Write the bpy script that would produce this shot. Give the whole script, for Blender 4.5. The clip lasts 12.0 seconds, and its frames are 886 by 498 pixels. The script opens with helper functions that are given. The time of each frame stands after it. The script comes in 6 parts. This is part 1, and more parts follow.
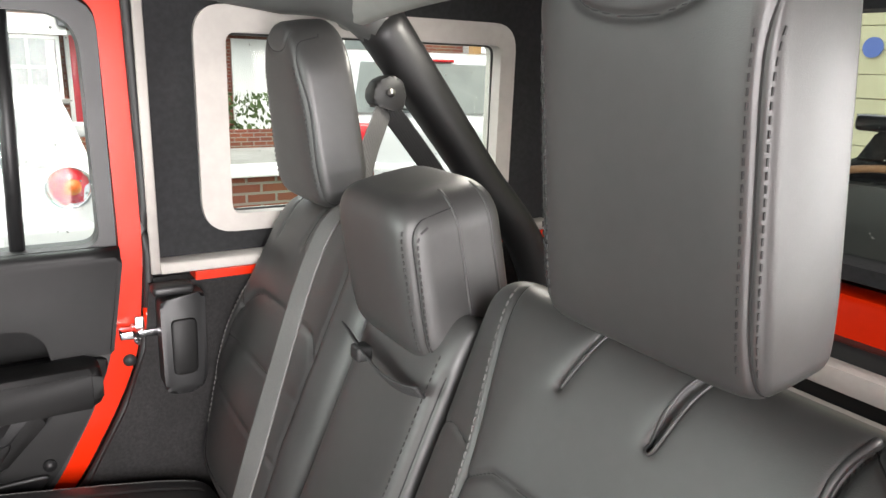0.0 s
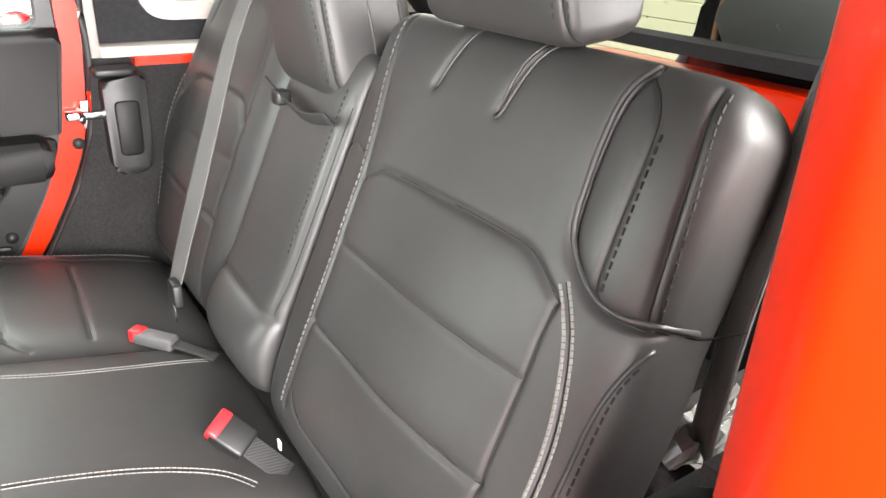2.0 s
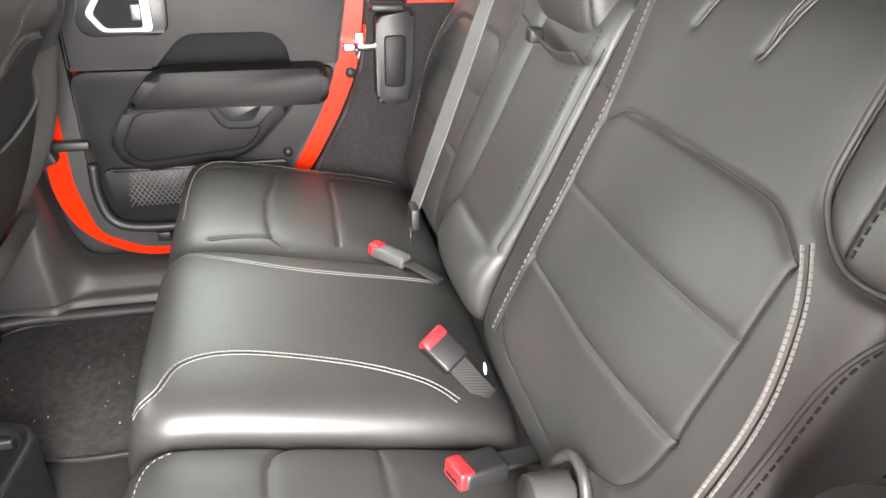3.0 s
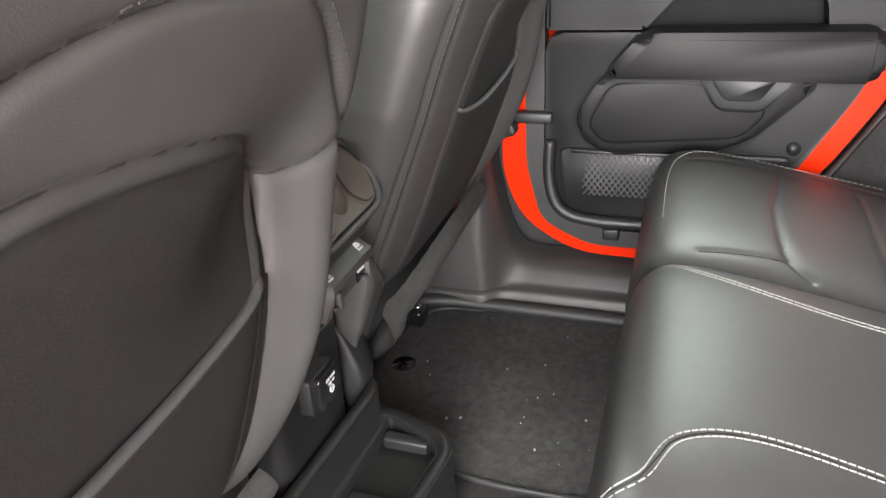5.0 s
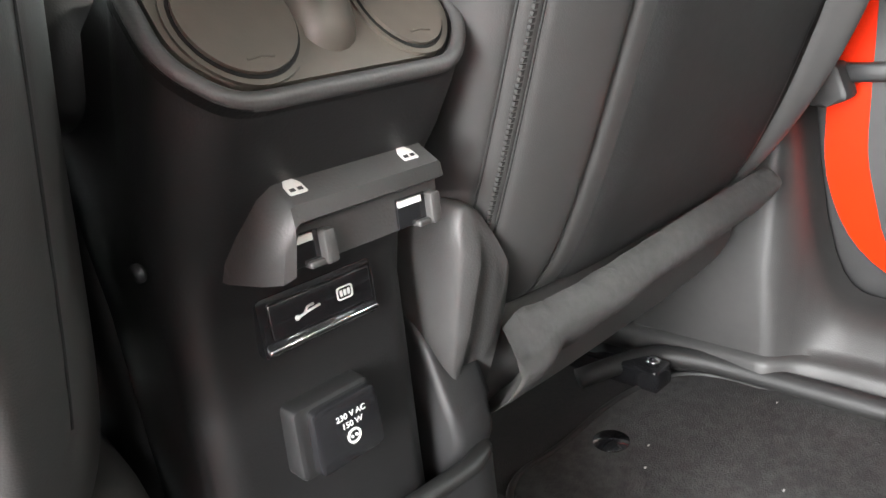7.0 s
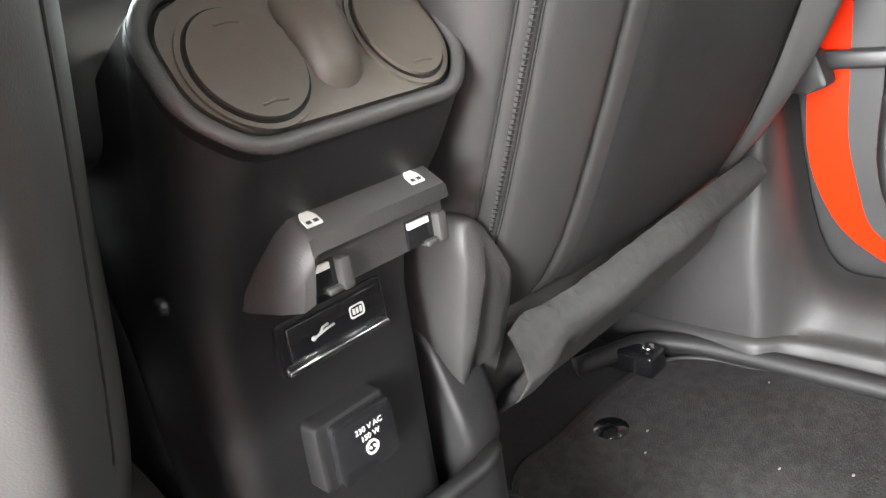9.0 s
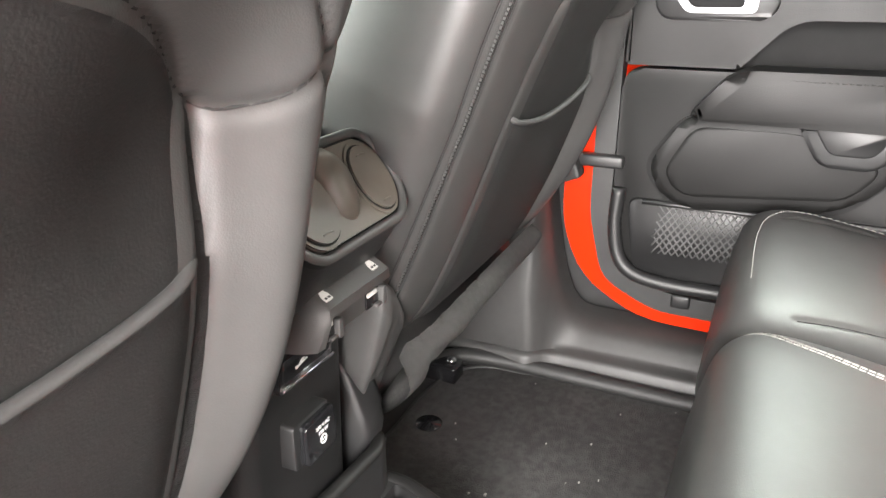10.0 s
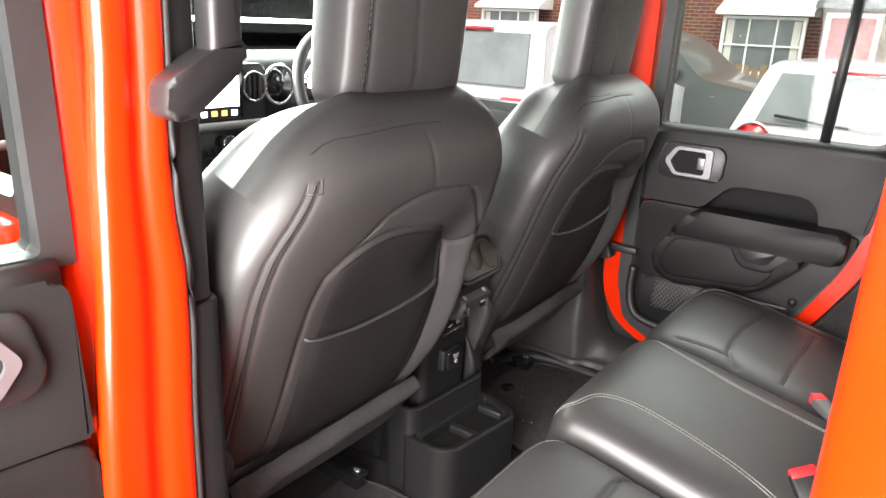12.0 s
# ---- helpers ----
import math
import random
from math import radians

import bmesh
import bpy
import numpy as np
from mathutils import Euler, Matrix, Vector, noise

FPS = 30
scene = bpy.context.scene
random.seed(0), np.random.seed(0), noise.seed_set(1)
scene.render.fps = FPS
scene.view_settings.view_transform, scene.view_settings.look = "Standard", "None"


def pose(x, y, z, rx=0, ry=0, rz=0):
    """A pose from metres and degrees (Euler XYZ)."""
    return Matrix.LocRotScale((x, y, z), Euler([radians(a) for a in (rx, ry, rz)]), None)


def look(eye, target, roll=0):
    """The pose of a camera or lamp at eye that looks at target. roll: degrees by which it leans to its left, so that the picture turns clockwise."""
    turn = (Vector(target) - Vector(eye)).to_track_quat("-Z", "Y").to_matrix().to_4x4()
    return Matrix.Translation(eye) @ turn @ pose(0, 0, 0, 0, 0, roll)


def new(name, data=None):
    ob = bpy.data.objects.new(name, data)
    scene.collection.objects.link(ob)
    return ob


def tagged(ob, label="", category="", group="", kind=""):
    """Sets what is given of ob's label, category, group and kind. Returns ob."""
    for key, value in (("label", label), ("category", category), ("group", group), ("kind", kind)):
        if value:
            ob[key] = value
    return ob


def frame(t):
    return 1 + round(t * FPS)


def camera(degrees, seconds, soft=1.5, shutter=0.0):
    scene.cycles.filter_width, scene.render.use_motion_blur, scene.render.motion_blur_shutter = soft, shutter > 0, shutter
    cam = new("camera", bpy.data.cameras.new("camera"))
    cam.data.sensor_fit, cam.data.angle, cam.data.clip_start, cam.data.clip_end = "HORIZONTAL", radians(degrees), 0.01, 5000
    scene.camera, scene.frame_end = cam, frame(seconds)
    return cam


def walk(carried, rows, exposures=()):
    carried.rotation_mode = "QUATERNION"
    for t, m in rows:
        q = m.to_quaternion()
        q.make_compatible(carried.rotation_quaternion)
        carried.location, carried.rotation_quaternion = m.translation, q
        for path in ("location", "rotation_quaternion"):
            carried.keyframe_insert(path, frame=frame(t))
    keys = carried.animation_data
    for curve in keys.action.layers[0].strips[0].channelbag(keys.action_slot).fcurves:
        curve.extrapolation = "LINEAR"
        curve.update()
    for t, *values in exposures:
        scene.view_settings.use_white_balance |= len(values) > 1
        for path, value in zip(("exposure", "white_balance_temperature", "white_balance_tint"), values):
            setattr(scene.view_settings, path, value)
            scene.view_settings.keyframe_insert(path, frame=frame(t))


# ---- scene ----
cam = camera(64.3, 12.0)
PATH = [
    (0, (0.105, 0.213, 1.645), (1.745, -0.815, 1.137), 1.9),
    (0.5, (0.065, 0.223, 1.643), (1.636, -0.943, 1.23), 3.0),
    (1, (0.012, 0.209, 1.607), (1.572, -0.939, 1.11), 1.9),
    (1.5, (-0.031, 0.212, 1.545), (1.498, -0.881, 0.861), 1.8),
    (2, (-0.079, 0.216, 1.513), (1.42, -0.813, 0.68), 2.4),
    (2.5, (-0.118, 0.218, 1.502), (1.444, -0.632, 0.588), 2.6),
    (3, (-0.098, 0.212, 1.49), (1.613, -0.201, 0.54), 1.4),
    (3.2, (-0.086, 0.197, 1.479), (1.663, 0.001, 0.53), 0.4),
    (4.8, (0.127, 0.331, 1.369), (1.854, 0.793, 0.471), -3.9),
    (5, (0.185, 0.374, 1.344), (1.859, 0.996, 0.444), -4.1),
    (5.5, (0.297, 0.391, 1.271), (1.861, 1.252, 0.369), -2.0),
    (6, (0.433, 0.403, 1.19), (1.811, 1.537, 0.286), -6.1),
    (6.5, (0.514, 0.415, 1.108), (1.787, 1.759, 0.351), -9.6),
    (7, (0.536, 0.412, 1.093), (1.812, 1.813, 0.451), -7.1),
    (7.2, (0.535, 0.417, 1.082), (1.788, 1.831, 0.426), -6.5),
    (8.8, (0.532, 0.424, 1.09), (1.707, 1.872, 0.367), -10.2),
    (9, (0.524, 0.413, 1.116), (1.814, 1.779, 0.429), -9.4),
    (9.5, (0.428, 0.4, 1.168), (1.968, 1.468, 0.47), -1.4),
    (10, (0.297, 0.394, 1.253), (1.981, 1.192, 0.528), -0.3),
    (10.5, (0.143, 0.33, 1.35), (1.881, 0.991, 0.614), -0.3),
    (11, (-0.068, 0.163, 1.456), (1.631, 0.934, 0.735), -0.4),
    (11.5, (-0.271, 0.037, 1.525), (1.334, 1.042, 0.88), 1.5),
    (12, (-0.384, -0.04, 1.545), (1.159, 1.075, 0.932), 2.5),
]
EXPOSURES = [(0.0, 1.70, 6500, 10), (1.0, 1.98, 6550, 10), (2.0, 2.32, 6550, 10), (2.5, 2.3, 6550, 10), (3.0, 2.5, 6600, 9), (5.0, 2.3, 6450, 8), (5.5, 2.45, 6400, 8), (6.0, 2.95, 6300, 6), (9.0, 3.4, 6300, 6), (9.5, 3.25, 6450, 7), (10.5, 2.75, 6650, 9), (11.2, 2.4, 6600, 10), (11.5, 2.15, 6600, 10), (12.0, 1.70, 6600, 10)]
walk(cam, [(t, look(eye, target, roll)) for t, eye, target, roll in PATH], EXPOSURES)
SKY = 0.09
NEAR_DOOR = 98.0
DOORLIGHTS = [
    ("door_opening_light", (-0.70, 0.30, 1.38), (1.1, 0.40, 0.95), 0.64, 1.00, 33.0, (1.0, 0.955, 0.95)),
    ("windscreen_light", (0.74, 1.62, 1.62), (0.74, 0.4, 0.95), 1.25, 0.42, 20.0, (0.94, 1.0, 0.95)),
    ("far_window_light", (1.80, 0.42, 2.02), (0.75, 0.10, 1.02), 1.1, 0.36, 10.0, (0.96, 1.0, 0.96)),
    ("near_quarter_light", (0.045, -0.58, 1.53), (1.0, -0.05, 1.0), 0.52, 0.32, 4.2, (1.0, 0.97, 0.95)),
    ("far_front_light", (1.455, 1.10, 1.53), (0.3, -0.10, 1.15), 0.46, 0.36, 1.5, (0.96, 1.0, 0.97)),
    ("dome_light", (1.09, -0.53, 1.775), (0.95, -0.2, 0.9), 0.09, 0.09, 1.5, (1.0, 0.95, 0.86)),
]
# ---- world, sun, exposure ----
world = bpy.data.worlds.new("overcast")
scene.world = world
world.use_nodes = True
wn = world.node_tree.nodes
sky = wn.new("ShaderNodeTexSky")
sky.sky_type = "NISHITA"
sky.sun_disc = False
sky.sun_elevation, sky.sun_rotation = radians(48), radians(250)
sky.air_density, sky.dust_density, sky.ozone_density = 1.2, 5.0, 0.6
soft_sky = wn.new("ShaderNodeMixRGB")
soft_sky.inputs[0].default_value = 0.72
soft_sky.inputs[2].default_value = (11.0, 11.1, 11.0, 1)
world.node_tree.links.new(sky.outputs[0], soft_sky.inputs[1])
world.node_tree.links.new(soft_sky.outputs[0], wn["Background"].inputs[0])
wn["Background"].inputs[1].default_value = SKY
sun_data = bpy.data.lights.new("sun", "SUN")
sun_data.energy, sun_data.angle, sun_data.color = 0.6, radians(25), (1.0, 0.97, 0.92)
sun_lamp = new("sun", sun_data)
sun_lamp.matrix_world = look((-4, -2, 8), (0, 0, 0))
# the sky's light through the open rear door and the windows, and the dome lamp
for name, at, aim, wide, high, watts, tint in DOORLIGHTS:
    ld = bpy.data.lights.new(name, "AREA")
    ld.shape, ld.size, ld.size_y, ld.energy, ld.color = "RECTANGLE", wide, high, watts, tint
    new(name, ld).matrix_world = look(at, aim)


# ---- materials ----
def material(name, color, rough=0.5, metal=0.0, coat=0.0, spec=0.5):
    m = bpy.data.materials.new(name)
    m.use_nodes = True
    b = m.node_tree.nodes["Principled BSDF"]
    b.inputs["Base Color"].default_value = (*color, 1)
    b.inputs["Roughness"].default_value = rough
    b.inputs["Metallic"].default_value = metal
    b.inputs["Coat Weight"].default_value = coat
    b.inputs["Coat Roughness"].default_value = 0.06
    b.inputs["Specular IOR Level"].default_value = spec
    return m


def nd(m, kind, **sockets):
    n = m.node_tree.nodes.new(kind)
    for key, value in sockets.items():
        n.inputs[key.replace("_", " ")].default_value = value
    return n


def tie(m, a, b):
    m.node_tree.links.new(a, b)


def coords(m):
    return nd(m, "ShaderNodeTexCoord").outputs["Object"]


def vary(m, scale, amount, second=0.0, rough_amount=0.0, detail=4.0):
    """Broad and fine change of colour and gloss."""
    b = m.node_tree.nodes["Principled BSDF"]
    base = tuple(b.inputs["Base Color"].default_value)
    c = coords(m)
    n1 = nd(m, "ShaderNodeTexNoise", Scale=scale, Detail=detail, Roughness=0.6)
    tie(m, c, n1.inputs["Vector"])
    mix = nd(m, "ShaderNodeMixRGB")
    mix.blend_type = "MULTIPLY"
    mix.inputs[0].default_value = 1.0
    mix.inputs[1].default_value = base
    ramp = nd(m, "ShaderNodeMapRange")
    ramp.inputs["From Min"].default_value, ramp.inputs["From Max"].default_value = 0.3, 0.7
    ramp.inputs["To Min"].default_value, ramp.inputs["To Max"].default_value = 1 - amount, 1 + amount
    tie(m, n1.outputs["Fac"], ramp.inputs["Value"])
    comb = nd(m, "ShaderNodeCombineColor")
    for i in range(3):
        tie(m, ramp.outputs[0], comb.inputs[i])
    tie(m, comb.outputs[0], mix.inputs[2])
    out = mix.outputs[0]
    if second:
        n2 = nd(m, "ShaderNodeTexNoise", Scale=scale * 14, Detail=3.0)
        tie(m, c, n2.inputs["Vector"])
        r2 = nd(m, "ShaderNodeMapRange")
        r2.inputs["From Min"].default_value, r2.inputs["From Max"].default_value = 0.35, 0.65
        r2.inputs["To Min"].default_value, r2.inputs["To Max"].default_value = 1 - second, 1 + second
        tie(m, n2.outputs["Fac"], r2.inputs["Value"])
        c2 = nd(m, "ShaderNodeCombineColor")
        for i in range(3):
            tie(m, r2.outputs[0], c2.inputs[i])
        mix2 = nd(m, "ShaderNodeMixRGB")
        mix2.blend_type = "MULTIPLY"
        mix2.inputs[0].default_value = 1.0
        tie(m, out, mix2.inputs[1])
        tie(m, c2.outputs[0], mix2.inputs[2])
        out = mix2.outputs[0]
    tie(m, out, b.inputs["Base Color"])
    if rough_amount:
        r = b.inputs["Roughness"].default_value
        rr = nd(m, "ShaderNodeMapRange")
        rr.inputs["From Min"].default_value, rr.inputs["From Max"].default_value = 0.3, 0.7
        rr.inputs["To Min"].default_value, rr.inputs["To Max"].default_value = r - rough_amount, r + rough_amount
        tie(m, n1.outputs["Fac"], rr.inputs["Value"])
        tie(m, rr.outputs[0], b.inputs["Roughness"])
    return m


def relief(m, kind, scale, strength, distance=0.001, stretch=(1, 1, 1)):
    """Fine bump from noise, cells or a weave."""
    b = m.node_tree.nodes["Principled BSDF"]
    c = coords(m)
    mp = nd(m, "ShaderNodeMapping")
    mp.inputs["Scale"].default_value = stretch
    tie(m, c, mp.inputs["Vector"])
    if kind == "cells":
        t = nd(m, "ShaderNodeTexVoronoi", Scale=scale)
        out = t.outputs["Distance"]
    elif kind == "wave":
        t = nd(m, "ShaderNodeTexWave", Scale=scale, Distortion=0.3)
        out = t.outputs["Fac"]
    else:
        t = nd(m, "ShaderNodeTexNoise", Scale=scale, Detail=3.0)
        out = t.outputs["Fac"]
    tie(m, mp.outputs[0], t.inputs["Vector"])
    bump = nd(m, "ShaderNodeBump", Strength=strength, Distance=distance)
    tie(m, out, bump.inputs["Height"])
    tie(m, bump.outputs[0], b.inputs["Normal"])
    return m


leather = relief(vary(material("black_leather", (0.030, 0.0293, 0.0286), 0.475, spec=0.6), 5, 0.10, 0.05, 0.05), "cells", 900, 0.14, 0.0004)
vent_plastic = relief(vary(material("grey_brown_vent_plastic", (0.066, 0.058, 0.048), 0.42), 6, 0.08, 0.05, 0.05), "noise", 700, 0.15, 0.0004)
valance_cloth = relief(vary(material("grey_skirt_cloth", (0.056, 0.0545, 0.053), 0.8), 9, 0.2, 0.12), "noise", 40, 0.5, 0.004)
trim_grey = relief(vary(material("charcoal_sill_plastic", (0.037, 0.0362, 0.0355), 0.5), 5, 0.10, 0.06, 0.05), "cells", 600, 0.2, 0.0005)
sill_plastic = relief(vary(material("dark_sill_plastic", (0.026, 0.0255, 0.025), 0.5), 5, 0.10, 0.06, 0.05), "cells", 600, 0.2, 0.0005)
# near-black for the shade at the bottom of upholstery creases
crease_shade = material("crease_shade_line", (0.006, 0.006, 0.006), 0.85)
pocket_cloth = relief(vary(material("black_pocket_cloth", (0.021, 0.0206, 0.0203), 0.72), 8, 0.15, 0.1), "noise", 600, 0.3, 0.0006)
thread_white = vary(material("pale_thread", (0.175, 0.171, 0.16), 0.75), 30, 0.1)
thread_mid = vary(material("grey_thread", (0.065, 0.063, 0.06), 0.7), 30, 0.1)
shell_grey = relief(vary(material("grey_green_seat_shell", (0.16, 0.165, 0.145), 0.7), 8, 0.1, 0.06), "noise", 500, 0.3, 0.0005)
thread_dark = material("dark_thread", (0.013, 0.013, 0.0125), 0.8)
plastic = relief(vary(material("black_grained_plastic", (0.0085, 0.0085, 0.0088), 0.48), 6, 0.12, 0.08, 0.06), "noise", 700, 0.25, 0.0005)
plastic_soft = relief(vary(material("charcoal_soft_trim", (0.0058, 0.0057, 0.0056), 0.55, spec=0.27), 5, 0.10, 0.06, 0.05), "cells", 600, 0.2, 0.0005)
plastic_gloss = vary(material("gloss_black_plastic", (0.01, 0.01, 0.011), 0.14, coat=0.4), 9, 0.1)
plastic_grey = relief(vary(material("light_grey_plastic", (0.36, 0.335, 0.31), 0.6), 4, 0.06, 0.03), "noise", 500, 0.2, 0.0005)
cover_grey = relief(vary(material("dark_grey_cover_plastic", (0.055, 0.056, 0.054), 0.5), 4, 0.08, 0.03), "noise", 500, 0.2, 0.0005)
plastic_mid = relief(vary(material("mid_grey_plastic", (0.16, 0.16, 0.15), 0.55), 4, 0.08, 0.03), "noise", 500, 0.2, 0.0005)
headliner = relief(vary(material("black_headliner_fabric", (0.012, 0.012, 0.013), 0.95), 7, 0.2, 0.2), "noise", 900, 0.5, 0.001)
carpet = relief(vary(material("black_carpet", (0.013, 0.012, 0.012), 0.97), 12, 0.25, 0.3), "noise", 500, 0.9, 0.002)
mat_felt = relief(vary(material("black_floor_mat", (0.034, 0.033, 0.0325), 0.93), 6, 0.22, 0.3), "noise", 420, 0.9, 0.002)
orange = relief(vary(material("orange_red_paint", (0.54, 0.0165, 0.0006), 0.28, coat=0.2, spec=0.3), 3, 0.04, 0.02), "noise", 90, 0.06, 0.0006)
# black that puts the shade of hollows and gaps into the colour
hollow_shade = vary(material("hollow_shade_black", (0.007, 0.007, 0.007), 0.8, spec=0.2), 20, 0.2)
rubber = vary(material("black_rubber", (0.015, 0.015, 0.015), 0.6), 20, 0.2)
rubber_grey = vary(material("grey_elastic", (0.075, 0.075, 0.075), 0.6), 20, 0.2)
chrome = vary(material("satin_chrome", (0.72, 0.72, 0.74), 0.16, metal=1.0), 30, 0.05, 0, 0.04)
handle_silver = vary(material("satin_silver_handle", (0.20, 0.20, 0.21), 0.42, metal=0.8), 30, 0.05, 0, 0.04)
steel = vary(material("bare_steel", (0.45, 0.44, 0.42), 0.35, metal=1.0), 40, 0.1, 0, 0.08)
buckle_red = vary(material("red_buckle_button", (0.62, 0.015, 0.02), 0.35), 25, 0.08)
webbing = relief(vary(material("grey_webbing", (0.072, 0.071, 0.069), 0.6), 15, 0.1, 0.06), "wave", 120, 0.5, 0.0008)
webbing_dark = relief(vary(material("dark_webbing", (0.016, 0.016, 0.016), 0.75), 15, 0.1), "wave", 120, 0.4, 0.0008)
icon_white = material("white_print", (0.50, 0.50, 0.48), 0.5)
screen_lit = material("lit_screen", (0.02, 0.02, 0.02), 0.2)
screen_lit.node_tree.nodes["Principled BSDF"].inputs["Emission Color"].default_value = (0.9, 0.95, 1, 1)
screen_lit.node_tree.nodes["Principled BSDF"].inputs["Emission Strength"].default_value = 4.5
amber_lit = material("lit_amber_icons", (0.1, 0.03, 0.01), 0.3)
amber_lit.node_tree.nodes["Principled BSDF"].inputs["Emission Color"].default_value = (1, 0.35, 0.08, 1)
amber_lit.node_tree.nodes["Principled BSDF"].inputs["Emission Strength"].default_value = 1.5
lamp_lit = material("lit_lamp_lens", (0.9, 0.88, 0.8), 0.3)
lamp_lit.node_tree.nodes["Principled BSDF"].inputs["Emission Color"].default_value = (1, 0.93, 0.8, 1)
lamp_lit.node_tree.nodes["Principled BSDF"].inputs["Emission Strength"].default_value = 6.0


def glass_material(name, tint, rough=0.0):
    m = bpy.data.materials.new(name)
    m.use_nodes = True
    t = m.node_tree
    t.nodes.clear()
    out = t.nodes.new("ShaderNodeOutputMaterial")
    clear = t.nodes.new("ShaderNodeBsdfTransparent")
    clear.inputs[0].default_value = (*tint, 1)
    gloss = t.nodes.new("ShaderNodeBsdfGlossy")
    gloss.inputs["Roughness"].default_value = 0.02
    fres = t.nodes.new("ShaderNodeFresnel")
    fres.inputs[0].default_value = 1.2
    mix = t.nodes.new("ShaderNodeMixShader")
    t.links.new(fres.outputs[0], mix.inputs[0])
    t.links.new(clear.outputs[0], mix.inputs[1])
    t.links.new(gloss.outputs[0], mix.inputs[2])
    t.links.new(mix.outputs[0], out.inputs[0])
    return m


glass = glass_material("window_glass", (0.9, 0.93, 0.91))
car_glass = vary(material("dark_car_glass", (0.16, 0.18, 0.18), 0.12), 3, 0.2)
# outdoors
asphalt = relief(vary(material("wet_asphalt", (0.075, 0.075, 0.076), 0.55), 1.5, 0.25, 0.2, 0.12), "noise", 160, 0.6, 0.004)
slab = relief(vary(material("concrete_slab", (0.32, 0.31, 0.29), 0.8), 2, 0.15, 0.1), "noise", 120, 0.4, 0.003)
mortar = vary(material("mortar", (0.36, 0.32, 0.28), 0.9), 6, 0.15)
paint_white = vary(material("white_car_paint", (0.60, 0.61, 0.62), 0.25, coat=0.6), 2, 0.03)
paint_grey = vary(material("grey_car_paint", (0.085, 0.095, 0.09), 0.3, metal=0.2, coat=0.5), 2, 0.05)
paint_red = vary(material("red_gloss_paint", (0.45, 0.02, 0.03), 0.35), 3, 0.08)
frame_white = vary(material("white_window_paint", (0.8, 0.8, 0.78), 0.45), 4, 0.05)
tail_red = vary(material("red_tail_lamp", (0.6, 0.01, 0.02), 0.15, coat=0.6), 20, 0.1)
tail_amber = vary(material("amber_lamp", (0.8, 0.16, 0.02), 0.2, coat=0.5), 20, 0.1)
roof_slate = vary(material("grey_slate", (0.10, 0.10, 0.11), 0.7), 3, 0.2, 0.2)
cream_wall = vary(material("cream_painted_boards", (0.55, 0.52, 0.33), 0.7), 1.2, 0.06, 0.04)
letter_blue = vary(material("blue_lettering", (0.10, 0.16, 0.42), 0.5), 4, 0.08)
leaf_green = vary(material("hedge_leaf", (0.07, 0.11, 0.03), 0.6), 6, 0.3)
wood_fence = relief(vary(material("weathered_fence_wood", (0.25, 0.17, 0.10), 0.8), 3, 0.25, 0.2), "noise", 30, 0.4, 0.004, (1, 1, 0.1))
wood_tan = vary(material("tan_timber", (0.42, 0.24, 0.10), 0.7), 4, 0.15)
curtain_cloth = vary(material("net_curtain", (0.62, 0.60, 0.55), 0.9), 8, 0.15)
tan_rim = vary(material("tan_rubber_lip", (0.30, 0.16, 0.08), 0.6), 9, 0.1)
film_clear = material("crumpled_clear_film", (0.16, 0.16, 0.15), 0.18, coat=0.4)


# ---- mesh helpers ----
TURNED = [None]


def link(bm, name, mat, parent=None, label="", smooth=True):
    me = bpy.data.meshes.new(name)
    if TURNED[0] is not None:
        bmesh.ops.transform(bm, matrix=TURNED[0], verts=bm.verts)
    bmesh.ops.recalc_face_normals(bm, faces=bm.faces)
    bm.to_mesh(me)
    bm.free()
    me.materials.append(mat)
    if smooth:
        me.shade_smooth()
    ob = new(name, me)
    if parent is not None:
        ob.parent = parent
        if parent.type == "EMPTY":
            ob.matrix_parent_inverse = parent.matrix_basis.inverted()
    if label:
        tagged(ob, label)
    return ob


def part(name, bm, mat, parent, label="", smooth=True):
    return link(bm, name, mat, parent, label, smooth)


def thing(name, label, category, base=(0, 0, 0), group="", kind=""):
    ob = new(name)
    ob.empty_display_size = 0.05
    ob.location = base
    return tagged(ob, label, category, group, kind)


def sharp(bm, angle=35):
    """Hard edges where faces meet at a steep angle."""
    bm.normal_update()
    lim = radians(angle)
    for e in bm.edges:
        if len(e.link_faces) == 2 and e.calc_face_angle(0) > lim:
            e.smooth = False
    return bm


def box_bm(lo, hi, bevel=0.0, seg=2, bm=None):
    bm = bm or bmesh.new()
    r = bmesh.ops.create_cube(bm, size=1)
    c = [(lo[i] + hi[i]) / 2 for i in range(3)]
    s = [max(hi[i] - lo[i], 1e-4) for i in range(3)]
    for v in r["verts"]:
        v.co = Vector((c[i] + v.co[i] * s[i] for i in range(3)))
    if bevel:
        es = list({e for v in r["verts"] for e in v.link_edges})
        bmesh.ops.bevel(bm, geom=es, offset=bevel, segments=seg, affect="EDGES", profile=0.5)
    return bm


def round_poly(pts, radius, seg=5):
    """A polygon with rounded corners. radius: one value or one a corner."""
    n = len(pts)
    rs = [radius] * n if not hasattr(radius, "__len__") else list(radius)
    out = []
    for i in range(n):
        p, a, b = Vector(pts[i]), Vector(pts[i - 1]), Vector(pts[(i + 1) % n])
        da, db = (a - p), (b - p)
        r = min(rs[i], da.length * 0.45, db.length * 0.45)
        if r < 1e-4:
            out.append(p)
            continue
        s, e = p + da.normalized() * r, p + db.normalized() * r
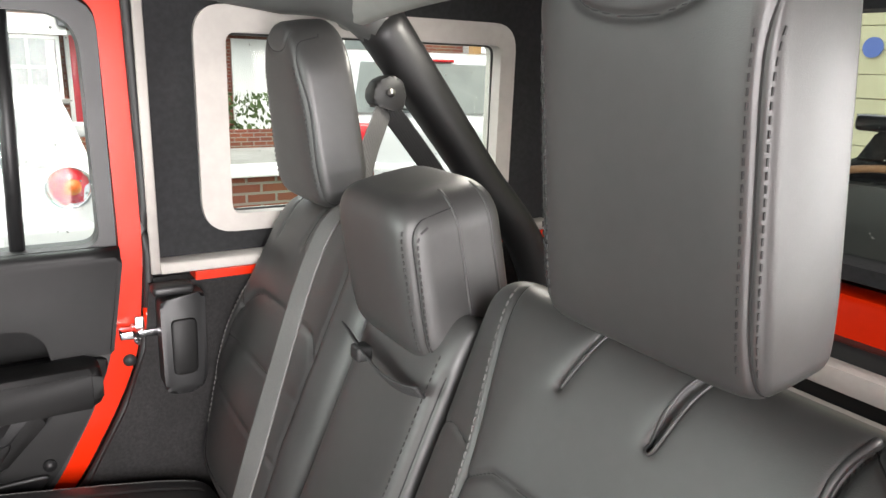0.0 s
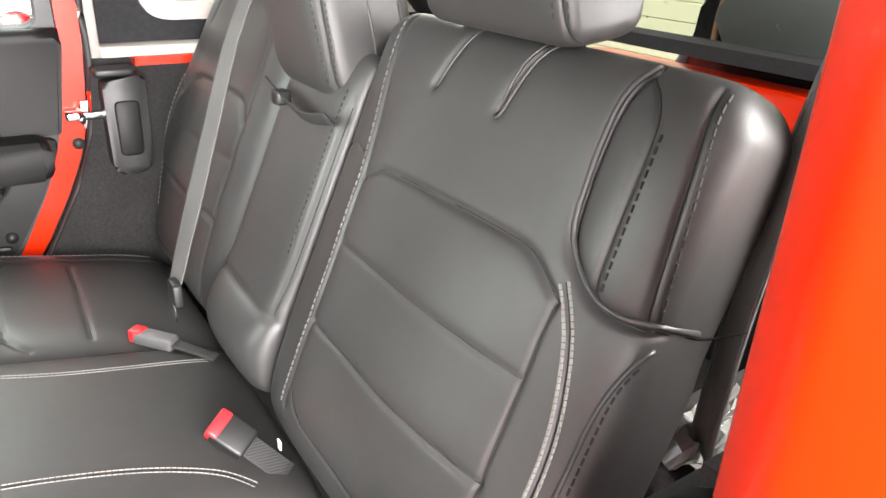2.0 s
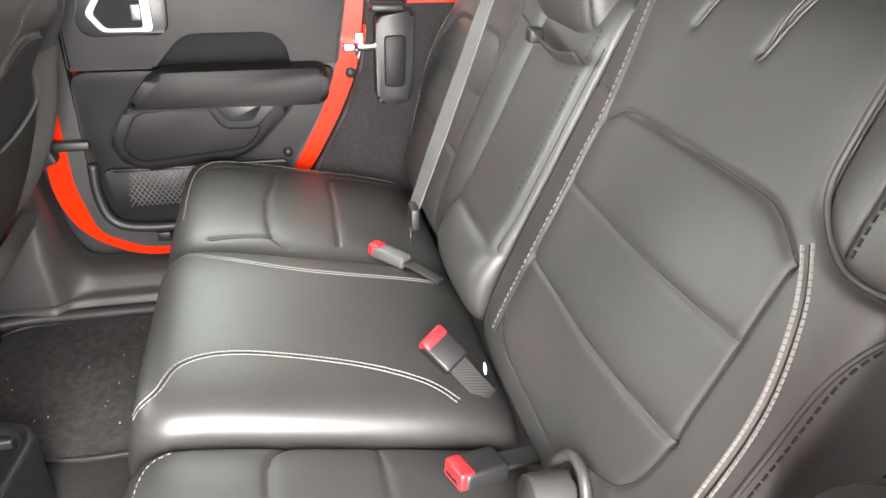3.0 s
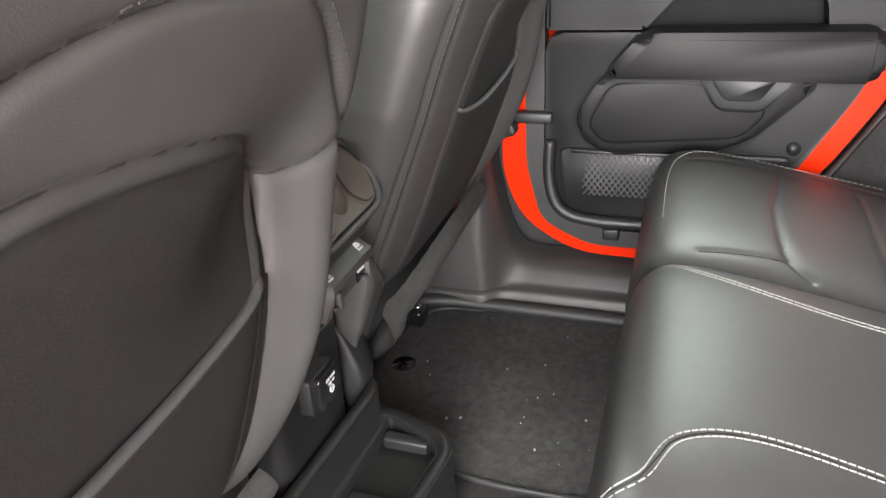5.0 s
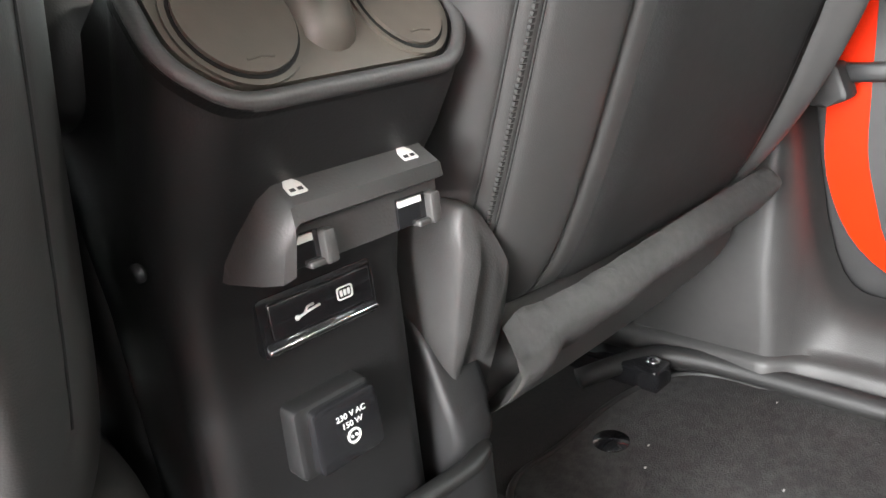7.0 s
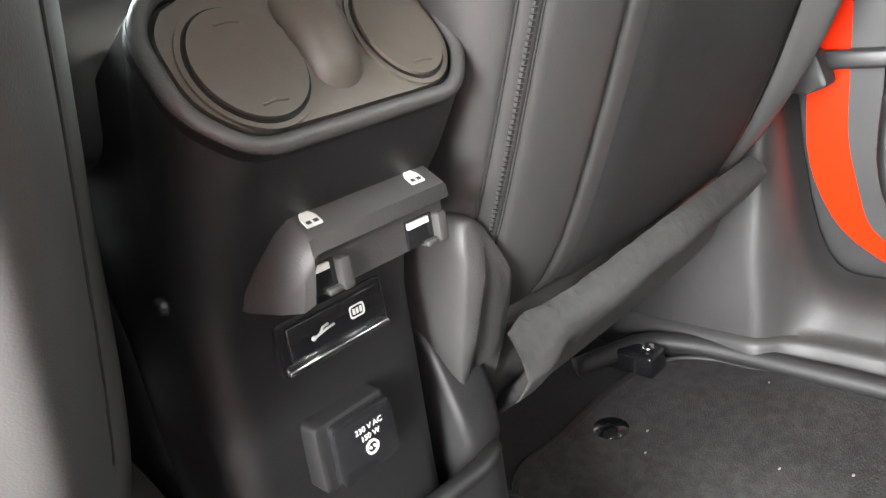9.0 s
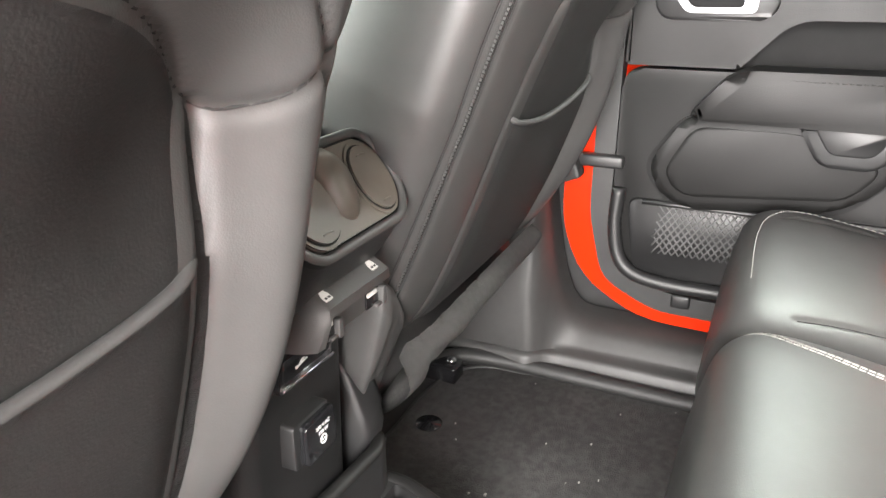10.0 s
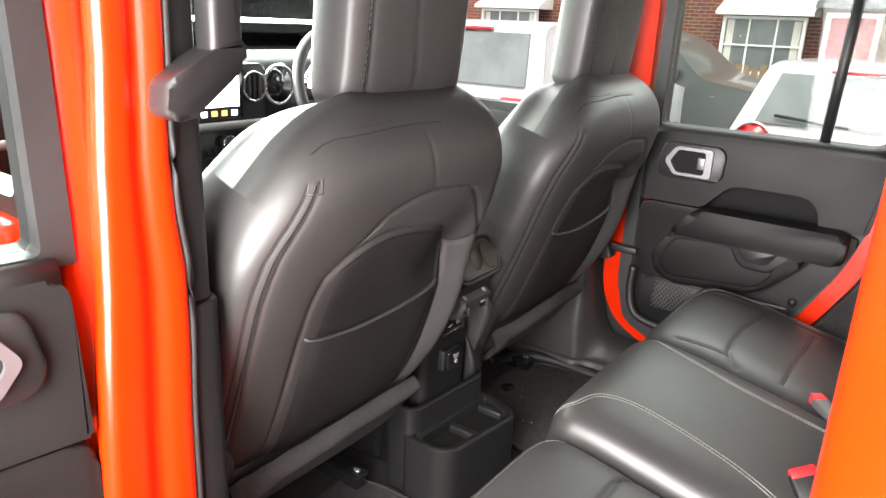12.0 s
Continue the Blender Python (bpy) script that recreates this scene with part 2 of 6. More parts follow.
        for k in range(seg + 1):
            t = k / seg
            out.append(s * (1 - t) ** 2 + p * 2 * t * (1 - t) + e * t * t)
    return out


def prism_bm(pts, axis, a, b, bevel=0.0, seg=2, bm=None):
    """A polygon in the plane across an axis, from a to b along it. 'x': points are (y, z); 'y': (x, z); 'z': (x, y)."""
    bm = bm or bmesh.new()

    def at(p, d):
        return {"x": (d, p[0], p[1]), "y": (p[0], d, p[1]), "z": (p[0], p[1], d)}[axis]

    lo = [bm.verts.new(at(p, a)) for p in pts]
    hi = [bm.verts.new(at(p, b)) for p in pts]
    n = len(pts)
    f1 = bm.faces.new(lo)
    f2 = bm.faces.new(hi[::-1])
    for i in range(n):
        bm.faces.new((lo[i], hi[i], hi[(i + 1) % n], lo[(i + 1) % n]))
    if bevel:
        es = list(set(f1.edges) | set(f2.edges))
        bmesh.ops.bevel(bm, geom=es, offset=bevel, segments=seg, affect="EDGES", profile=0.5)
    return bm


def ring_bm(outer, inner, axis, a, b, bm=None):
    """A frame between two outlines with the same count of points."""
    bm = bm or bmesh.new()

    def at(p, d):
        return {"x": (d, p[0], p[1]), "y": (p[0], d, p[1]), "z": (p[0], p[1], d)}[axis]

    vs = [[bm.verts.new(at(p, d)) for p in o] for d in (a, b) for o in (outer, inner)]
    n = len(outer)
    for i in range(n):
        j = (i + 1) % n
        for p, q in ((0, 1), (3, 2), (2, 0), (1, 3)):
            bm.faces.new((vs[p][i], vs[p][j], vs[q][j], vs[q][i]))
    return bm


def smooth_path(pts, count):
    """Points at even steps on a smooth line through the given ones."""
    p = [Vector(q) for q in pts]
    if len(p) == 2:
        return [p[0].lerp(p[1], i / (count - 1)) for i in range(count)]
    fine = []
    for i in range(len(p) - 1):
        p0, p1, p2, p3 = p[max(i - 1, 0)], p[i], p[i + 1], p[min(i + 2, len(p) - 1)]
        for k in range(16):
            t = k / 16
            fine.append(0.5 * (2 * p1 + (p2 - p0) * t + (2 * p0 - 5 * p1 + 4 * p2 - p3) * t * t + (3 * p1 - p0 - 3 * p2 + p3) * t ** 3))
    fine.append(p[-1])
    run = [0]
    for a, b in zip(fine, fine[1:]):
        run.append(run[-1] + (b - a).length)
    out, j = [], 0
    for i in range(count):
        s = run[-1] * i / (count - 1)
        while j < len(run) - 2 and run[j + 1] < s:
            j += 1
        d = run[j + 1] - run[j]
        out.append(fine[j].lerp(fine[j + 1], (s - run[j]) / d if d > 0 else 0))
    return out


def tube_bm(pts, r, seg=10, count=0, closed=False, bm=None, flat=1.0, up=(0, 0, 1)):
    """A round bar along a line. r: one radius or one a point; flat: its second radius over its first."""
    bm = bm or bmesh.new()
    p = smooth_path(pts, count) if count else [Vector(q) for q in pts]
    n = len(p)
    rs = [r] * n if not hasattr(r, "__len__") else [float(q) for q in np.interp(np.linspace(0, 1, n), np.linspace(0, 1, len(r)), r)]
    rings = []
    for i in range(n):
        if closed:
            d = (p[(i + 1) % n] - p[i - 1]).normalized()
        else:
            d = (p[min(i + 1, n - 1)] - p[max(i - 1, 0)]).normalized()
        side = d.cross(Vector(up))
        if side.length < 1e-3:
            side = d.cross(Vector((1, 0, 0)))
        side.normalize()
        nor = side.cross(d).normalized()
        rings.append([bm.verts.new(p[i] + rs[i] * (side * math.cos(a) + nor * flat * math.sin(a))) for a in [2 * math.pi * k / seg for k in range(seg)]])
    for i in range(n if closed else n - 1):
        for k in range(seg):
            bm.faces.new((rings[i][k], rings[(i + 1) % n][k], rings[(i + 1) % n][(k + 1) % seg], rings[i][(k + 1) % seg]))
    if not closed:
        bm.faces.new(rings[0][::-1])
        bm.faces.new(rings[-1])
    return bm


def strap_bm(pts, across, width, thick=0.0016, count=24, bm=None):
    """A flat band along a line, its width along `across` (one direction, or one a given point)."""
    bm = bm or bmesh.new()
    p = smooth_path(pts, count)
    many = hasattr(across[0], "__len__")
    rows = []
    for i in range(count):
        d = (p[min(i + 1, count - 1)] - p[max(i - 1, 0)]).normalized()
        t = i / (count - 1)
        if many:
            k = min(int(t * (len(across) - 1)), len(across) - 2)
            f = t * (len(across) - 1) - k
            a = Vector(across[k]).lerp(Vector(across[k + 1]), f)
        else:
            a = Vector(across)
        a = (a - d * a.dot(d)).normalized()
        nrm = d.cross(a).normalized()
        rows.append([bm.verts.new(p[i] + a * sx * width / 2 + nrm * sy * thick / 2) for sx, sy in ((-1, -1), (-0.85, -1.15), (0.85, -1.15), (1, -1), (1, 1), (0.85, 1.15), (-0.85, 1.15), (-1, 1))])
    for a, b in zip(rows, rows[1:]):
        for k in range(8):
            bm.faces.new((a[k], b[k], b[(k + 1) % 8], a[(k + 1) % 8]))
    bm.faces.new(rows[0][::-1])
    bm.faces.new(rows[-1])
    return bm


def disc_bm(c, axis, r, depth, seg=28, bevel=0.0, bm=None, r2=None):
    """A round plate or peg from c along an axis."""
    bm = bm or bmesh.new()
    ax = Vector(axis).normalized()
    res = bmesh.ops.create_cone(bm, cap_ends=True, segments=seg, radius1=r, radius2=r if r2 is None else r2, depth=depth)
    m = Matrix.Translation(Vector(c) + ax * depth / 2) @ ax.to_track_quat("Z", "Y").to_matrix().to_4x4()
    bmesh.ops.transform(bm, matrix=m, verts=res["verts"])
    if bevel:
        fs = [f for f in bm.faces if len(f.verts) == seg]
        bmesh.ops.bevel(bm, geom=list({e for f in fs for e in f.edges}), offset=bevel, segments=2, affect="EDGES")
    return bm


class Pad:
    """A padded upholstery block: across (u), along (v), and its face (w), with creases cut into the face."""

    def __init__(self, origin, u, v, w, width, length, front, back, power=4.5, radius=(0.04, 0.04), edge=None, bend=None, creases=(), swells=()):
        self.o, self.u, self.v, self.w = (np.array(q, float) for q in (origin, u, v, w))
        self.width, self.length, self.front, self.back, self.power, self.radius = width, length, front, back, power, radius
        self.drop = 0.0
        self.edge, self.bend, self.swells = edge, bend, swells
        self.creases = [([(q.x, q.y) for q in smooth_path([(a, b, 0) for a, b in c[0]], 3 * len(c[0]))] if len(c[0]) > 2 else c[0], c[1], c[2]) for c in creases]

    def limits(self, v):
        """Left and right edge at a height."""
        hw, hl = self.width / 2, self.length / 2
        rt, rb = self.radius[1], self.radius[0]
        v = np.asarray(v, float)
        lo, hi = -hw + 0 * v, hw + 0 * v
        if self.edge:
            lo, hi = self.edge(v)
            lo, hi = lo + 0 * v, hi + 0 * v
        for r, d in ((rt, v - (hl - rt)), (rb, -v - (hl - rb))):
            if r > 0:
                q = np.clip(d / r, 0, 1)
                cut = r * (1 - np.sqrt(np.clip(1 - q * q, 0, 1)))
                lo, hi = lo + cut, hi - cut
        return lo, hi

    def ends(self, s):
        return np.clip(1 - np.abs(s) ** self.power, 0, 1) ** (1 / self.power)

    def height(self, x, v, face=1):
        lo, hi = self.limits(v)
        su = np.clip((2 * x - lo - hi) / np.maximum(hi - lo, 1e-6), -1, 1)
        sv = np.clip(2 * v / self.length, -1, 1)
        e = self.ends(su) * self.ends(sv)
        h = (self.front if face > 0 else -self.back) * e
        if face > 0:
            for pts, deep, wide in self.creases:
                q = self.away(x, v, pts) / wide
                h = h - deep * (0.5 * np.exp(-(q * 1.8) ** 2) + 0.5 * np.exp(-q * 0.9)) * np.minimum(1, e * 1.5)
            for cx, cv, rx, rv, tall in self.swells:
                h = h + tall * np.exp(-((x - cx) / rx) ** 2 - ((v - cv) / rv) ** 2) * e
        if self.bend:
            h = h + self.bend(x, v)
        return h

    @staticmethod
    def away(x, v, pts):
        best = np.full(np.shape(x), 9.0)
        for (x0, v0), (x1, v1) in zip(pts, pts[1:]):
            dx, dv = x1 - x0, v1 - v0
            t = np.clip(((x - x0) * dx + (v - v0) * dv) / max(dx * dx + dv * dv, 1e-9), 0, 1)
            best = np.minimum(best, np.hypot(x - x0 - t * dx, v - v0 - t * dv))
        return best

    def place(self, x, v, lift=0.0):
        """A point of the face, in the world."""
        h = float(self.height(np.array(x), np.array(v))) + lift
        return Vector(self.o + self.u * x + self.v * v + self.w * h)

    def mesh(self, nu=64, nv=64):
        su = np.sin(np.linspace(-1, 1, nu) * math.pi / 2) * 0.55 + np.linspace(-1, 1, nu) * 0.45
        sv = np.sin(np.linspace(-1, 1, nv) * math.pi / 2) * 0.55 + np.linspace(-1, 1, nv) * 0.45
        v = sv * self.length / 2
        lo, hi = self.limits(v)
        V = np.repeat(v[:, None], nu, 1)
        X = (lo + hi)[:, None] / 2 + (hi - lo)[:, None] / 2 * su[None, :]
        F, B = self.height(X, V), self.height(X, V, -1)
        pts = []
        for H, fall in ((F, 0.0), (B, self.drop)):
            W = V - fall * np.clip(V / (self.length / 2), 0, 1) ** 2 * np.clip(-H / self.back, 0, 1)
            Q = X * (1 - (0.04 if fall else 0.0) * np.clip(-H / self.back, 0, 1))
            pts.append(self.o + Q[..., None] * self.u + W[..., None] * self.v + H[..., None] * self.w)
        co = np.concatenate([q.reshape(-1, 3) for q in pts])
        k = nu * nv
        faces = []
        for j in range(nv - 1):
            for i in range(nu - 1):
                a = j * nu + i
                faces.append((a, a + 1, a + nu + 1, a + nu))
                faces.append((k + a, k + a + nu, k + a + nu + 1, k + a + 1))
        loop = [i for i in range(nu)] + [j * nu + nu - 1 for j in range(1, nv)] + [(nv - 1) * nu + i for i in range(nu - 2, -1, -1)] + [j * nu for j in range(nv - 2, 0, -1)]
        for a, b in zip(loop, loop[1:] + loop[:1]):
            faces.append((a, k + a, k + b, b))
        return co, faces

    def build(self, name, mat, parent, label="", nu=64, nv=64, seam=0.0010):
        co, faces = self.mesh(nu, nv)
        me = bpy.data.meshes.new(name)
        me.from_pydata([tuple(c) for c in co], [], faces)
        bm = bmesh.new()
        bm.from_mesh(me)
        bpy.data.meshes.remove(me)
        bmesh.ops.remove_doubles(bm, verts=bm.verts, dist=1e-5)
        made = part(name, bm, mat, parent, label)
        # a near-black tube along each deep crease draws the shade in the groove
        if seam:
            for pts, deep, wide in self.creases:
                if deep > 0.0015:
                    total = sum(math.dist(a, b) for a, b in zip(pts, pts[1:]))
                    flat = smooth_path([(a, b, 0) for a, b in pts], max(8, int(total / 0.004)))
                    part("crease_shade_line", tube_bm([self.place(q.x, q.y, 0.0002) for q in flat], seam, 5, up=tuple(self.w)), crease_shade, parent)
        return made

    def line(self, pts, count=30, lift=0.0):
        flat = smooth_path([(p[0], p[1], 0) for p in pts], count)
        return [self.place(p.x, p.y, lift) for p in flat]

    def stitches(self, name, pts, mat, parent, label="", length=0.006, gap=0.003, wide=0.0016, lift=0.0008, twin=0.0):
        """Single threads along a line of the face; twin: a second row that far off."""
        bm = bmesh.new()
        total = sum(math.dist(a, b) for a, b in zip(pts, pts[1:]))
        n = max(2, int(total / (length + gap)))
        flat = smooth_path([(p[0], p[1], 0) for p in pts], n + 1)
        for off in ((-twin / 2, twin / 2) if twin else (0.0,)):
            for a, b in zip(flat, flat[1:]):
                d = b - a
                q = Vector((-d.y, d.x, 0)).normalized() * off
                s = a + q + d * (0.5 * gap / (length + gap))
                e = a + q + d * (1 - 0.5 * gap / (length + gap))
                stitch_bm(bm, self.place(s.x, s.y, lift), self.place(e.x, e.y, lift), Vector(self.w), wide)
        return tagged(part(name, bm, mat, parent, "", smooth=False), label, kind="stuff")

    def piping(self, name, pts, r, mat, parent, label="", count=40, lift=0.0):
        return part(name, tube_bm(self.line(pts, count, lift), r, 6, up=tuple(self.w)), mat, parent, label)


def stitch_bm(bm, a, b, nrm, wide):
    d = (b - a)
    if d.length < 1e-6:
        return
    d.normalize()
    s = d.cross(nrm).normalized() * wide / 2
    n = s.cross(d).normalized() * wide * 0.5
    vs = [bm.verts.new(q) for q in (a - s - n, a + s - n, a + s * 0.6 + n, a - s * 0.6 + n, b - s - n, b + s - n, b + s * 0.6 + n, b - s * 0.6 + n)]
    for f in ((0, 1, 2, 3), (7, 6, 5, 4), (0, 4, 5, 1), (1, 5, 6, 2), (2, 6, 7, 3), (3, 7, 4, 0)):
        bm.faces.new([vs[i] for i in f])


def stitch_row_bm(pts, nrm, length=0.006, gap=0.003, wide=0.0016, bm=None):
    """Threads along a line in space."""
    bm = bm or bmesh.new()
    total = sum((Vector(b) - Vector(a)).length for a, b in zip(pts, pts[1:]))
    n = max(2, int(total / (length + gap)))
    p = smooth_path(pts, n + 1)
    for a, b in zip(p, p[1:]):
        stitch_bm(bm, a + (b - a) * 0.15, a + (b - a) * 0.8, Vector(nrm), wide)
    return bm


def text_part(name, words, mat, parent, origin, u, v, size, depth=0.0006, label=""):
    """Raised lettering in the built-in font, reading along u with its top towards v."""
    c = bpy.data.curves.new(name, "FONT")
    c.body, c.size, c.extrude, c.align_x, c.align_y = words, size, depth, "CENTER", "CENTER"
    tmp = new(name, c)
    me = bpy.data.meshes.new_from_object(tmp.evaluated_get(bpy.context.evaluated_depsgraph_get()))
    bpy.data.objects.remove(tmp)
    bpy.data.curves.remove(c)
    U, V = Vector(u).normalized(), Vector(v).normalized()
    W = U.cross(V)
    me.transform(Matrix.Translation(origin) @ Matrix((U, V, W)).transposed().to_4x4())
    me.materials.clear()
    me.materials.append(mat)
    ob = new(name, me)
    ob.parent = parent
    if parent.type == "EMPTY":
        ob.matrix_parent_inverse = parent.matrix_basis.inverted()
    if label:
        tagged(ob, label)
    return ob


# ---- the car's shell ----
MID = 0.737


def fixed(name, bm, mat, label, smooth=True, category="car body"):
    return tagged(link(bm, name, mat, None, "", smooth), label, category, "", "structure")


fixed("floor", box_bm((0.02, -1.15, 0.54), (1.46, 1.9, 0.594)), carpet, "black carpeted car floor", False, "floor")
fixed("ceiling", prism_bm(round_poly([(-0.03, 1.80), (1.50, 1.80), (1.47, 1.87), (0.0, 1.87)], 0.02), "y", -1.22, 1.25), headliner, "black hard-top roof lining", True, "ceiling")

# far side: the painted door surround
SUR_IN = [(0.635, 1.73), (0.632, 0.90), (0.60, 0.80), (0.52, 0.752), (0.38, 0.75), (0.29, 0.80), (0.195, 0.905), (0.125, 1.03), (0.088, 1.12), (0.060, 1.30), (0.066, 1.73)]
SUR_OUT = [(0.70, 1.79), (0.70, 0.85), (0.66, 0.76), (0.56, 0.70), (0.37, 0.695), (0.255, 0.76), (0.155, 0.885), (0.08, 1.02), (0.040, 1.12), (0.022, 1.30), (0.028, 1.79)]
fixed("door_surround_right", sharp(ring_bm(round_poly(SUR_OUT, 0.05, 4), round_poly(SUR_IN, 0.05, 4), "x", 1.425, 1.50)), orange, "orange-red painted door opening of the car body")
fixed("door_seal_right", tube_bm([(1.418, y, z) for y, z in [(0.022, 1.78), (0.016, 1.30), (0.034, 1.12), (0.074, 1.01), (0.150, 0.875), (0.25, 0.75)]], 0.008, 8, 40), rubber, "black rubber door seal along the opening", True, "door seal")
fixed("door_flange_right", tube_bm([(1.41, y, z) for y, z in [(0.026, 1.20), (0.028, 1.11), (0.066, 1.0), (0.14, 0.865), (0.24, 0.74)]], 0.006, 8, 40), orange, "thin orange painted flange behind the seal")
fixed("body_side_right", prism_bm([(0.95, 0.50), (0.95, 1.31), (0.69, 1.31), (0.69, 0.85), (0.63, 0.75), (0.55, 0.712), (0.37, 0.708), (0.265, 0.765), (0.165, 0.885), (0.05, 1.12), (0.03, 1.26), (-1.15, 1.26), (-1.15, 0.50)], "x", 1.475, 1.505), plastic, "dark inner face of the body side", False)
# sill and lower pillar trim in one sweep, rising towards the front
bm = bmesh.new()
rows = []
for i in range(81):
    y = 0.05 + 0.90 * i / 80
    rise = min(0.36, 0.14 * max(0.0, (y - 0.62) / 0.09) ** 4)
    k = min(1.0, rise / 0.20)
    top = 0.688 + rise
    ring = [(1.350 - 0.03 * k, 0.594), (1.350 - 0.03 * k, 0.632), (1.358 - 0.032 * k, 0.640), (1.368 - 0.036 * k, 0.642), (1.375 - 0.040 * k, 0.650 + 0.02 * k), (1.385 - 0.045 * k, 0.668 + 0.08 * k), (1.402 - 0.03 * k, top - 0.006), (1.425 - 0.02 * k, top), (1.46, top + 0.003), (1.46, 0.594)]
    rows.append([bm.verts.new((x, y, z)) for x, z in ring])
n = len(rows[0])
for a, b in zip(rows, rows[1:]):
    for k in range(n):
        bm.faces.new((a[k], b[k], b[(k + 1) % n], a[(k + 1) % n]))
bm.faces.new(rows[0][::-1])
bm.faces.new(rows[-1])
fixed("sill_right", sharp(bm, 50), sill_plastic, "grey-black plastic sill sweeping up into the pillar trim", True, "sill")
fixed("sill_lip_right", tube_bm([(1.334, 0.10, 0.610), (1.335, 0.45, 0.610), (1.332, 0.70, 0.613), (1.318, 0.80, 0.620), (1.290, 0.855, 0.624), (1.24, 0.885, 0.622), (1.20, 0.91, 0.615)], 0.015, 10, 40, flat=0.9), rubber, "raised black rubber lip along the sill", True, "sill lip")
fixed("pillar_right", sharp(prism_bm(round_poly([(1.395, 0.70), (1.405, 0.82), (1.49, 0.82), (1.49, 0.705)], 0.012, 3), "z", 1.05, 1.80)), plastic, "black plastic trim of the far centre pillar", True, "pillar")

# far quarter: carpet side, belt trims, black top with a pale window surround
fixed("quarter_panel_right", prism_bm([(0.02, 1.246), (0.034, 1.12), (0.075, 1.01), (0.15, 0.875), (0.27, 0.74), (0.30, 0.594), (-1.12, 0.594), (-1.12, 1.246)], "x", 1.40, 1.44), carpet, "black carpet-covered side of the boot", False, "side panel")
fixed("wheel_arch_right", sharp(prism_bm(round_poly([(-0.08, 0.594), (-0.12, 0.84), (-0.25, 0.95), (-0.75, 0.95), (-0.95, 0.594)], 0.07), "x", 1.22, 1.41, 0.02)), carpet, "black carpeted wheel arch", True, "wheel arch")
TOP_OUT = [(-0.004, 1.275), (-0.004, 1.80), (-1.12, 1.80), (-1.12, 1.275)]
WIN_OUT = round_poly([(-0.085, 1.325), (-0.085, 1.735), (-0.785, 1.735), (-0.785, 1.325)], 0.06, 6)
WIN_IN = round_poly([(-0.14, 1.358), (-0.14, 1.688), (-0.745, 1.688), (-0.745, 1.358)], 0.022, 6)


def side_with_hole(x0, x1, hole, outer):
    """A plate with a rounded opening: four blocks of quads from the opening to the plate's edge."""
    ys, zs = [p[0] for p in outer], [p[1] for p in outer]
    lo, hi = (min(ys), min(zs)), (max(ys), max(zs))
    far = []
    cy, cz = (lo[0] + hi[0]) / 2, (lo[1] + hi[1]) / 2
    hy, hz = (hi[0] - lo[0]) / 2, (hi[1] - lo[1]) / 2
    for p in hole:
        dy, dz = p[0] - cy, p[1] - cz
        k = max(abs(dy) / hy, abs(dz) / hz)
        far.append(Vector((cy + dy / k, cz + dz / k)))
    bm = ring_bm(far, hole, "x", x0, x1)
    return bm


fixed("hardtop_side_right", side_with_hole(1.432, 1.47, WIN_OUT, TOP_OUT), headliner, "black fabric lining of the hard top side", False, "side lining")
fixed("window_surround_right", sharp(ring_bm(WIN_OUT, WIN_IN, "x", 1.418, 1.475)), plastic_grey, "pale grey moulded window surround", True, "window surround")
fixed("window_seal_right", tube_bm([(1.452, p[0], p[1]) for p in WIN_IN], 0.004, 6, closed=True), rubber, "black window seal", True, "window seal")
qg = fixed("window_1", prism_bm(WIN_IN, "x", 1.458, 1.462), glass, "clear fixed quarter window with rain drops", False, "window")
qg.visible_shadow = False
fixed("belt_trim_upright_right", prism_bm(round_poly([(1.405, -0.004), (1.405, 0.013), (1.435, 0.013), (1.435, -0.004)], 0.004, 2), "z", 1.262, 1.80), plastic_grey, "pale grey upright edge trim", True, "trim")
fixed("belt_trim_right", prism_bm(round_poly([(1.395, 1.262), (1.395, 1.282), (1.44, 1.285), (1.44, 1.262)], 0.004, 2), "y", -1.12, -0.004), plastic_grey, "pale grey belt-line edge trim", True, "trim")
fixed("belt_paint_right", box_bm((1.392, -1.12, 1.246), (1.44, -0.06, 1.262)), orange, "orange painted body edge under the belt trim", False)

# roll bar of the far side
bar = thing("roll_bar", "black padded roll bar with a grey moulded joint cover", "roll bar", (1.30, -0.8, 0.6), kind="structure")
part("side_rail", tube_bm([(1.30, 1.1, 1.765), (1.30, 0.2, 1.775), (1.30, -0.10, 1.775)], 0.045, 14, 20), plastic, bar, "black padded side rail")
part("joint_cover", tube_bm([(1.30, -0.10, 1.775), (1.30, -0.25, 1.775), (1.30, -0.33, 1.755), (1.30, -0.385, 1.712)], [0.047, 0.060, 0.056, 0.046], 16, 24), cover_grey, bar, "grey moulded joint cover")
part("rear_leg", tube_bm([(1.30, -0.38, 1.72), (1.30, -0.46, 1.62), (1.30, -0.62, 1.42), (1.30, -0.76, 1.25), (1.30, -0.85, 1.0)], [0.048, 0.045, 0.042, 0.042, 0.042], 14, 30), plastic, bar, "black padded sloping leg")
part("cross_bar", tube_bm([(1.33, -0.33, 1.765), (1.1, -0.36, 1.80), (MID, -0.36, 1.815), (0.37, -0.36, 1.80), (0.14, -0.33, 1.765)], 0.07, 16, 30, flat=0.55, up=(0, 1, 0)), plastic_mid, bar, "grey moulded cross bar cover")
part("near_rail", tube_bm([(0.16, 1.1, 1.765), (0.16, 0.2, 1.775), (0.16, -0.35, 1.765)], 0.045, 12, 14), plastic, bar)
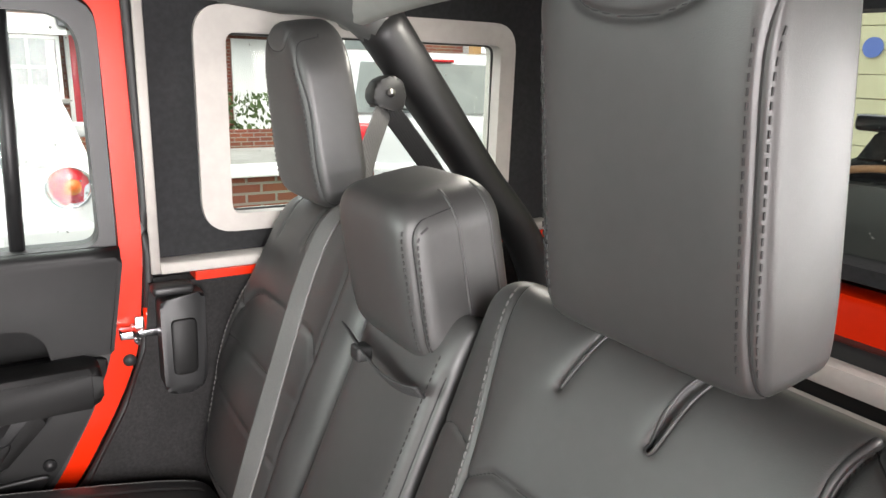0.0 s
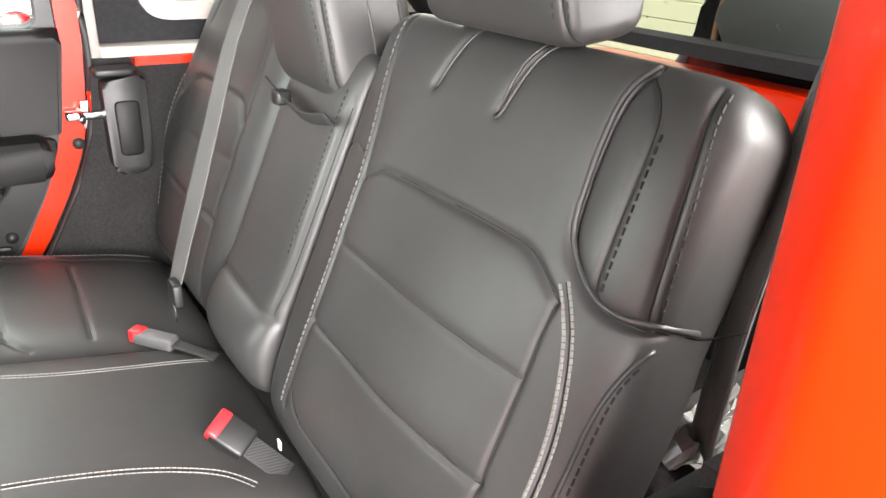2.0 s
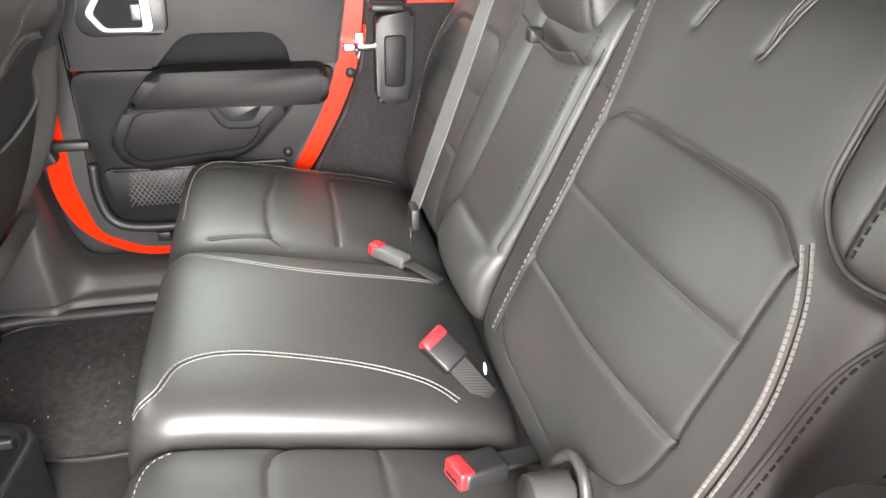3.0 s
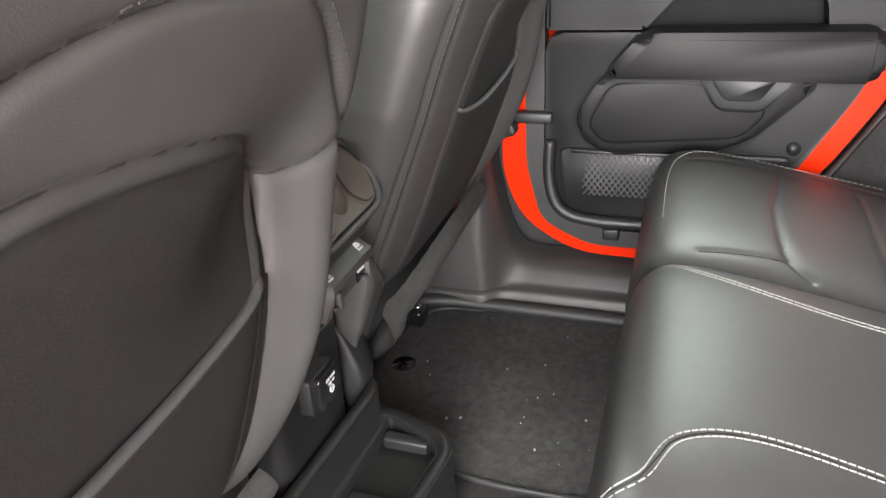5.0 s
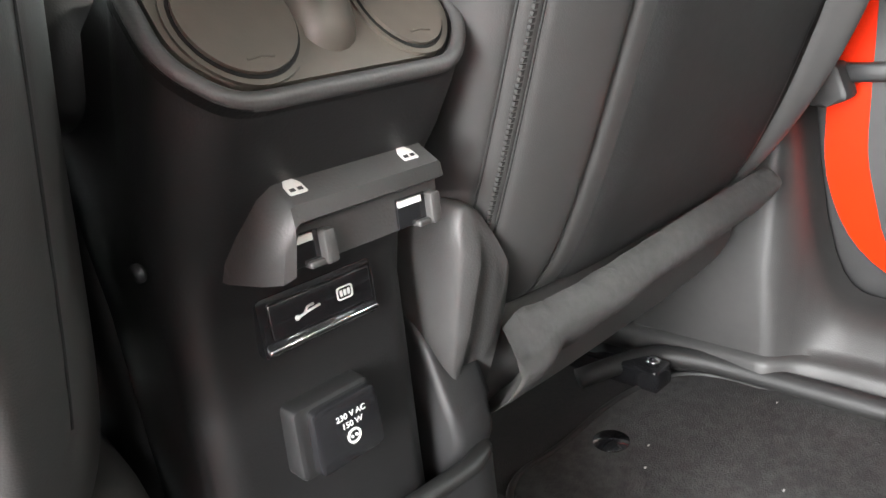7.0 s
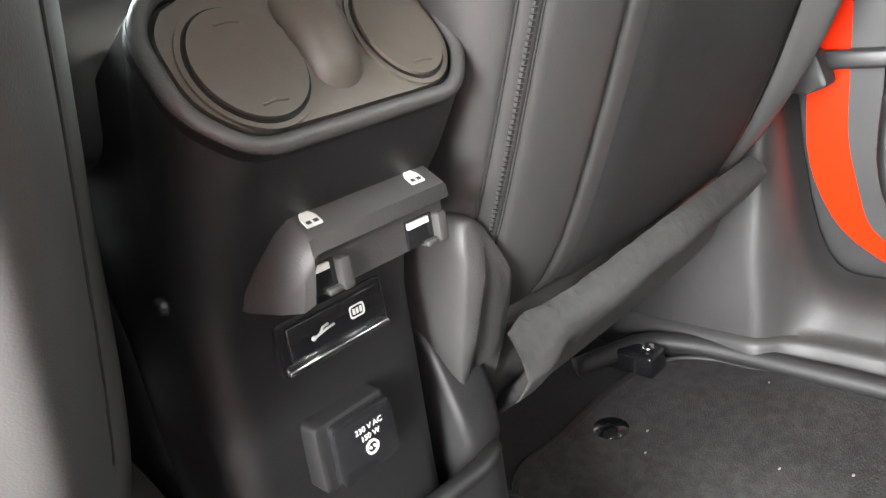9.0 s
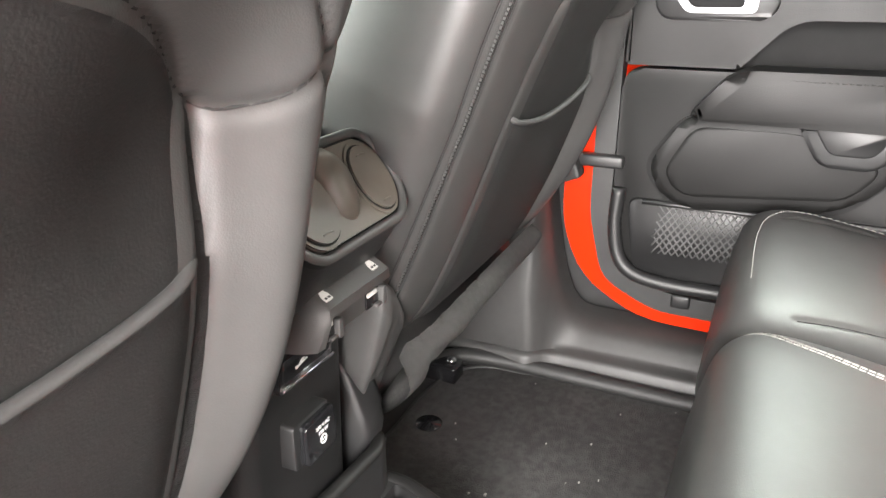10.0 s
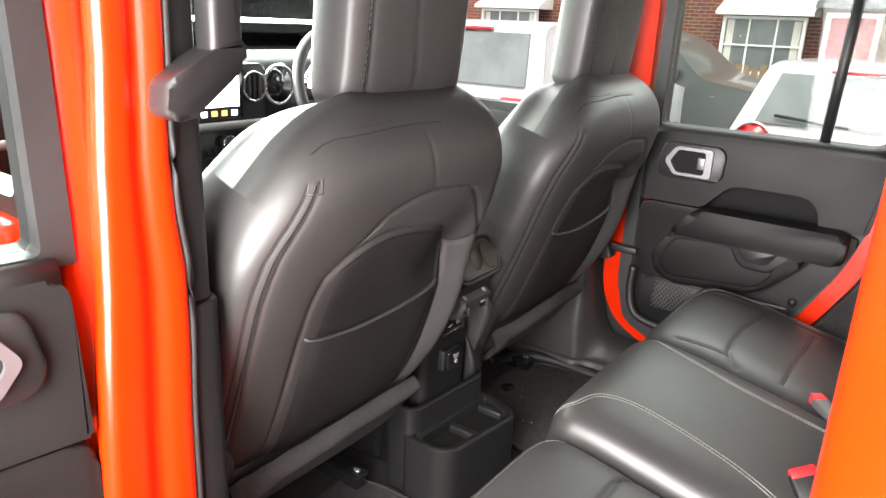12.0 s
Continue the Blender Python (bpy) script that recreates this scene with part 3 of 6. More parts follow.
part("near_leg", tube_bm([(0.15, -0.38, 1.72), (0.15, -0.62, 1.42), (0.15, -0.80, 1.15), (0.15, -0.85, 1.0)], 0.042, 12, 20), plastic, bar)
lampc = thing("dome_lamp", "lit oval dome lamp on the cross bar", "dome lamp", (1.08, -0.52, 1.79))
part("housing", disc_bm((1.09, -0.53, 1.785), (0, 0, 1), 0.075, 0.03, 28, 0.006), plastic_mid, lampc)
part("lens", disc_bm((1.09, -0.53, 1.778), (0, 0, 1), 0.05, 0.01, 28, 0.003), lamp_lit, lampc, "lit clear lens")

# near side
CP = round_poly([(0.062, -0.042), (0.030, -0.020), (-0.045, -0.016), (-0.085, -0.055), (-0.09, -0.30), (0.06, -0.30)], [0.008, 0.012, 0.02, 0.02, 0.01, 0.01], 4)
fixed("rear_pillar_left", sharp(prism_bm(CP, "z", 1.27, 1.80), 50), orange, "orange-red painted rear pillar beside the open door")
SIDE_L = [(-0.03, 1.27), (0.0, 1.12), (0.05, 1.0), (0.13, 0.86), (0.25, 0.73), (0.29, 0.55), (-1.15, 0.55), (-1.15, 1.27)]
fixed("body_side_left", sharp(prism_bm(SIDE_L, "x", -0.09, 0.045)), orange, "orange-red painted rear body side")
fixed("quarter_panel_left", prism_bm([(p[0] - 0.05, p[1] - 0.02) for p in SIDE_L], "x", 0.045, 0.09), carpet, "black carpet-covered side of the boot", False, "side panel")
fixed("pillar_cover_left", sharp(prism_bm(round_poly([(-0.01, 1.08), (-0.01, 1.238), (0.075, 1.246), (0.112, 1.215), (0.132, 1.175), (0.128, 1.08)], 0.02, 4), "y", -0.30, -0.055, 0.012, 3)), plastic, "black plastic cap at the pillar foot", True, "pillar cap")
fixed("hardtop_side_left", side_with_hole(0.0, 0.04, [(p[0] - 0.14, p[1]) for p in WIN_OUT], [(-0.28, 1.275), (-0.28, 1.80), (-1.15, 1.80), (-1.15, 1.275)]), headliner, "black fabric lining of the hard top side", False, "side lining")
bm = bmesh.new()
rows = []
for z, xl, xr in ((0.62, -0.105, 0.018), (0.90, -0.088, 0.018), (1.10, -0.077, 0.021), (1.20, -0.069, 0.026), (1.28, -0.062, 0.027), (1.34, -0.058, 0.020), (1.40, -0.055, 0.017), (1.50, -0.046, 0.020), (1.65, -0.040, 0.025), (1.82, -0.035, 0.030)):
    w = xr - xl
    ring = round_poly([(xr + 0.025, 0.632), (xr, 0.592), (xr - 0.22 * w, 0.594), (xr - 0.40 * w, 0.604), (xr - 0.55 * w, 0.596), (xl + 0.008, 0.597), (xl, 0.612), (xl + 0.018, 0.655), (xl + 0.024, 0.69), (xr + 0.025, 0.69)], 0.008, 4)
    rows.append([bm.verts.new((p[0], p[1], z)) for p in ring])
for a, b in zip(rows, rows[1:]):
    for k in range(len(a)):
        bm.faces.new((a[k], a[(k + 1) % len(a)], b[(k + 1) % len(a)], b[k]))
bm.faces.new(rows[0][::-1])
bm.faces.new(rows[-1])
fixed("pillar_left", sharp(bm, 60), orange, "orange-red painted centre pillar with door gap")
fixed("pillar_seal_left", tube_bm([(xr + 0.006, 0.598, z) for z, xr in ((0.90, 0.020), (1.10, 0.022), (1.20, 0.027), (1.28, 0.028), (1.34, 0.021), (1.40, 0.018), (1.50, 0.021), (1.65, 0.026), (1.80, 0.031))], 0.004, 8, 40), rubber, "black seal along the centre pillar", True, "door seal")
fixed("pillar_trim_left", sharp(prism_bm(round_poly([(0.030, 0.603), (0.046, 0.69), (0.080, 0.69), (0.066, 0.606)], 0.008, 3), "z", 1.238, 1.82)), plastic, "black plastic inner trim of the centre pillar", True, "pillar trim")
# black strip added to draw the shadow line between pillar and front door
fixed("door_gap_shade_left", box_bm((-0.012, 0.690, 0.62), (0.03, 0.704, 1.80)), rubber, "black strip for the shadow gap and seal beside the centre pillar", False, "door seal")
fixed("sill_left", sharp(prism_bm([(-0.06, 0.55), (-0.06, 0.66), (0.0, 0.69), (0.07, 0.66), (0.10, 0.60), (0.10, 0.55)], "y", 0.2, 1.5)), orange, "orange painted door sill")
fixed("seatbelt_tower_left", sharp(prism_bm(round_poly([(0.032, 0.600), (0.045, 0.72), (0.095, 0.72), (0.074, 0.603)], 0.012, 3), "z", 0.60, 1.234)), plastic, "black plastic pillar foot trim", True, "pillar trim")
# tail end
fixed("tailgate", sharp(prism_bm(round_poly([(0.12, 0.56), (1.36, 0.56), (1.36, 1.232), (0.12, 1.232)], 0.05), "y", -1.24, -1.16, 0.012)), orange, "orange-red painted tailgate", True, "tailgate")
fixed("tailgate_trim", sharp(prism_bm(round_poly([(0.16, 0.60), (1.32, 0.60), (1.32, 1.15), (0.16, 1.15)], 0.05), "y", -1.155, -1.12, 0.01)), plastic, "black plastic tailgate lining", True, "tailgate lining")
fixed("cargo_bar_lower", sharp(box_bm((0.14, -1.10, 0.985), (1.26, -1.04, 1.035), 0.008)), plastic_grey, "pale plastic lower cargo bar behind the seats", True, "cargo bar")
fixed("scuff_bar", sharp(box_bm((0.14, -1.11, 1.075), (1.26, -1.06, 1.122), 0.008)), plastic_grey, "pale plastic cargo bar behind the seats", True, "cargo bar")
RW_OUT = round_poly([(-0.02, 1.27), (1.49, 1.27), (1.49, 1.80), (-0.02, 1.80)], 0.02, 6)
RW_IN = round_poly([(0.22, 1.30), (1.25, 1.30), (1.22, 1.765), (0.25, 1.765)], 0.05, 6)
fixed("rear_window_frame", ring_bm(RW_OUT, RW_IN, "y", -1.22, -1.13), headliner, "black surround of the rear window", False, "window surround")
rg = fixed("window_2", prism_bm(RW_IN, "y", -1.205, -1.201), glass, "rear window with heater lines and rain drops", False, "window")
rg.visible_shadow = False
fixed("rear_corner_right", box_bm((1.36, -1.22, 0.56), (1.49, -1.10, 1.28)), carpet, "black boot corner", False)
fixed("rear_corner_left", box_bm((-0.02, -1.22, 0.56), (0.12, -1.10, 1.28)), carpet, "black boot corner", False)

# ---- rear bench ----
BU, BV, BW = (1, 0, 0), (0, -0.3872, 0.9220), (0, 0.9220, 0.3872)


def on_back(x, z, cx, cv):
    """Pad coordinates of a place on the seat back given by x and height."""
    return (x - cx, (z - 1.256) * 1.0846 - cv)


def back_origin(cx, cv, sink):
    return Vector((cx, -0.16, 1.256)) + Vector(BV) * cv - Vector(BW) * sink


def back_bend(x, v):
    return 0.35 * np.clip(v - 0.10, 0, 1) ** 2 - 0.0 * x


bench_back = thing("bench_seat", "black leather rear seat back with pleats and pale double stitching", "car seat", (0.45, -0.1, 0.75))
CX, CV = 0.445, -0.096
C = lambda x, z: on_back(x, z, CX, CV)


def near_edge(v):
    k = 1 / (1 + np.exp(-(v - 0.055) / 0.012))
    return (0.198 - CX) + 0.006 * k, (0.728 - CX) + 0 * v


SEAM_L = [C(0.671, 1.422), C(0.657, 1.352), C(0.633, 1.25), C(0.627, 1.16), C(0.626, 1.07), C(0.640, 0.95)]
SHOULDER = [C(0.300, 1.423), C(0.310, 1.385), C(0.308, 1.325), C(0.298, 1.281), C(0.263, 1.252), C(0.229, 1.246), C(0.200, 1.252), C(0.17, 1.272)]
SHOULDER_IN = [C(0.303, 1.418), C(0.280, 1.402), C(0.267, 1.378), C(0.263, 1.330), C(0.261, 1.258)]
SHOULDER_OUT = [C(0.238, 1.418), C(0.225, 1.352), C(0.219, 1.294), C(0.216, 1.250)]
near_creases = [
    ([C(0.532, 1.425), C(0.543, 1.40), C(0.558, 1.357)], 0.0095, 0.0047),
    ([C(0.418, 1.425), C(0.432, 1.40), C(0.446, 1.354)], 0.0104, 0.0051),
    ([C(0.628, 1.238), C(0.605, 1.252), C(0.575, 1.259), C(0.36, 1.263), C(0.318, 1.252), C(0.289, 1.235)], 0.0062, 0.0062),
    ([C(0.626, 1.164), C(0.45, 1.164), C(0.291, 1.168)], 0.0034, 0.0045),
    ([C(0.626, 1.067), C(0.45, 1.065), C(0.285, 1.074)], 0.0052, 0.0060),
    ([C(0.289, 1.235), C(0.287, 1.12), C(0.289, 1.05), C(0.315, 1.0), C(0.38, 0.975)], 0.0040, 0.0055),
    ([C(0.632, 0.985), C(0.59, 0.955), C(0.43, 0.95)], 0.0025, 0.0040),
    (SEAM_L, 0.0052, 0.0052),
    ([C(0.650, 1.262), C(0.69, 1.268), C(0.73, 1.252)], 0.0034, 0.0036),
    (SHOULDER, 0.0110, 0.0080),
    (SHOULDER_IN, 0.0048, 0.0050),
    (SHOULDER_OUT, 0.0048, 0.0045),
    ([C(0.288, 1.252), C(0.261, 1.215), C(0.243, 1.155), C(0.238, 1.09), C(0.242, 1.02), C(0.250, 0.95)], 0.0030, 0.0030),
]
near_pad = Pad(back_origin(CX, CV, 0.075), BU, BV, BW, 0.573, 0.57, 0.075, 0.05, 5.0, (0.03, 0.045), near_edge, back_bend, near_creases,
               [(-0.02, 0.02, 0.16, 0.09, 0.012), (-0.02, -0.10, 0.18, 0.06, 0.010), (0.16, 0, 0.05, 0.3, 0.004), (-0.22, 0.17, 0.06, 0.1, 0.012)])
near_pad.build("backrest", leather, bench_back, nu=230, nv=230)
near_pad.stitches("double_stitching", [C(0.288, 1.252), C(0.261, 1.215), C(0.243, 1.155), C(0.238, 1.09), C(0.242, 1.02), C(0.250, 0.95)], thread_white, bench_back, "pale double stitching", 0.0046, 0.0009, 0.0026, 0.0006, 0.0085)
near_pad.stitches("seam_stitching", [(a + 0.009, b) for a, b in SEAM_L], thread_mid, bench_back, "grey seam stitching", 0.006, 0.003, 0.002)
near_pad.stitches("seam_stitching", [(a - 0.009, b) for a, b in SHOULDER_IN[2:]], thread_dark, bench_back, "", 0.006, 0.003, 0.002)
near_pad.stitches("seam_stitching", [(a - 0.008, b) for a, b in SHOULDER_OUT], thread_dark, bench_back, "", 0.006, 0.003, 0.002)
near_pad.stitches("bolster_stitching", [C(0.207, 1.222), C(0.213, 1.185), C(0.214, 1.10), C(0.216, 1.0)], thread_dark, bench_back, "", 0.006, 0.003, 0.0018)
part("base_loop", tube_bm([near_pad.place(*C(x, z), l) for x, z, l in ((0.392, 0.905, 0.004), (0.388, 0.95, 0.012), (0.372, 0.982, 0.018), (0.350, 0.990, 0.018), (0.325, 0.975, 0.014), (0.306, 0.915, 0.004))], 0.006, 10, 40), leather, bench_back, "rolled leather loop at the seat foot")
part("loop_cover", prism_bm(round_poly([(0.386, 0.91), (0.384, 0.95), (0.370, 0.975), (0.350, 0.983), (0.330, 0.97), (0.312, 0.91)], 0.01, 3), "y", -0.03, 0.012, 0.004), pocket_cloth, bench_back, "dark cloth inside the loop")
part("fabric_tag", box_bm((0.592, -0.0165, 0.916), (0.601, -0.014, 0.930), 0.001), frame_white, bench_back, "small white sewn tag", False)
near_pad.piping("shoulder_piping", [(a + 0.003, b + 0.003) for a, b in SHOULDER[:-1]], 0.0030, leather, bench_back, "", 60, 0.003)
near_pad.piping("bolster_piping", [C(0.206, 1.236), C(0.214, 1.205), C(0.219, 1.17), C(0.220, 1.10), C(0.222, 1.0)], 0.0026, leather, bench_back, "", 40, 0.001)
near_pad.piping("pleat_piping", [C(0.413, 1.424), C(0.425, 1.40), C(0.439, 1.353), C(0.447, 1.350), C(0.446, 1.362), C(0.438, 1.40), C(0.425, 1.425)], 0.0018, leather, bench_back, "", 44, 0.0018)
near_pad.piping("pleat_piping", [C(0.529, 1.424), C(0.537, 1.40), C(0.553, 1.358)], 0.0016, leather, bench_back, "", 30, 0.0016)
shell = box_bm((-0.20, 0.05, -0.066), (0.18, 0.275, -0.052), 0.006, 3)
bmesh.ops.transform(shell, matrix=Matrix.Translation(near_pad.o.tolist()) @ Matrix((BU, BV, BW)).transposed().to_4x4(), verts=shell.verts)
part("back_shell", sharp(shell), shell_grey, bench_back, "pale grey-green back shell of the seat")

mid_back = thing("bench_seat", "black leather middle seat back with a bulging foot", "car seat", (0.84, -0.1, 0.75))
MX, MV = 0.839, -0.125
C = lambda x, z: on_back(x, z, MX, MV)
mid_pad = Pad(back_origin(MX, MV, 0.07), BU, BV, BW, 0.222, 0.50, 0.066, 0.08, 6.0, (0.02, 0.02), None, None,
              [([C(0.738, 1.30), C(0.739, 1.10), C(0.742, 1.02)], 0.004, 0.005), ([C(0.735, 1.016), C(0.84, 1.020), C(0.945, 1.018)], 0.006, 0.007), ([C(0.944, 1.30), C(0.944, 1.02)], 0.004, 0.005)],
              [(0, -0.19, 0.14, 0.06, 0.028)])
mid_pad.build("backrest", leather, mid_back, nu=60, nv=90)
mid_pad.stitches("seam_stitching", [C(0.752, 1.32), C(0.755, 1.10)], thread_dark, mid_back, "", 0.005, 0.004, 0.0014)

far_back = thing("bench_seat", "black leather rear seat back with horizontal quilted bands", "car seat", (1.17, -0.1, 0.75))
FX, FV = 1.172, -0.10
C = lambda x, z: on_back(x, z, FX, FV)
far_creases = [
    ([C(1.308, 1.420), C(1.318, 1.36), C(1.328, 1.334)], 0.0075, 0.0044),
    ([C(1.189, 1.420), C(1.198, 1.37), C(1.207, 1.340)], 0.0075, 0.0044),
    ([C(1.035, 1.21), C(1.06, 1.236), C(1.10, 1.241), C(1.27, 1.238), C(1.325, 1.225), C(1.352, 1.195)], 0.0075, 0.0072),
    ([C(1.035, 1.150), C(1.36, 1.142)], 0.0040, 0.0048),
    ([C(1.035, 1.054), C(1.36, 1.056)], 0.0065, 0.0064),
    ([C(1.352, 1.195), C(1.362, 1.10), C(1.350, 1.00), C(1.29, 0.93), C(1.09, 0.95)], 0.0045, 0.0048),
    ([C(1.030, 1.41), C(1.028, 1.1), C(1.02, 0.93)], 0.0045, 0.0048),
    ([C(1.352, 1.195), C(1.385, 1.255)], 0.0040, 0.0048),
]


def far_edge(v):
    return (0.953 - FX) + 0 * v, (1.405 - FX) + 0.035 * np.clip((v + 0.02) / 0.2, -1, 0)


far_pad = Pad(back_origin(FX, FV, 0.075), BU, BV, BW, 0.438, 0.56, 0.075, 0.09, 4.5, (0.03, 0.09), far_edge, back_bend, far_creases, [(0.02, 0.02, 0.14, 0.06, 0.010), (0.02, -0.085, 0.14, 0.05, 0.012), (0.205, -0.02, 0.035, 0.16, 0.022)])
far_pad.build("backrest", leather, far_back, nu=130, nv=140)
far_pad.stitches("edge_stitching", [C(1.372, 1.24), C(1.374, 1.10), C(1.355, 0.98)], thread_white, far_back, "", 0.006, 0.004, 0.0016)


def headrest(name, label, x, z0, z1, w, y0, y1, deep, seams, category="headrest", taper=0.26, crown=0.05, power=4.0, foot=0.035):
    """A rear headrest; y0, y1: its face at foot and head."""
    h = thing(name, label, category, (x, y0, z0))
    v = Vector((0, y1 - y0, z1 - z0))
    long = v.length
    v.normalize()
    wv = Vector((0, v.z, -v.y))
    c = Vector((x, (y0 + y1) / 2, (z0 + z1) / 2)) - wv * deep * 0.5
    p = Pad(c, BU, v, wv, w, long, deep * 0.5, deep * 0.5, power, (foot, crown), lambda q: (-(w / 2) * (1 - taper * np.clip(q / long + 0.3, 0, 1)), (w / 2) * (1 - taper * np.clip(q / long + 0.3, 0, 1))), None, seams)
    p.build("cushion", leather, h, nu=110, nv=110)
    return h, p


hr, hp = headrest("headrest", "tall black leather headrest with stitched side seams", 0.474, 1.418, 1.728, 0.232, -0.195, -0.155, 0.110,
                  [([(sx * 0.109, -0.15), (sx * 0.104, -0.10), (sx * 0.102, 0.0), (sx * 0.101, 0.07), (sx * 0.104, 0.105), (sx * 0.112, 0.14)], 0.003, 0.003) for sx in (-1, 1)] + [([(-0.075, 0.150), (-0.060, 0.122), (-0.03, 0.110), (0.0, 0.108), (0.03, 0.112), (0.055, 0.122), (0.07, 0.15)], 0.006, 0.0045)], taper=0.07, crown=0.04, power=6.5, foot=0.02)
for sx in (-1, 1):
    for off in (0.0065, -0.0055):
        hp.stitches("seam_stitching", [(sx * (0.104 + off), -0.13), (sx * (0.102 + off), -0.02), (sx * (0.101 + off), 0.06), (sx * (0.103 + off), 0.10)], thread_dark, hr, "", 0.005, 0.0035, 0.0014)
hf, fp = headrest("headrest", "tall black leather headrest of the far rear seat", 1.211, 1.415, 1.700, 0.214, -0.19, -0.155, 0.095,
                  [([(sx * 0.096, -0.14), (sx * 0.091, -0.06), (sx * 0.087, 0.02), (sx * 0.070, 0.08), (sx * 0.065, 0.12)], 0.004, 0.004) for sx in (-1, 1)] + [([(-0.045, 0.125), (-0.035, 0.105), (0.0, 0.098), (0.035, 0.105), (0.045, 0.125)], 0.0035, 0.004)], taper=0.28, crown=0.085, power=5.5, foot=0.03)
for sx in (-1, 1):
    fp.stitches("seam_stitching", [(sx * 0.090, -0.115), (sx * 0.084, -0.02), (sx * 0.078, 0.030), (sx * 0.064, 0.078)], thread_dark, hf, "", 0.005, 0.0035, 0.0014)
hm, mp = headrest("headrest", "low black leather middle headrest with stitched sides", 0.866, 1.284, 1.492, 0.214, -0.178, -0.138, 0.150,
                  [([(-0.093, -0.10), (-0.094, 0.0), (-0.093, 0.09)], 0.005, 0.005), ([(0.094, -0.10), (0.094, 0.09)], 0.005, 0.005)], taper=0.06, power=5.0)
for off in (0.007, -0.006):
    mp.stitches("seam_stitching", [(-0.093 + off, -0.08), (-0.093 + off, 0.075)], thread_dark, hm, "", 0.005, 0.0035, 0.002)
# piping round the flanks of the middle headrest
vs = np.linspace(-0.095, 0.102, 30)
lo, hi = mp.limits(vs)
for back in (0.0, -0.045):
    k = 1.0 if back == 0 else float(mp.ends(np.array(back / 0.075)))
    loop = [(a * k, b * (k if b > 0 else 1)) for a, b in zip(lo, vs)] + [(a * k, b * (k if b > 0 else 1)) for a, b in zip(hi[::-1], vs[::-1])]
    part("flank_piping", tube_bm([Vector(mp.o + mp.u * a + mp.v * b + mp.w * back) for a, b in loop], 0.0020, 6, up=tuple(mp.w)), leather, hm, "leather piping round the headrest")

# cushions
QU, QV, QW = (1, 0, 0), (0, -0.98, -0.199), (0, -0.199, 0.98)


def cushion(name, label, x0, x1, top, creases=(), swells=(), y0=0.404, y1=-0.07, power=5.0, edge=None):
    c = thing(name, label, "seat cushion", ((x0 + x1) / 2, 0.18, 0.72))
    length = (y0 - y1) / 0.98
    mid = Vector(((x0 + x1) / 2, (y0 + y1) / 2, top - 0.199 * (y0 - y1) / 2 - 0.01)) - Vector(QW) * 0.09
    p = Pad(mid, QU, QV, QW, x1 - x0, length, 0.09, 0.10, power, (0.05, 0.02), edge, None, creases, swells)
    p.build("pad", leather, c, nu=130, nv=140)
    return c, p


NSEAM = [(-0.170, -0.238), (-0.160, -0.215), (-0.118, -0.190), (-0.100, -0.12), (-0.112, 0.013), (-0.140, 0.105), (-0.172, 0.15)]
FSEAM = [(0.192, -0.238), (0.186, -0.215), (0.155, -0.171), (0.128, -0.06), (0.122, 0.06), (0.126, 0.18)]
cm, cmp_ = cushion("seat_cushion", "black leather middle seat cushion with pale double stitching", 0.545, 0.962, 0.985, [(NSEAM, 0.0018, 0.003), (FSEAM, 0.0022, 0.003)])
for seam in (NSEAM, FSEAM):
    cmp_.stitches("double_stitching", seam, thread_white, cm, "pale double stitching", 0.0050, 0.0013, 0.0013, 0.0004, 0.0072)
cn, cnp = cushion("seat_cushion", "black leather near seat cushion with pressed panels", 0.15, 0.548, 0.955, [([(0.188, -0.070), (0.165, -0.088), (0.13, -0.094), (-0.12, -0.088)], 0.0050, 0.0058), ([(0.185, 0.034), (0.10, 0.036), (-0.12, 0.036)], 0.0035, 0.0048), ([(-0.125, -0.2), (-0.13, 0.2)], 0.0035, 0.0056)])
cnp.stitches("edge_stitching", [(-0.17, -0.215), (-0.08, -0.226), (0.08, -0.228), (0.155, -0.220), (0.180, -0.195)], thread_white, cn, "", 0.005, 0.004, 0.0012)
cf, cfp = cushion("seat_cushion", "black leather far seat cushion with pressed panels", 0.952, 1.375, 0.98, [([(0.115, -0.070), (0.06, -0.076), (-0.02, -0.086), (-0.125, -0.084), (-0.165, -0.074), (-0.185, -0.052)], 0.0060, 0.0062), ([(-0.178, -0.180), (-0.168, -0.13), (-0.160, -0.078)], 0.0035, 0.0056), ([(0.10, 0.040), (0.01, 0.038), (-0.17, 0.034)], 0.0035, 0.0044), ([(0.120, -0.2), (0.135, -0.10), (0.135, 0.2)], 0.0042, 0.0060)])
cfp.stitches("edge_stitching", [(-0.10, -0.226), (0.06, -0.226), (0.135, -0.210), (0.172, -0.16), (0.178, 0.0), (0.175, 0.2)], thread_white, cf, "", 0.005, 0.004, 0.0013)

# ---- front seats ----
FU, FV_, FW = (1, 0, 0), (0, -0.3793, 0.9253), (0, -0.9253, -0.3793)


def front_seat(cx, label):
    s = thing("front_seat", label, "car seat", (cx, 1.0, 0.62), "front seats")
    on = lambda x, z: (x, (z - 1.150) / 0.9253 + 0.028)
    o = Vector((cx, 0.542 + (1.304 - 1.150) * 0.41, 1.150)) - Vector(FW) * 0.10 - Vector(FV_) * 0.028
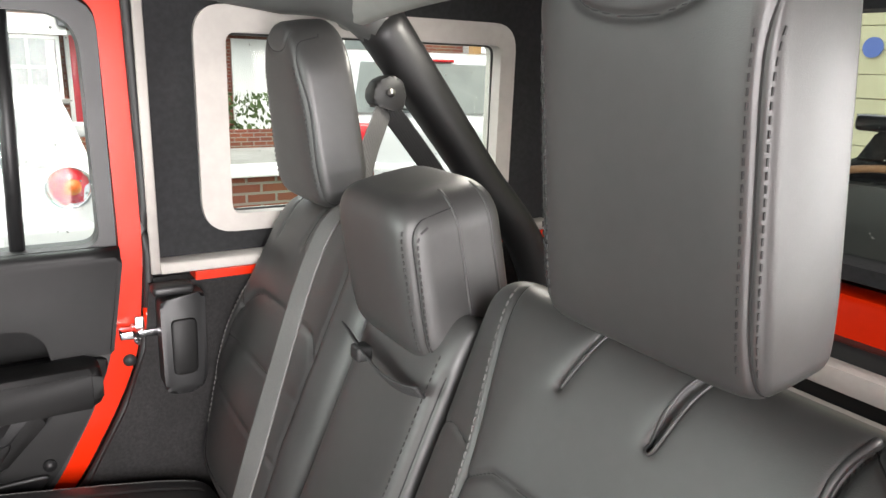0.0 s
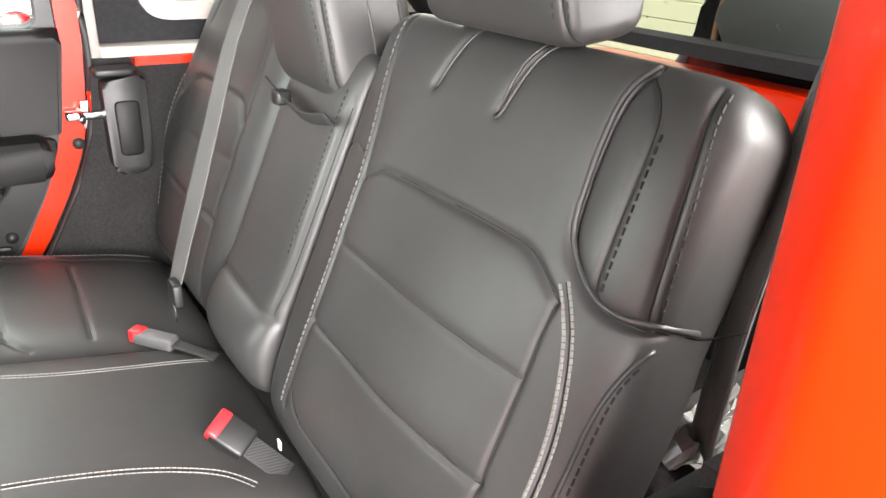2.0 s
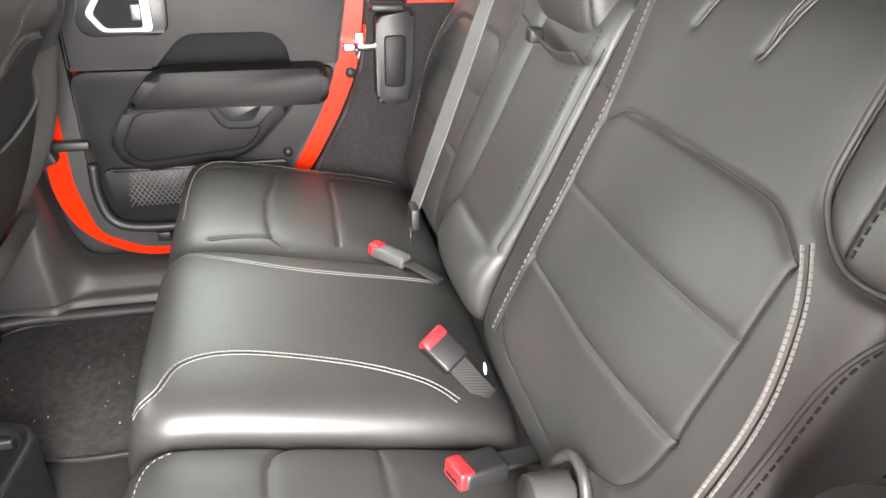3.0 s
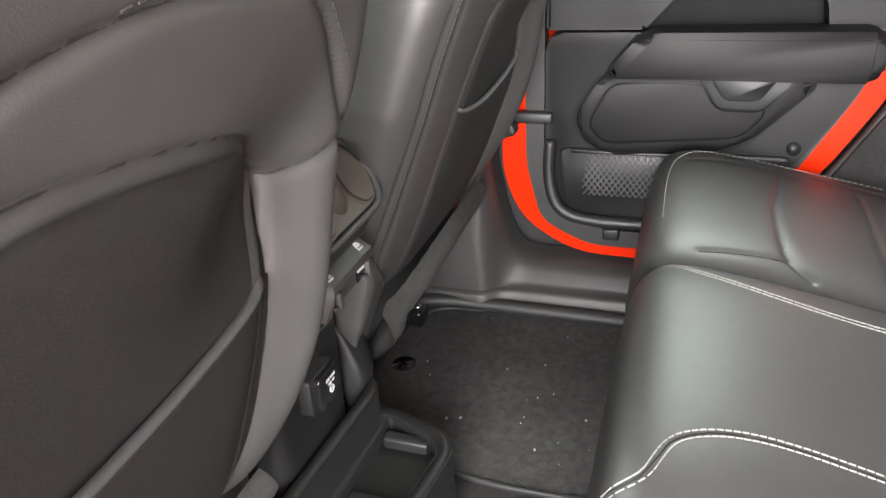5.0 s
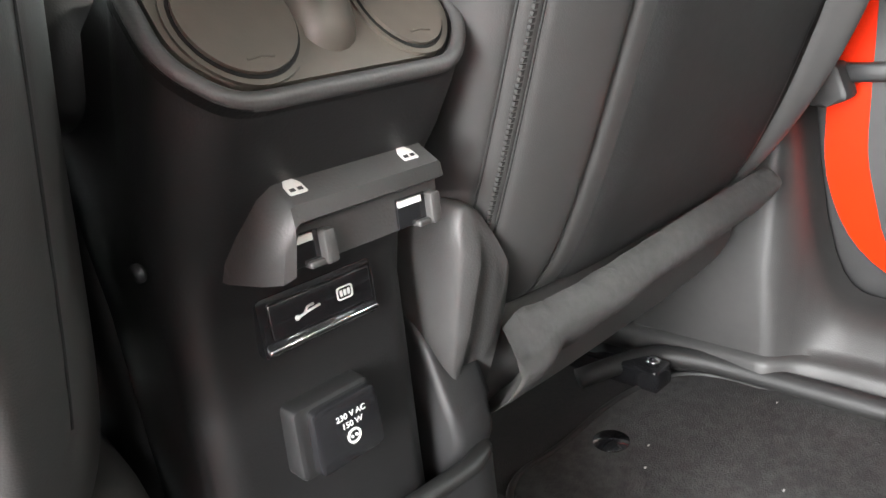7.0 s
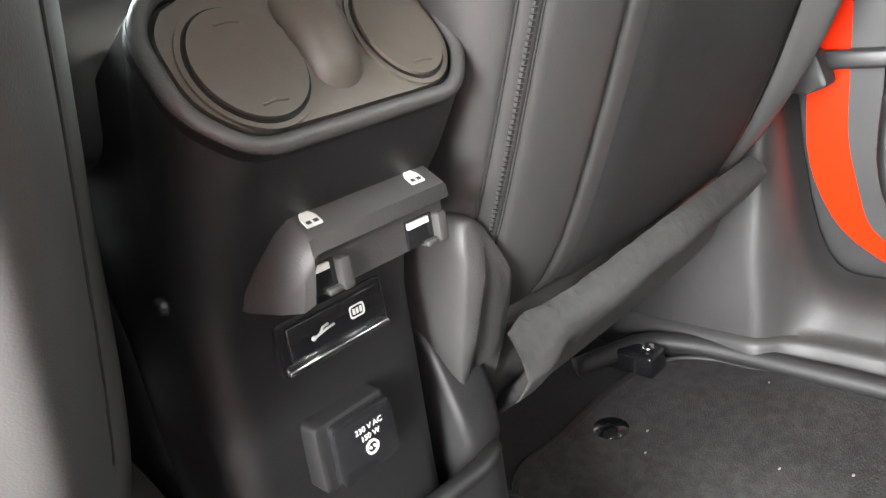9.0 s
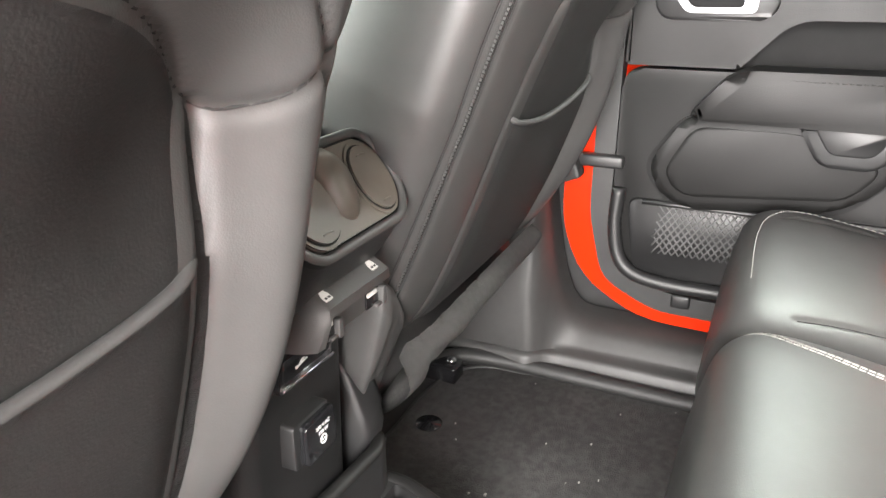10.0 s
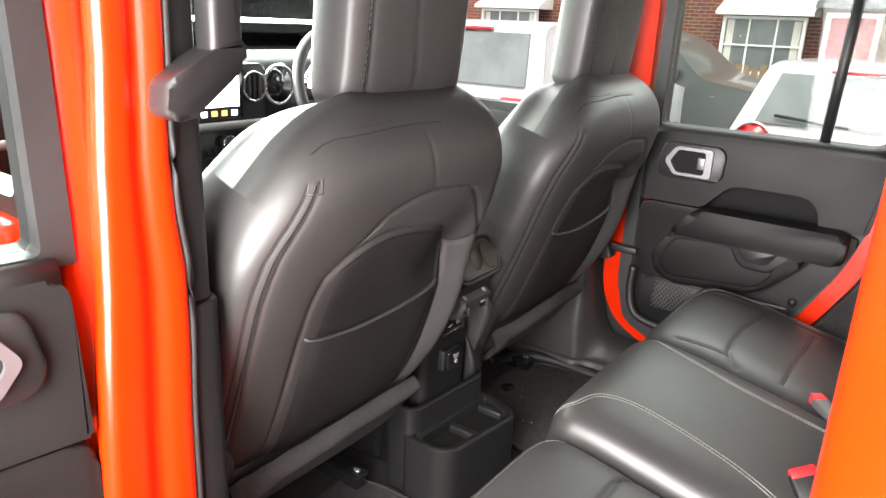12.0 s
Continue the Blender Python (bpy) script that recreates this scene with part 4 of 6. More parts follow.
    creases = [
        ([on(-0.170, 0.87), on(-0.175, 1.00), on(-0.181, 1.13), on(-0.177, 1.202), on(-0.162, 1.228), on(-0.112, 1.270), on(-0.072, 1.300), on(0.008, 1.314), on(0.10, 1.307), on(0.125, 1.296), on(0.155, 1.262), on(0.195, 1.20)], 0.0055, 0.005),
        ([on(-0.170, 1.221), on(-0.119, 1.256), on(-0.053, 1.267), on(0.050, 1.252), on(0.100, 1.226), on(0.134, 1.192), on(0.165, 1.200), on(0.200, 1.225)], 0.006, 0.006),
        ([on(0.134, 1.192), on(0.137, 1.146), on(0.143, 1.057), on(0.156, 0.880)], 0.010, 0.007),
        ([on(-0.195, 1.365), on(-0.15, 1.379), on(-0.05, 1.386), on(0.05, 1.386)], 0.003, 0.004),
        ([on(0.006, 1.384), on(0.010, 1.318)], 0.0015, 0.004),
        ([on(-0.214, 1.344), on(-0.243, 1.305), on(-0.268, 1.25), on(-0.270, 1.15), on(-0.250, 0.91)], 0.003, 0.004),
        ([on(-0.200, 1.348), on(-0.229, 1.305), on(-0.253, 1.25), on(-0.255, 1.15), on(-0.236, 0.91)], 0.003, 0.004),
        ([on(0.212, 1.35), on(0.218, 1.20), on(0.203, 0.95)], 0.003, 0.004),
    ]

    def edge(v):
        k = np.clip((v + 0.27) / 0.28, 0, 1)
        t = np.clip((v - 0.088) / 0.21, 0, 1)
        hw = 0.232 + 0.043 * k - 0.03 * t * t
        q = np.clip((v - 0.108) / 0.19, 0, 0.999)
        return -hw - 0.022 + 0.18 * (1 - np.sqrt(1 - q * q)), 0.250 + 0.012 * np.clip((v + 0.10) / 0.12, 0, 1) - 0.042 * t * t

    p = Pad(o, FU, FV_, FW, 0.55, 0.591, 0.10, 0.10, 5.0, (0.008, 0.055), edge, lambda x, v: -4.5 * np.clip(v - 0.20, 0, 1) ** 2 - 4.0 * np.clip(x - 0.165, 0, 1) ** 2 - 20.0 * np.clip(x - 0.198, 0, 1) ** 2, creases, [(0.180, -0.08, 0.026, 0.17, 0.030), (0.00, 0.03, 0.12, 0.10, -0.006), (0.115, 0.078, 0.055, 0.06, -0.024), (0.06, 0.13, 0.2, 0.06, 0.004)])
    p.drop = 0.045
    p.build("backrest", leather, s, nu=190, nv=180)
    p.stitches("shoulder_stitching", [on(-0.185, 1.374), on(-0.15, 1.384), on(-0.05, 1.391)], thread_dark, s, "", 0.005, 0.003, 0.0010)
    p.stitches("zip", [on(-0.207, 1.345), on(-0.236, 1.305), on(-0.2605, 1.25), on(-0.2625, 1.15), on(-0.243, 0.915)], thread_dark, s, "black zip down the side of the cover", 0.0022, 0.0014, 0.0045, -0.0012)
    part("zip_tab", tube_bm([p.place(*on(a, b), 0.001) for a, b in ((-0.219, 1.337), (-0.211, 1.350), (-0.195, 1.353), (-0.201, 1.339), (-0.219, 1.337))], 0.0008, 6), leather, s, "leather tab over the zip end")
    p.stitches("panel_stitching", [on(0.165, 1.264), on(0.130, 1.300), on(0.10, 1.311), on(0.008, 1.318), on(-0.02, 1.316)], thread_dark, s, "", 0.005, 0.003, 0.0010)
    # map pocket and the cloth above it
    def patch(name, lo, hi, lift, mat, label2, bulge=0.0, grid=30):
        bm = bmesh.new()
        lo, hi = smooth_path([(q[0], q[1], 0) for q in lo], grid), smooth_path([(q[0], q[1], 0) for q in hi], grid)
        rows2 = []
        for j in range(grid):
            t = j / (grid - 1)
            row = []
            for i in range(grid):
                q = i / (grid - 1)
                w = lo[i].lerp(hi[i], t)
                rim = min(1.0, 9 * min(q, 1 - q))
                u = on(w.x, w.y)
                row.append(bm.verts.new(p.place(u[0], u[1], lift * rim - 0.004 * (1 - rim) + bulge * math.sin(math.pi * q) * t)))
            rows2.append(row)
        for a, b in zip(rows2, rows2[1:]):
            for k in range(grid - 1):
                bm.faces.new((a[k], a[k + 1], b[k + 1], b[k]))
        bmesh.ops.solidify(bm, geom=bm.faces[:], thickness=-0.003)
        return part(name, bm, mat, s, label2)

    patch("upper_cloth", [(-0.174, 1.10), (0.146, 1.10)], [(-0.166, 1.215), (-0.115, 1.250), (-0.053, 1.262), (0.046, 1.247), (0.098, 1.222), (0.137, 1.188)], 0.0015, pocket_cloth, "black cloth above the pocket", 0.002)
    patch("map_pocket", [(-0.166, 0.878), (0.0, 0.866), (0.160, 0.878)], [(-0.174, 1.125), (-0.02, 1.112), (0.146, 1.128)], 0.004, pocket_cloth, "black cloth map pocket", 0.006)
    hem = [(-0.170, 1.126, -0.003), (-0.155, 1.122, 0.004), (-0.09, 1.114, 0.007), (-0.02, 1.112, 0.008), (0.06, 1.117, 0.006), (0.120, 1.126, 0.003), (0.138, 1.129, -0.010)]
    part("pocket_hem", tube_bm([p.place(*on(x, z), l) for x, z, l in hem], 0.0042, 10, 40, flat=0.7), pocket_cloth, s, "rolled pocket hem")
    p.piping("panel_piping", [on(-0.168, 0.875), on(-0.180, 1.10), on(-0.178, 1.195), on(-0.164, 1.224), on(-0.114, 1.266), on(-0.08, 1.292)], 0.0013, leather, s, "", 60, 0.0006)
    # valance below the back
    bm = bmesh.new()
    skirt = []
    for i in range(49):
        q = i / 48
        x = -0.242 + 0.430 * q
        drop = math.exp(-max(0.0, x + 0.222) / 0.030)
        low = 0.818 - 0.046 * drop + 0.06 * max(0.0, (x - 0.14) / 0.086) ** 2
        row = []
        for j in range(11):
            t = j / 10
            crumple = 0.006 * noise.noise(Vector((x * 30, t * 4, cx))) * math.exp(-max(0.0, x + 0.2) / 0.10)
            y = 0.708 - 0.022 * math.sin(math.pi * min(1.0, t * 1.3)) + (0.046 + 0.030 * drop) * t * t + crumple
            row.append(bm.verts.new((cx + x, y, 0.893 + 0.004 * math.sin(x * 9) + (low - 0.893) * t + crumple)))
        for j, v in enumerate(row):
            v.co.x += 0.004 * drop * (j / 10) ** 2
        skirt.append(row)
    for a, b in zip(skirt, skirt[1:]):
        for k in range(10):
            bm.faces.new((a[k], a[k + 1], b[k + 1], b[k]))
    bmesh.ops.solidify(bm, geom=bm.faces[:], thickness=0.004)
    part("valance", bm, valance_cloth, s, "grey cloth skirt under the back")
    # seat base
    b = Pad((cx, 1.03, 0.86), (1, 0, 0), (0, 1, 0.12), (0, -0.12, 1), 0.50, 0.56, 0.07, 0.09, 4.0, (0.05, 0.06))
    b.build("seat", leather, s, nu=40, nv=40)
    part("side_shield", prism_bm(round_poly([(0.72, 0.80), (0.76, 0.90), (0.95, 0.88), (1.28, 0.84), (1.26, 0.70), (0.80, 0.70)], 0.03), "x", cx - 0.275, cx - 0.235, 0.008), plastic, s, "black plastic side cover")
    cover = round_poly([(-0.278, 0.985), (-0.266, 0.981), (-0.245, 0.950), (-0.234, 0.925), (-0.224, 0.88), (-0.222, 0.82), (-0.224, 0.785), (-0.240, 0.79), (-0.258, 0.81), (-0.276, 0.87), (-0.283, 0.965)], 0.014, 4)
    bm = bmesh.new()
    rings = []
    for y, k in ((0.790, 1.0), (0.722, 1.0), (0.712, 0.985), (0.705, 0.94), (0.702, 0.87), (0.7015, 0.5)):
        rings.append([bm.verts.new((cx + 0.006 - 0.250 + (a + 0.250) * k, y + 0.4 * max(0.0, 0.935 - b), 0.885 + (b - 0.885) * (1 - (1 - k) * 0.45))) for a, b in cover])
    for lower, upper in zip(rings, rings[1:]):
        for k in range(len(lower)):
            bm.faces.new((lower[k], lower[(k + 1) % len(lower)], upper[(k + 1) % len(lower)], upper[k]))
    bm.faces.new(rings[-1])
    bmesh.ops.recalc_face_normals(bm, faces=bm.faces[:])
    part("recliner_cover", sharp(bm, 60), trim_grey, s, "charcoal moulded hinge cover")
    for sx in (-0.17, 0.17):
        part("seat_rail", box_bm((cx + sx - 0.02, 0.82, 0.60), (cx + sx + 0.02, 1.30, 0.632), 0.005), plastic_gloss, s, "dark steel seat rail")
        part("rail_bolt", disc_bm((cx + sx, 0.835, 0.632), (0, 0, 1), 0.009, 0.009, 6, 0.002), chrome, s, "bright bolt")
    part("cross_member", box_bm((cx - 0.22, 0.88, 0.68), (cx + 0.22, 0.94, 0.78), 0.01), plastic, s)
    # headrest
    o2 = Vector((cx + 0.060, 0.660, 1.558))
    h = Pad(o2, FU, (0, -0.10, 0.995), (0, -0.995, -0.10), 0.272, 0.285, 0.05, 0.055, 4.2, (0.03, 0.06), None, None,
            [([(-0.10, -0.14), (-0.095, 0.08), (-0.06, 0.12)], 0.004, 0.005), ([(0.0, -0.14), (-0.01, 0.02), (-0.03, 0.14)], 0.003, 0.004)])
    h.build("headrest", leather, s, nu=60, nv=60)
    h.stitches("headrest_stitching", [(-0.108, -0.12), (-0.103, 0.07)], thread_dark, s, "", 0.005, 0.0035, 0.0018)
    part("headrest_collar", box_bm((cx - 0.06, 0.625, 1.400), (cx + 0.15, 0.69, 1.420), 0.008), plastic_gloss, s)
    return s


front_seat(0.385, "black leather front passenger seat with a map pocket on its back")
front_seat(1.09, "black leather driver seat with a map pocket on its back")

# ---- rear doors ----
def rear_door(label, turned, glass_label):
    """A rear side door; built as the far one, then mirrored and swung for the near one."""
    TURNED[0] = turned
    base = Vector((1.43, 0.65, 0.75))
    d = thing("car_door", label, "car door", (turned @ base) if turned else base, "rear doors")
    part("door_shell", sharp(prism_bm(round_poly([(0.628, 0.765), (0.628, 1.31), (0.062, 1.31), (0.092, 1.12), (0.14, 1.01), (0.205, 0.905), (0.30, 0.80), (0.38, 0.757), (0.53, 0.757)], 0.03, 4), "x", 1.480, 1.50, 0.006)), orange, d, "orange-red painted door shell")
    upper = [(0.612, 1.126), (0.606, 1.285), (0.595, 1.302), (0.058, 1.302), (0.086, 1.126), (0.184, 1.126), (0.190, 1.165), (0.212, 1.188), (0.235, 1.193), (0.375, 1.193), (0.400, 1.182), (0.452, 1.126)]
    part("upper_panel", sharp(prism_bm(round_poly(upper, [0.004, 0.01, 0.01, 0.012, 0.004, 0.004, 0.02, 0.02, 0.02, 0.03, 0.03, 0.004], 4), "x", 1.402, 1.480, 0.007, 3)), plastic_soft, d, "charcoal soft upper door panel")
    part("belt_roll", tube_bm([(1.418, 0.60, 1.301), (1.418, 0.33, 1.303), (1.418, 0.062, 1.302)], 0.016, 12, 12), plastic_soft, d)
    lower = [(0.614, 1.121), (0.088, 1.121), (0.135, 1.01), (0.195, 0.91), (0.30, 0.805), (0.38, 0.768), (0.52, 0.765), (0.585, 0.79), (0.614, 0.86)]
    part("lower_panel", sharp(prism_bm(round_poly(lower, 0.03, 4), "x", 1.406, 1.446, 0.006)), plastic_soft, d, "charcoal lower door panel")
    edge_line = [(0.650, 1.305), (0.652, 0.88), (0.624, 0.768), (0.535, 0.724), (0.375, 0.722), (0.283, 0.78), (0.19, 0.90), (0.125, 1.02), (0.088, 1.121), (0.075, 1.305)]
    if turned is None:
        edge_in = [(0.37 + (y - 0.37) * 0.88, 1.0 + (z - 1.0) * 0.88) for y, z in edge_line]
        part("door_seal", sharp(ring_bm(round_poly(edge_line, 0.03, 4), round_poly(edge_in, 0.03, 4), "x", 1.414, 1.4455), 50), rubber, d, "black rubber edge of the door lining")
    else:
        part("hinge_edge", sharp(prism_bm(round_poly([(1.440, 0.610), (1.430, 0.628), (1.427, 0.644), (1.432, 0.658), (1.468, 0.660), (1.475, 0.612)], 0.006, 4), "z", 0.80, 1.775, 0.01), 50), orange, d, "orange-red painted hinge edge")
    # the hollow's depth shade is its black colour
    part("recess", box_bm((1.462, 0.12, 1.05), (1.479, 0.50, 1.22)), hollow_shade, d, "hollow above the armrest, its shade put into a black colour", False)
    arm = round_poly([(0.113, 1.058), (0.113, 1.132), (0.452, 1.132), (0.512, 1.062)], [0.02, 0.02, 0.03, 0.02], 5)
    part("armrest", sharp(prism_bm(arm, "x", 1.338, 1.408, 0.016, 4), 60), plastic_soft, d, "padded black armrest")
    part("armrest_stitching", stitch_row_bm([(1.337, 0.125, 1.120), (1.337, 0.30, 1.121), (1.340, 0.445, 1.121)], (-1, 0, 0.3), 0.005, 0.003, 0.0012), thread_dark, d)
    hexa = round_poly([(0.566, 0.975), (0.512, 1.058), (0.20, 1.058), (0.196, 1.035), (0.288, 0.938), (0.518, 0.916)], [0.03, 0.02, 0.01, 0.02, 0.03, 0.03], 4)
    # black sheet behind the pad draws the shade in its gap
    part("pad_gap_shade", sharp(prism_bm(round_poly([(0.574, 0.974), (0.518, 1.060), (0.19, 1.060), (0.186, 1.035), (0.286, 0.928), (0.522, 0.906)], 0.03, 4), "x", 1.400, 1.4075), 60), hollow_shade, d, "black sheet for the shaded gap round the raised panel", False)
    part("lower_pad", sharp(prism_bm(hexa, "x", 1.380, 1.409, 0.013, 4), 60), plastic_soft, d, "raised charcoal panel")
    inner = round_poly([(0.538, 0.972), (0.50, 1.045), (0.36, 1.045), (0.25, 1.005), (0.288, 0.957), (0.508, 0.938)], 0.02, 4)
    part("lower_inlay", sharp(prism_bm(inner, "x", 1.377, 1.384, 0.005, 3), 60), plastic_soft, d)
    pull = round_poly([(0.365, 1.06), (0.332, 1.006), (0.262, 1.004), (0.228, 1.05), (0.228, 1.06)], 0.012, 4)
    part("pull_pocket", sharp(prism_bm(pull, "x", 1.364, 1.392, 0.006, 3), 60), plastic, d, "black pull pocket under the armrest")
    part("pull_hollow", sharp(prism_bm(round_poly([(0.345, 1.06), (0.322, 1.024), (0.270, 1.023), (0.246, 1.06)], 0.01, 4), "x", 1.360, 1.366, 0.002), 60), plastic, d)
    bez = round_poly([(0.578, 1.215), (0.562, 1.282), (0.425, 1.282), (0.408, 1.265), (0.412, 1.205), (0.428, 1.192), (0.562, 1.192)], 0.014, 4)
    part("handle_bezel", sharp(prism_bm(bez, "x", 1.392, 1.404, 0.004, 2), 60), plastic, d, "black handle bezel")
    h_out = round_poly([(0.556, 1.236), (0.530, 1.274), (0.438, 1.274), (0.438, 1.202), (0.530, 1.202)], 0.01, 5)
    h_in = round_poly([(0.542, 1.236), (0.523, 1.266), (0.455, 1.266), (0.455, 1.209), (0.523, 1.209)], 0.008, 5)
    part("handle", sharp(ring_bm(h_out, h_in, "x", 1.383, 1.397)), handle_silver, d, "satin chrome door handle")
    # cup floor coloured black for the shade inside the handle
    part("handle_cup", sharp(prism_bm(h_in, "x", 1.390, 1.396)), hollow_shade, d, "", False)
    part("handle_pivot", box_bm((1.385, 0.456, 1.222), (1.393, 0.474, 1.252), 0.002), handle_silver, d)
    part("pocket_lip", tube_bm([(1.395, 0.603, 0.935), (1.392, 0.604, 0.86), (1.388, 0.582, 0.805), (1.386, 0.52, 0.787), (1.388, 0.40, 0.786)], 0.011, 10, 36), plastic, d, "moulded lip of the door pocket")
    part("pocket_back", sharp(prism_bm(round_poly([(0.59, 0.92), (0.20, 0.92), (0.30, 0.81), (0.40, 0.79), (0.57, 0.795)], 0.02, 4), "x", 1.398, 1.408, 0.003), 60), plastic, d, "grey backing of the pocket")
    bm = bmesh.new()
    for i in range(40):
        y0 = 0.27 + i * 0.0105
        for s in (1, -1):
            a, b = (y0, 0.835), (y0 + s * 0.058, 0.915)
            pts = []
            for k in range(7):
                t = k / 6
                y, z = a[0] + (b[0] - a[0]) * t, a[1] + (b[1] - a[1]) * t
                if 0.30 < y < 0.545:
                    pts.append((1.393 + 0.0015 * (k % 2) * s, y, z))
            if len(pts) > 2:
                tube_bm(pts, 0.0013, 4, bm=bm)
    tagged(part("pocket_net", bm, rubber_grey, d, "black elastic net of the door pocket"), kind="stuff")
    part("net_hem", tube_bm([(1.393, 0.565, 0.918), (1.393, 0.30, 0.918)], 0.004, 8, 6), plastic, d)
    part("release_button", disc_bm((1.398, 0.205, 0.935), (1, 0, 0), 0.011, 0.010, 20, 0.002), plastic, d, "round black button")
    part("drain_clip", box_bm((1.398, 0.475, 0.742), (1.41, 0.505, 0.765), 0.004), plastic, d)
    part("check_strap", box_bm((1.392, 0.60, 0.965), (1.412, 0.685, 0.985), 0.004), plastic, d, "black door check strap")
    part("check_box", sharp(prism_bm(round_poly([(0.66, 0.95), (0.675, 0.99), (0.715, 0.985), (0.72, 0.955), (0.69, 0.94)], 0.008, 3), "x", 1.37, 1.405, 0.005)), rubber, d, "black rubber check boot")
    # window
    wo = round_poly([(0.622, 1.305), (0.618, 1.735), (0.066, 1.735), (0.064, 1.305)], [0.004, 0.03, 0.05, 0.004], 6)
    wi = round_poly([(0.592, 1.318), (0.590, 1.705), (0.094, 1.705), (0.090, 1.318)], [0.01, 0.04, 0.06, 0.03], 6)
    part("window_frame", sharp(ring_bm(wo, wi, "x", 1.425, 1.485)), plastic, d, "black window frame")
    g = part("pane", prism_bm(wi, "x", 1.453, 1.457), glass, d, glass_label, False)
    g.visible_shadow = False
    part("window_divider", tube_bm([(1.455, 0.214, 1.31), (1.455, 0.200, 1.71)], 0.012, 8), plastic, d, "black upright window divider")
    TURNED[0] = None
    return d


rear_door("closed charcoal rear door with chrome handle, armrest and net pocket", None, "clear door window with rain drops")
HINGE = Vector((-0.035, 0.70, 0))
SWING = Matrix.Translation(HINGE) @ Matrix.Rotation(radians(-NEAR_DOOR), 4, "Z") @ Matrix.Translation(-HINGE) @ Matrix.Translation((2 * MID - 0.01, 0.055, 0)) @ Matrix.Diagonal((-1, 1, 1, 1))
rear_door("open orange-red rear door with charcoal lining and chrome handle", SWING, "clear window of the open door")

striker = thing("door_striker", "bright steel door striker on the orange pillar", "door striker", (1.42, 0.032, 1.156))
part("plate", box_bm((1.418, 0.018, 1.128), (1.424, 0.046, 1.182), 0.002), steel, striker)
part("loop", tube_bm([(1.42, 0.050, 1.150), (1.385, 0.050, 1.150), (1.372, 0.050, 1.157), (1.385, 0.050, 1.165), (1.42, 0.050, 1.165)], 0.0055, 8, 20), chrome, striker, "bright striker loop")
part("bar", box_bm((1.392, 0.004, 1.150), (1.42, 0.075, 1.166), 0.003), chrome, striker)
tagged(link(disc_bm((1.419, 0.059, 1.099), (1, 0, 0), 0.0115, 0.008, 24, 0.002), "body_plug", rubber), "round black rubber plug in the orange pillar", "body plug")
latch = thing("side_latch", "black plastic hard-top latch on the boot side", "latch", (1.38, -0.03, 1.06))
part("body", sharp(prism_bm(round_poly([(0.012, 1.06), (0.012, 1.225), (-0.066, 1.238), (-0.062, 1.06), (-0.045, 1.045), (0.0, 1.045)], 0.012, 4), "x", 1.352, 1.402, 0.008, 3), 60), plastic, latch)
part("lever", sharp(prism_bm(round_poly([(-0.004, 1.085), (-0.004, 1.19), (-0.048, 1.19), (-0.046, 1.085)], 0.01, 4), "x", 1.346, 1.356, 0.003), 60), plastic_soft, latch, "hinged latch lever")
part("hook", box_bm((1.36, -0.05, 1.232), (1.40, 0.02, 1.25), 0.006), plastic, latch)

# ---- centre console ----
con = thing("centre_console", "black plastic centre console with round rear vents and switches", "centre console", (MID, 0.9, 0.6))
CCX = 0.727
BEZEL = Matrix.Translation((CCX, 0.665, 1.069)) @ Matrix(((1, 0, 0), (0, 0.5888, -0.8083), (0, 0.8083, 0.5888))).to_4x4()


def on_bezel(u, v, lift=0.0):
    return BEZEL @ Vector((u, v, lift))


def bezel_part(name, bm, mat, parent, label="", angle=35):
    bmesh.ops.transform(bm, matrix=BEZEL, verts=bm.verts)
    return part(name, sharp(bm, angle), mat, parent, label)


def inset(pts, d):
    """An outline drawn in by d towards its middle."""
    cu, cv = sum(p[0] for p in pts) / len(pts), sum(p[1] for p in pts) / len(pts)
    hu, hv = max(abs(p[0] - cu) for p in pts), max(abs(p[1] - cv) for p in pts)
    return [(cu + (p[0] - cu) * (1 - d / hu), cv + (p[1] - cv) * (1 - d / hv)) for p in pts]


# housing: a lofted column that leans out towards the vents
VENT_OUT = [(-0.063, -0.007), (0.063, -0.006), (0.083, 0.018), (0.083, 0.060), (0.067, 0.081), (-0.067, 0.081), (-0.083, 0.060), (-0.083, 0.018)]
VENT_R = [0.014, 0.014, 0.012, 0.016, 0.012, 0.012, 0.016, 0.012]
bm = bmesh.new()
rings = []
for z, hw, yb, c in ((0.60, 0.078, 0.746, 0.012), (0.80, 0.076, 0.742, 0.012), (0.94, 0.076, 0.736, 0.014), (0.975, 0.078, 0.728, 0.016), (1.005, 0.080, 0.708, 0.020), (1.035, 0.083, 0.682, 0.023), (1.058, 0.084, 0.667, 0.023)):
    ring = [(CCX - hw + c, yb), (CCX + hw - c, yb), (CCX + hw, yb + c), (CCX + hw, yb + 0.05), (CCX + hw - 0.005, 0.86), (CCX - hw + 0.005, 0.86), (CCX - hw, yb + 0.05), (CCX - hw, yb + c)]
    rings.append([bm.verts.new((p[0], p[1], z)) for p in round_poly(ring, VENT_R, 5)])
rings.append([bm.verts.new(on_bezel(p[0], p[1], -0.004)) for p in round_poly(VENT_OUT, VENT_R, 5)])
for a, b in zip(rings, rings[1:]):
    for k in range(len(a)):
        bm.faces.new((a[k], a[(k + 1) % len(a)], b[(k + 1) % len(a)], b[k]))
bm.faces.new(rings[0][::-1])
bm.faces.new(rings[-1])
part("housing", sharp(bm, 40), plastic, con)
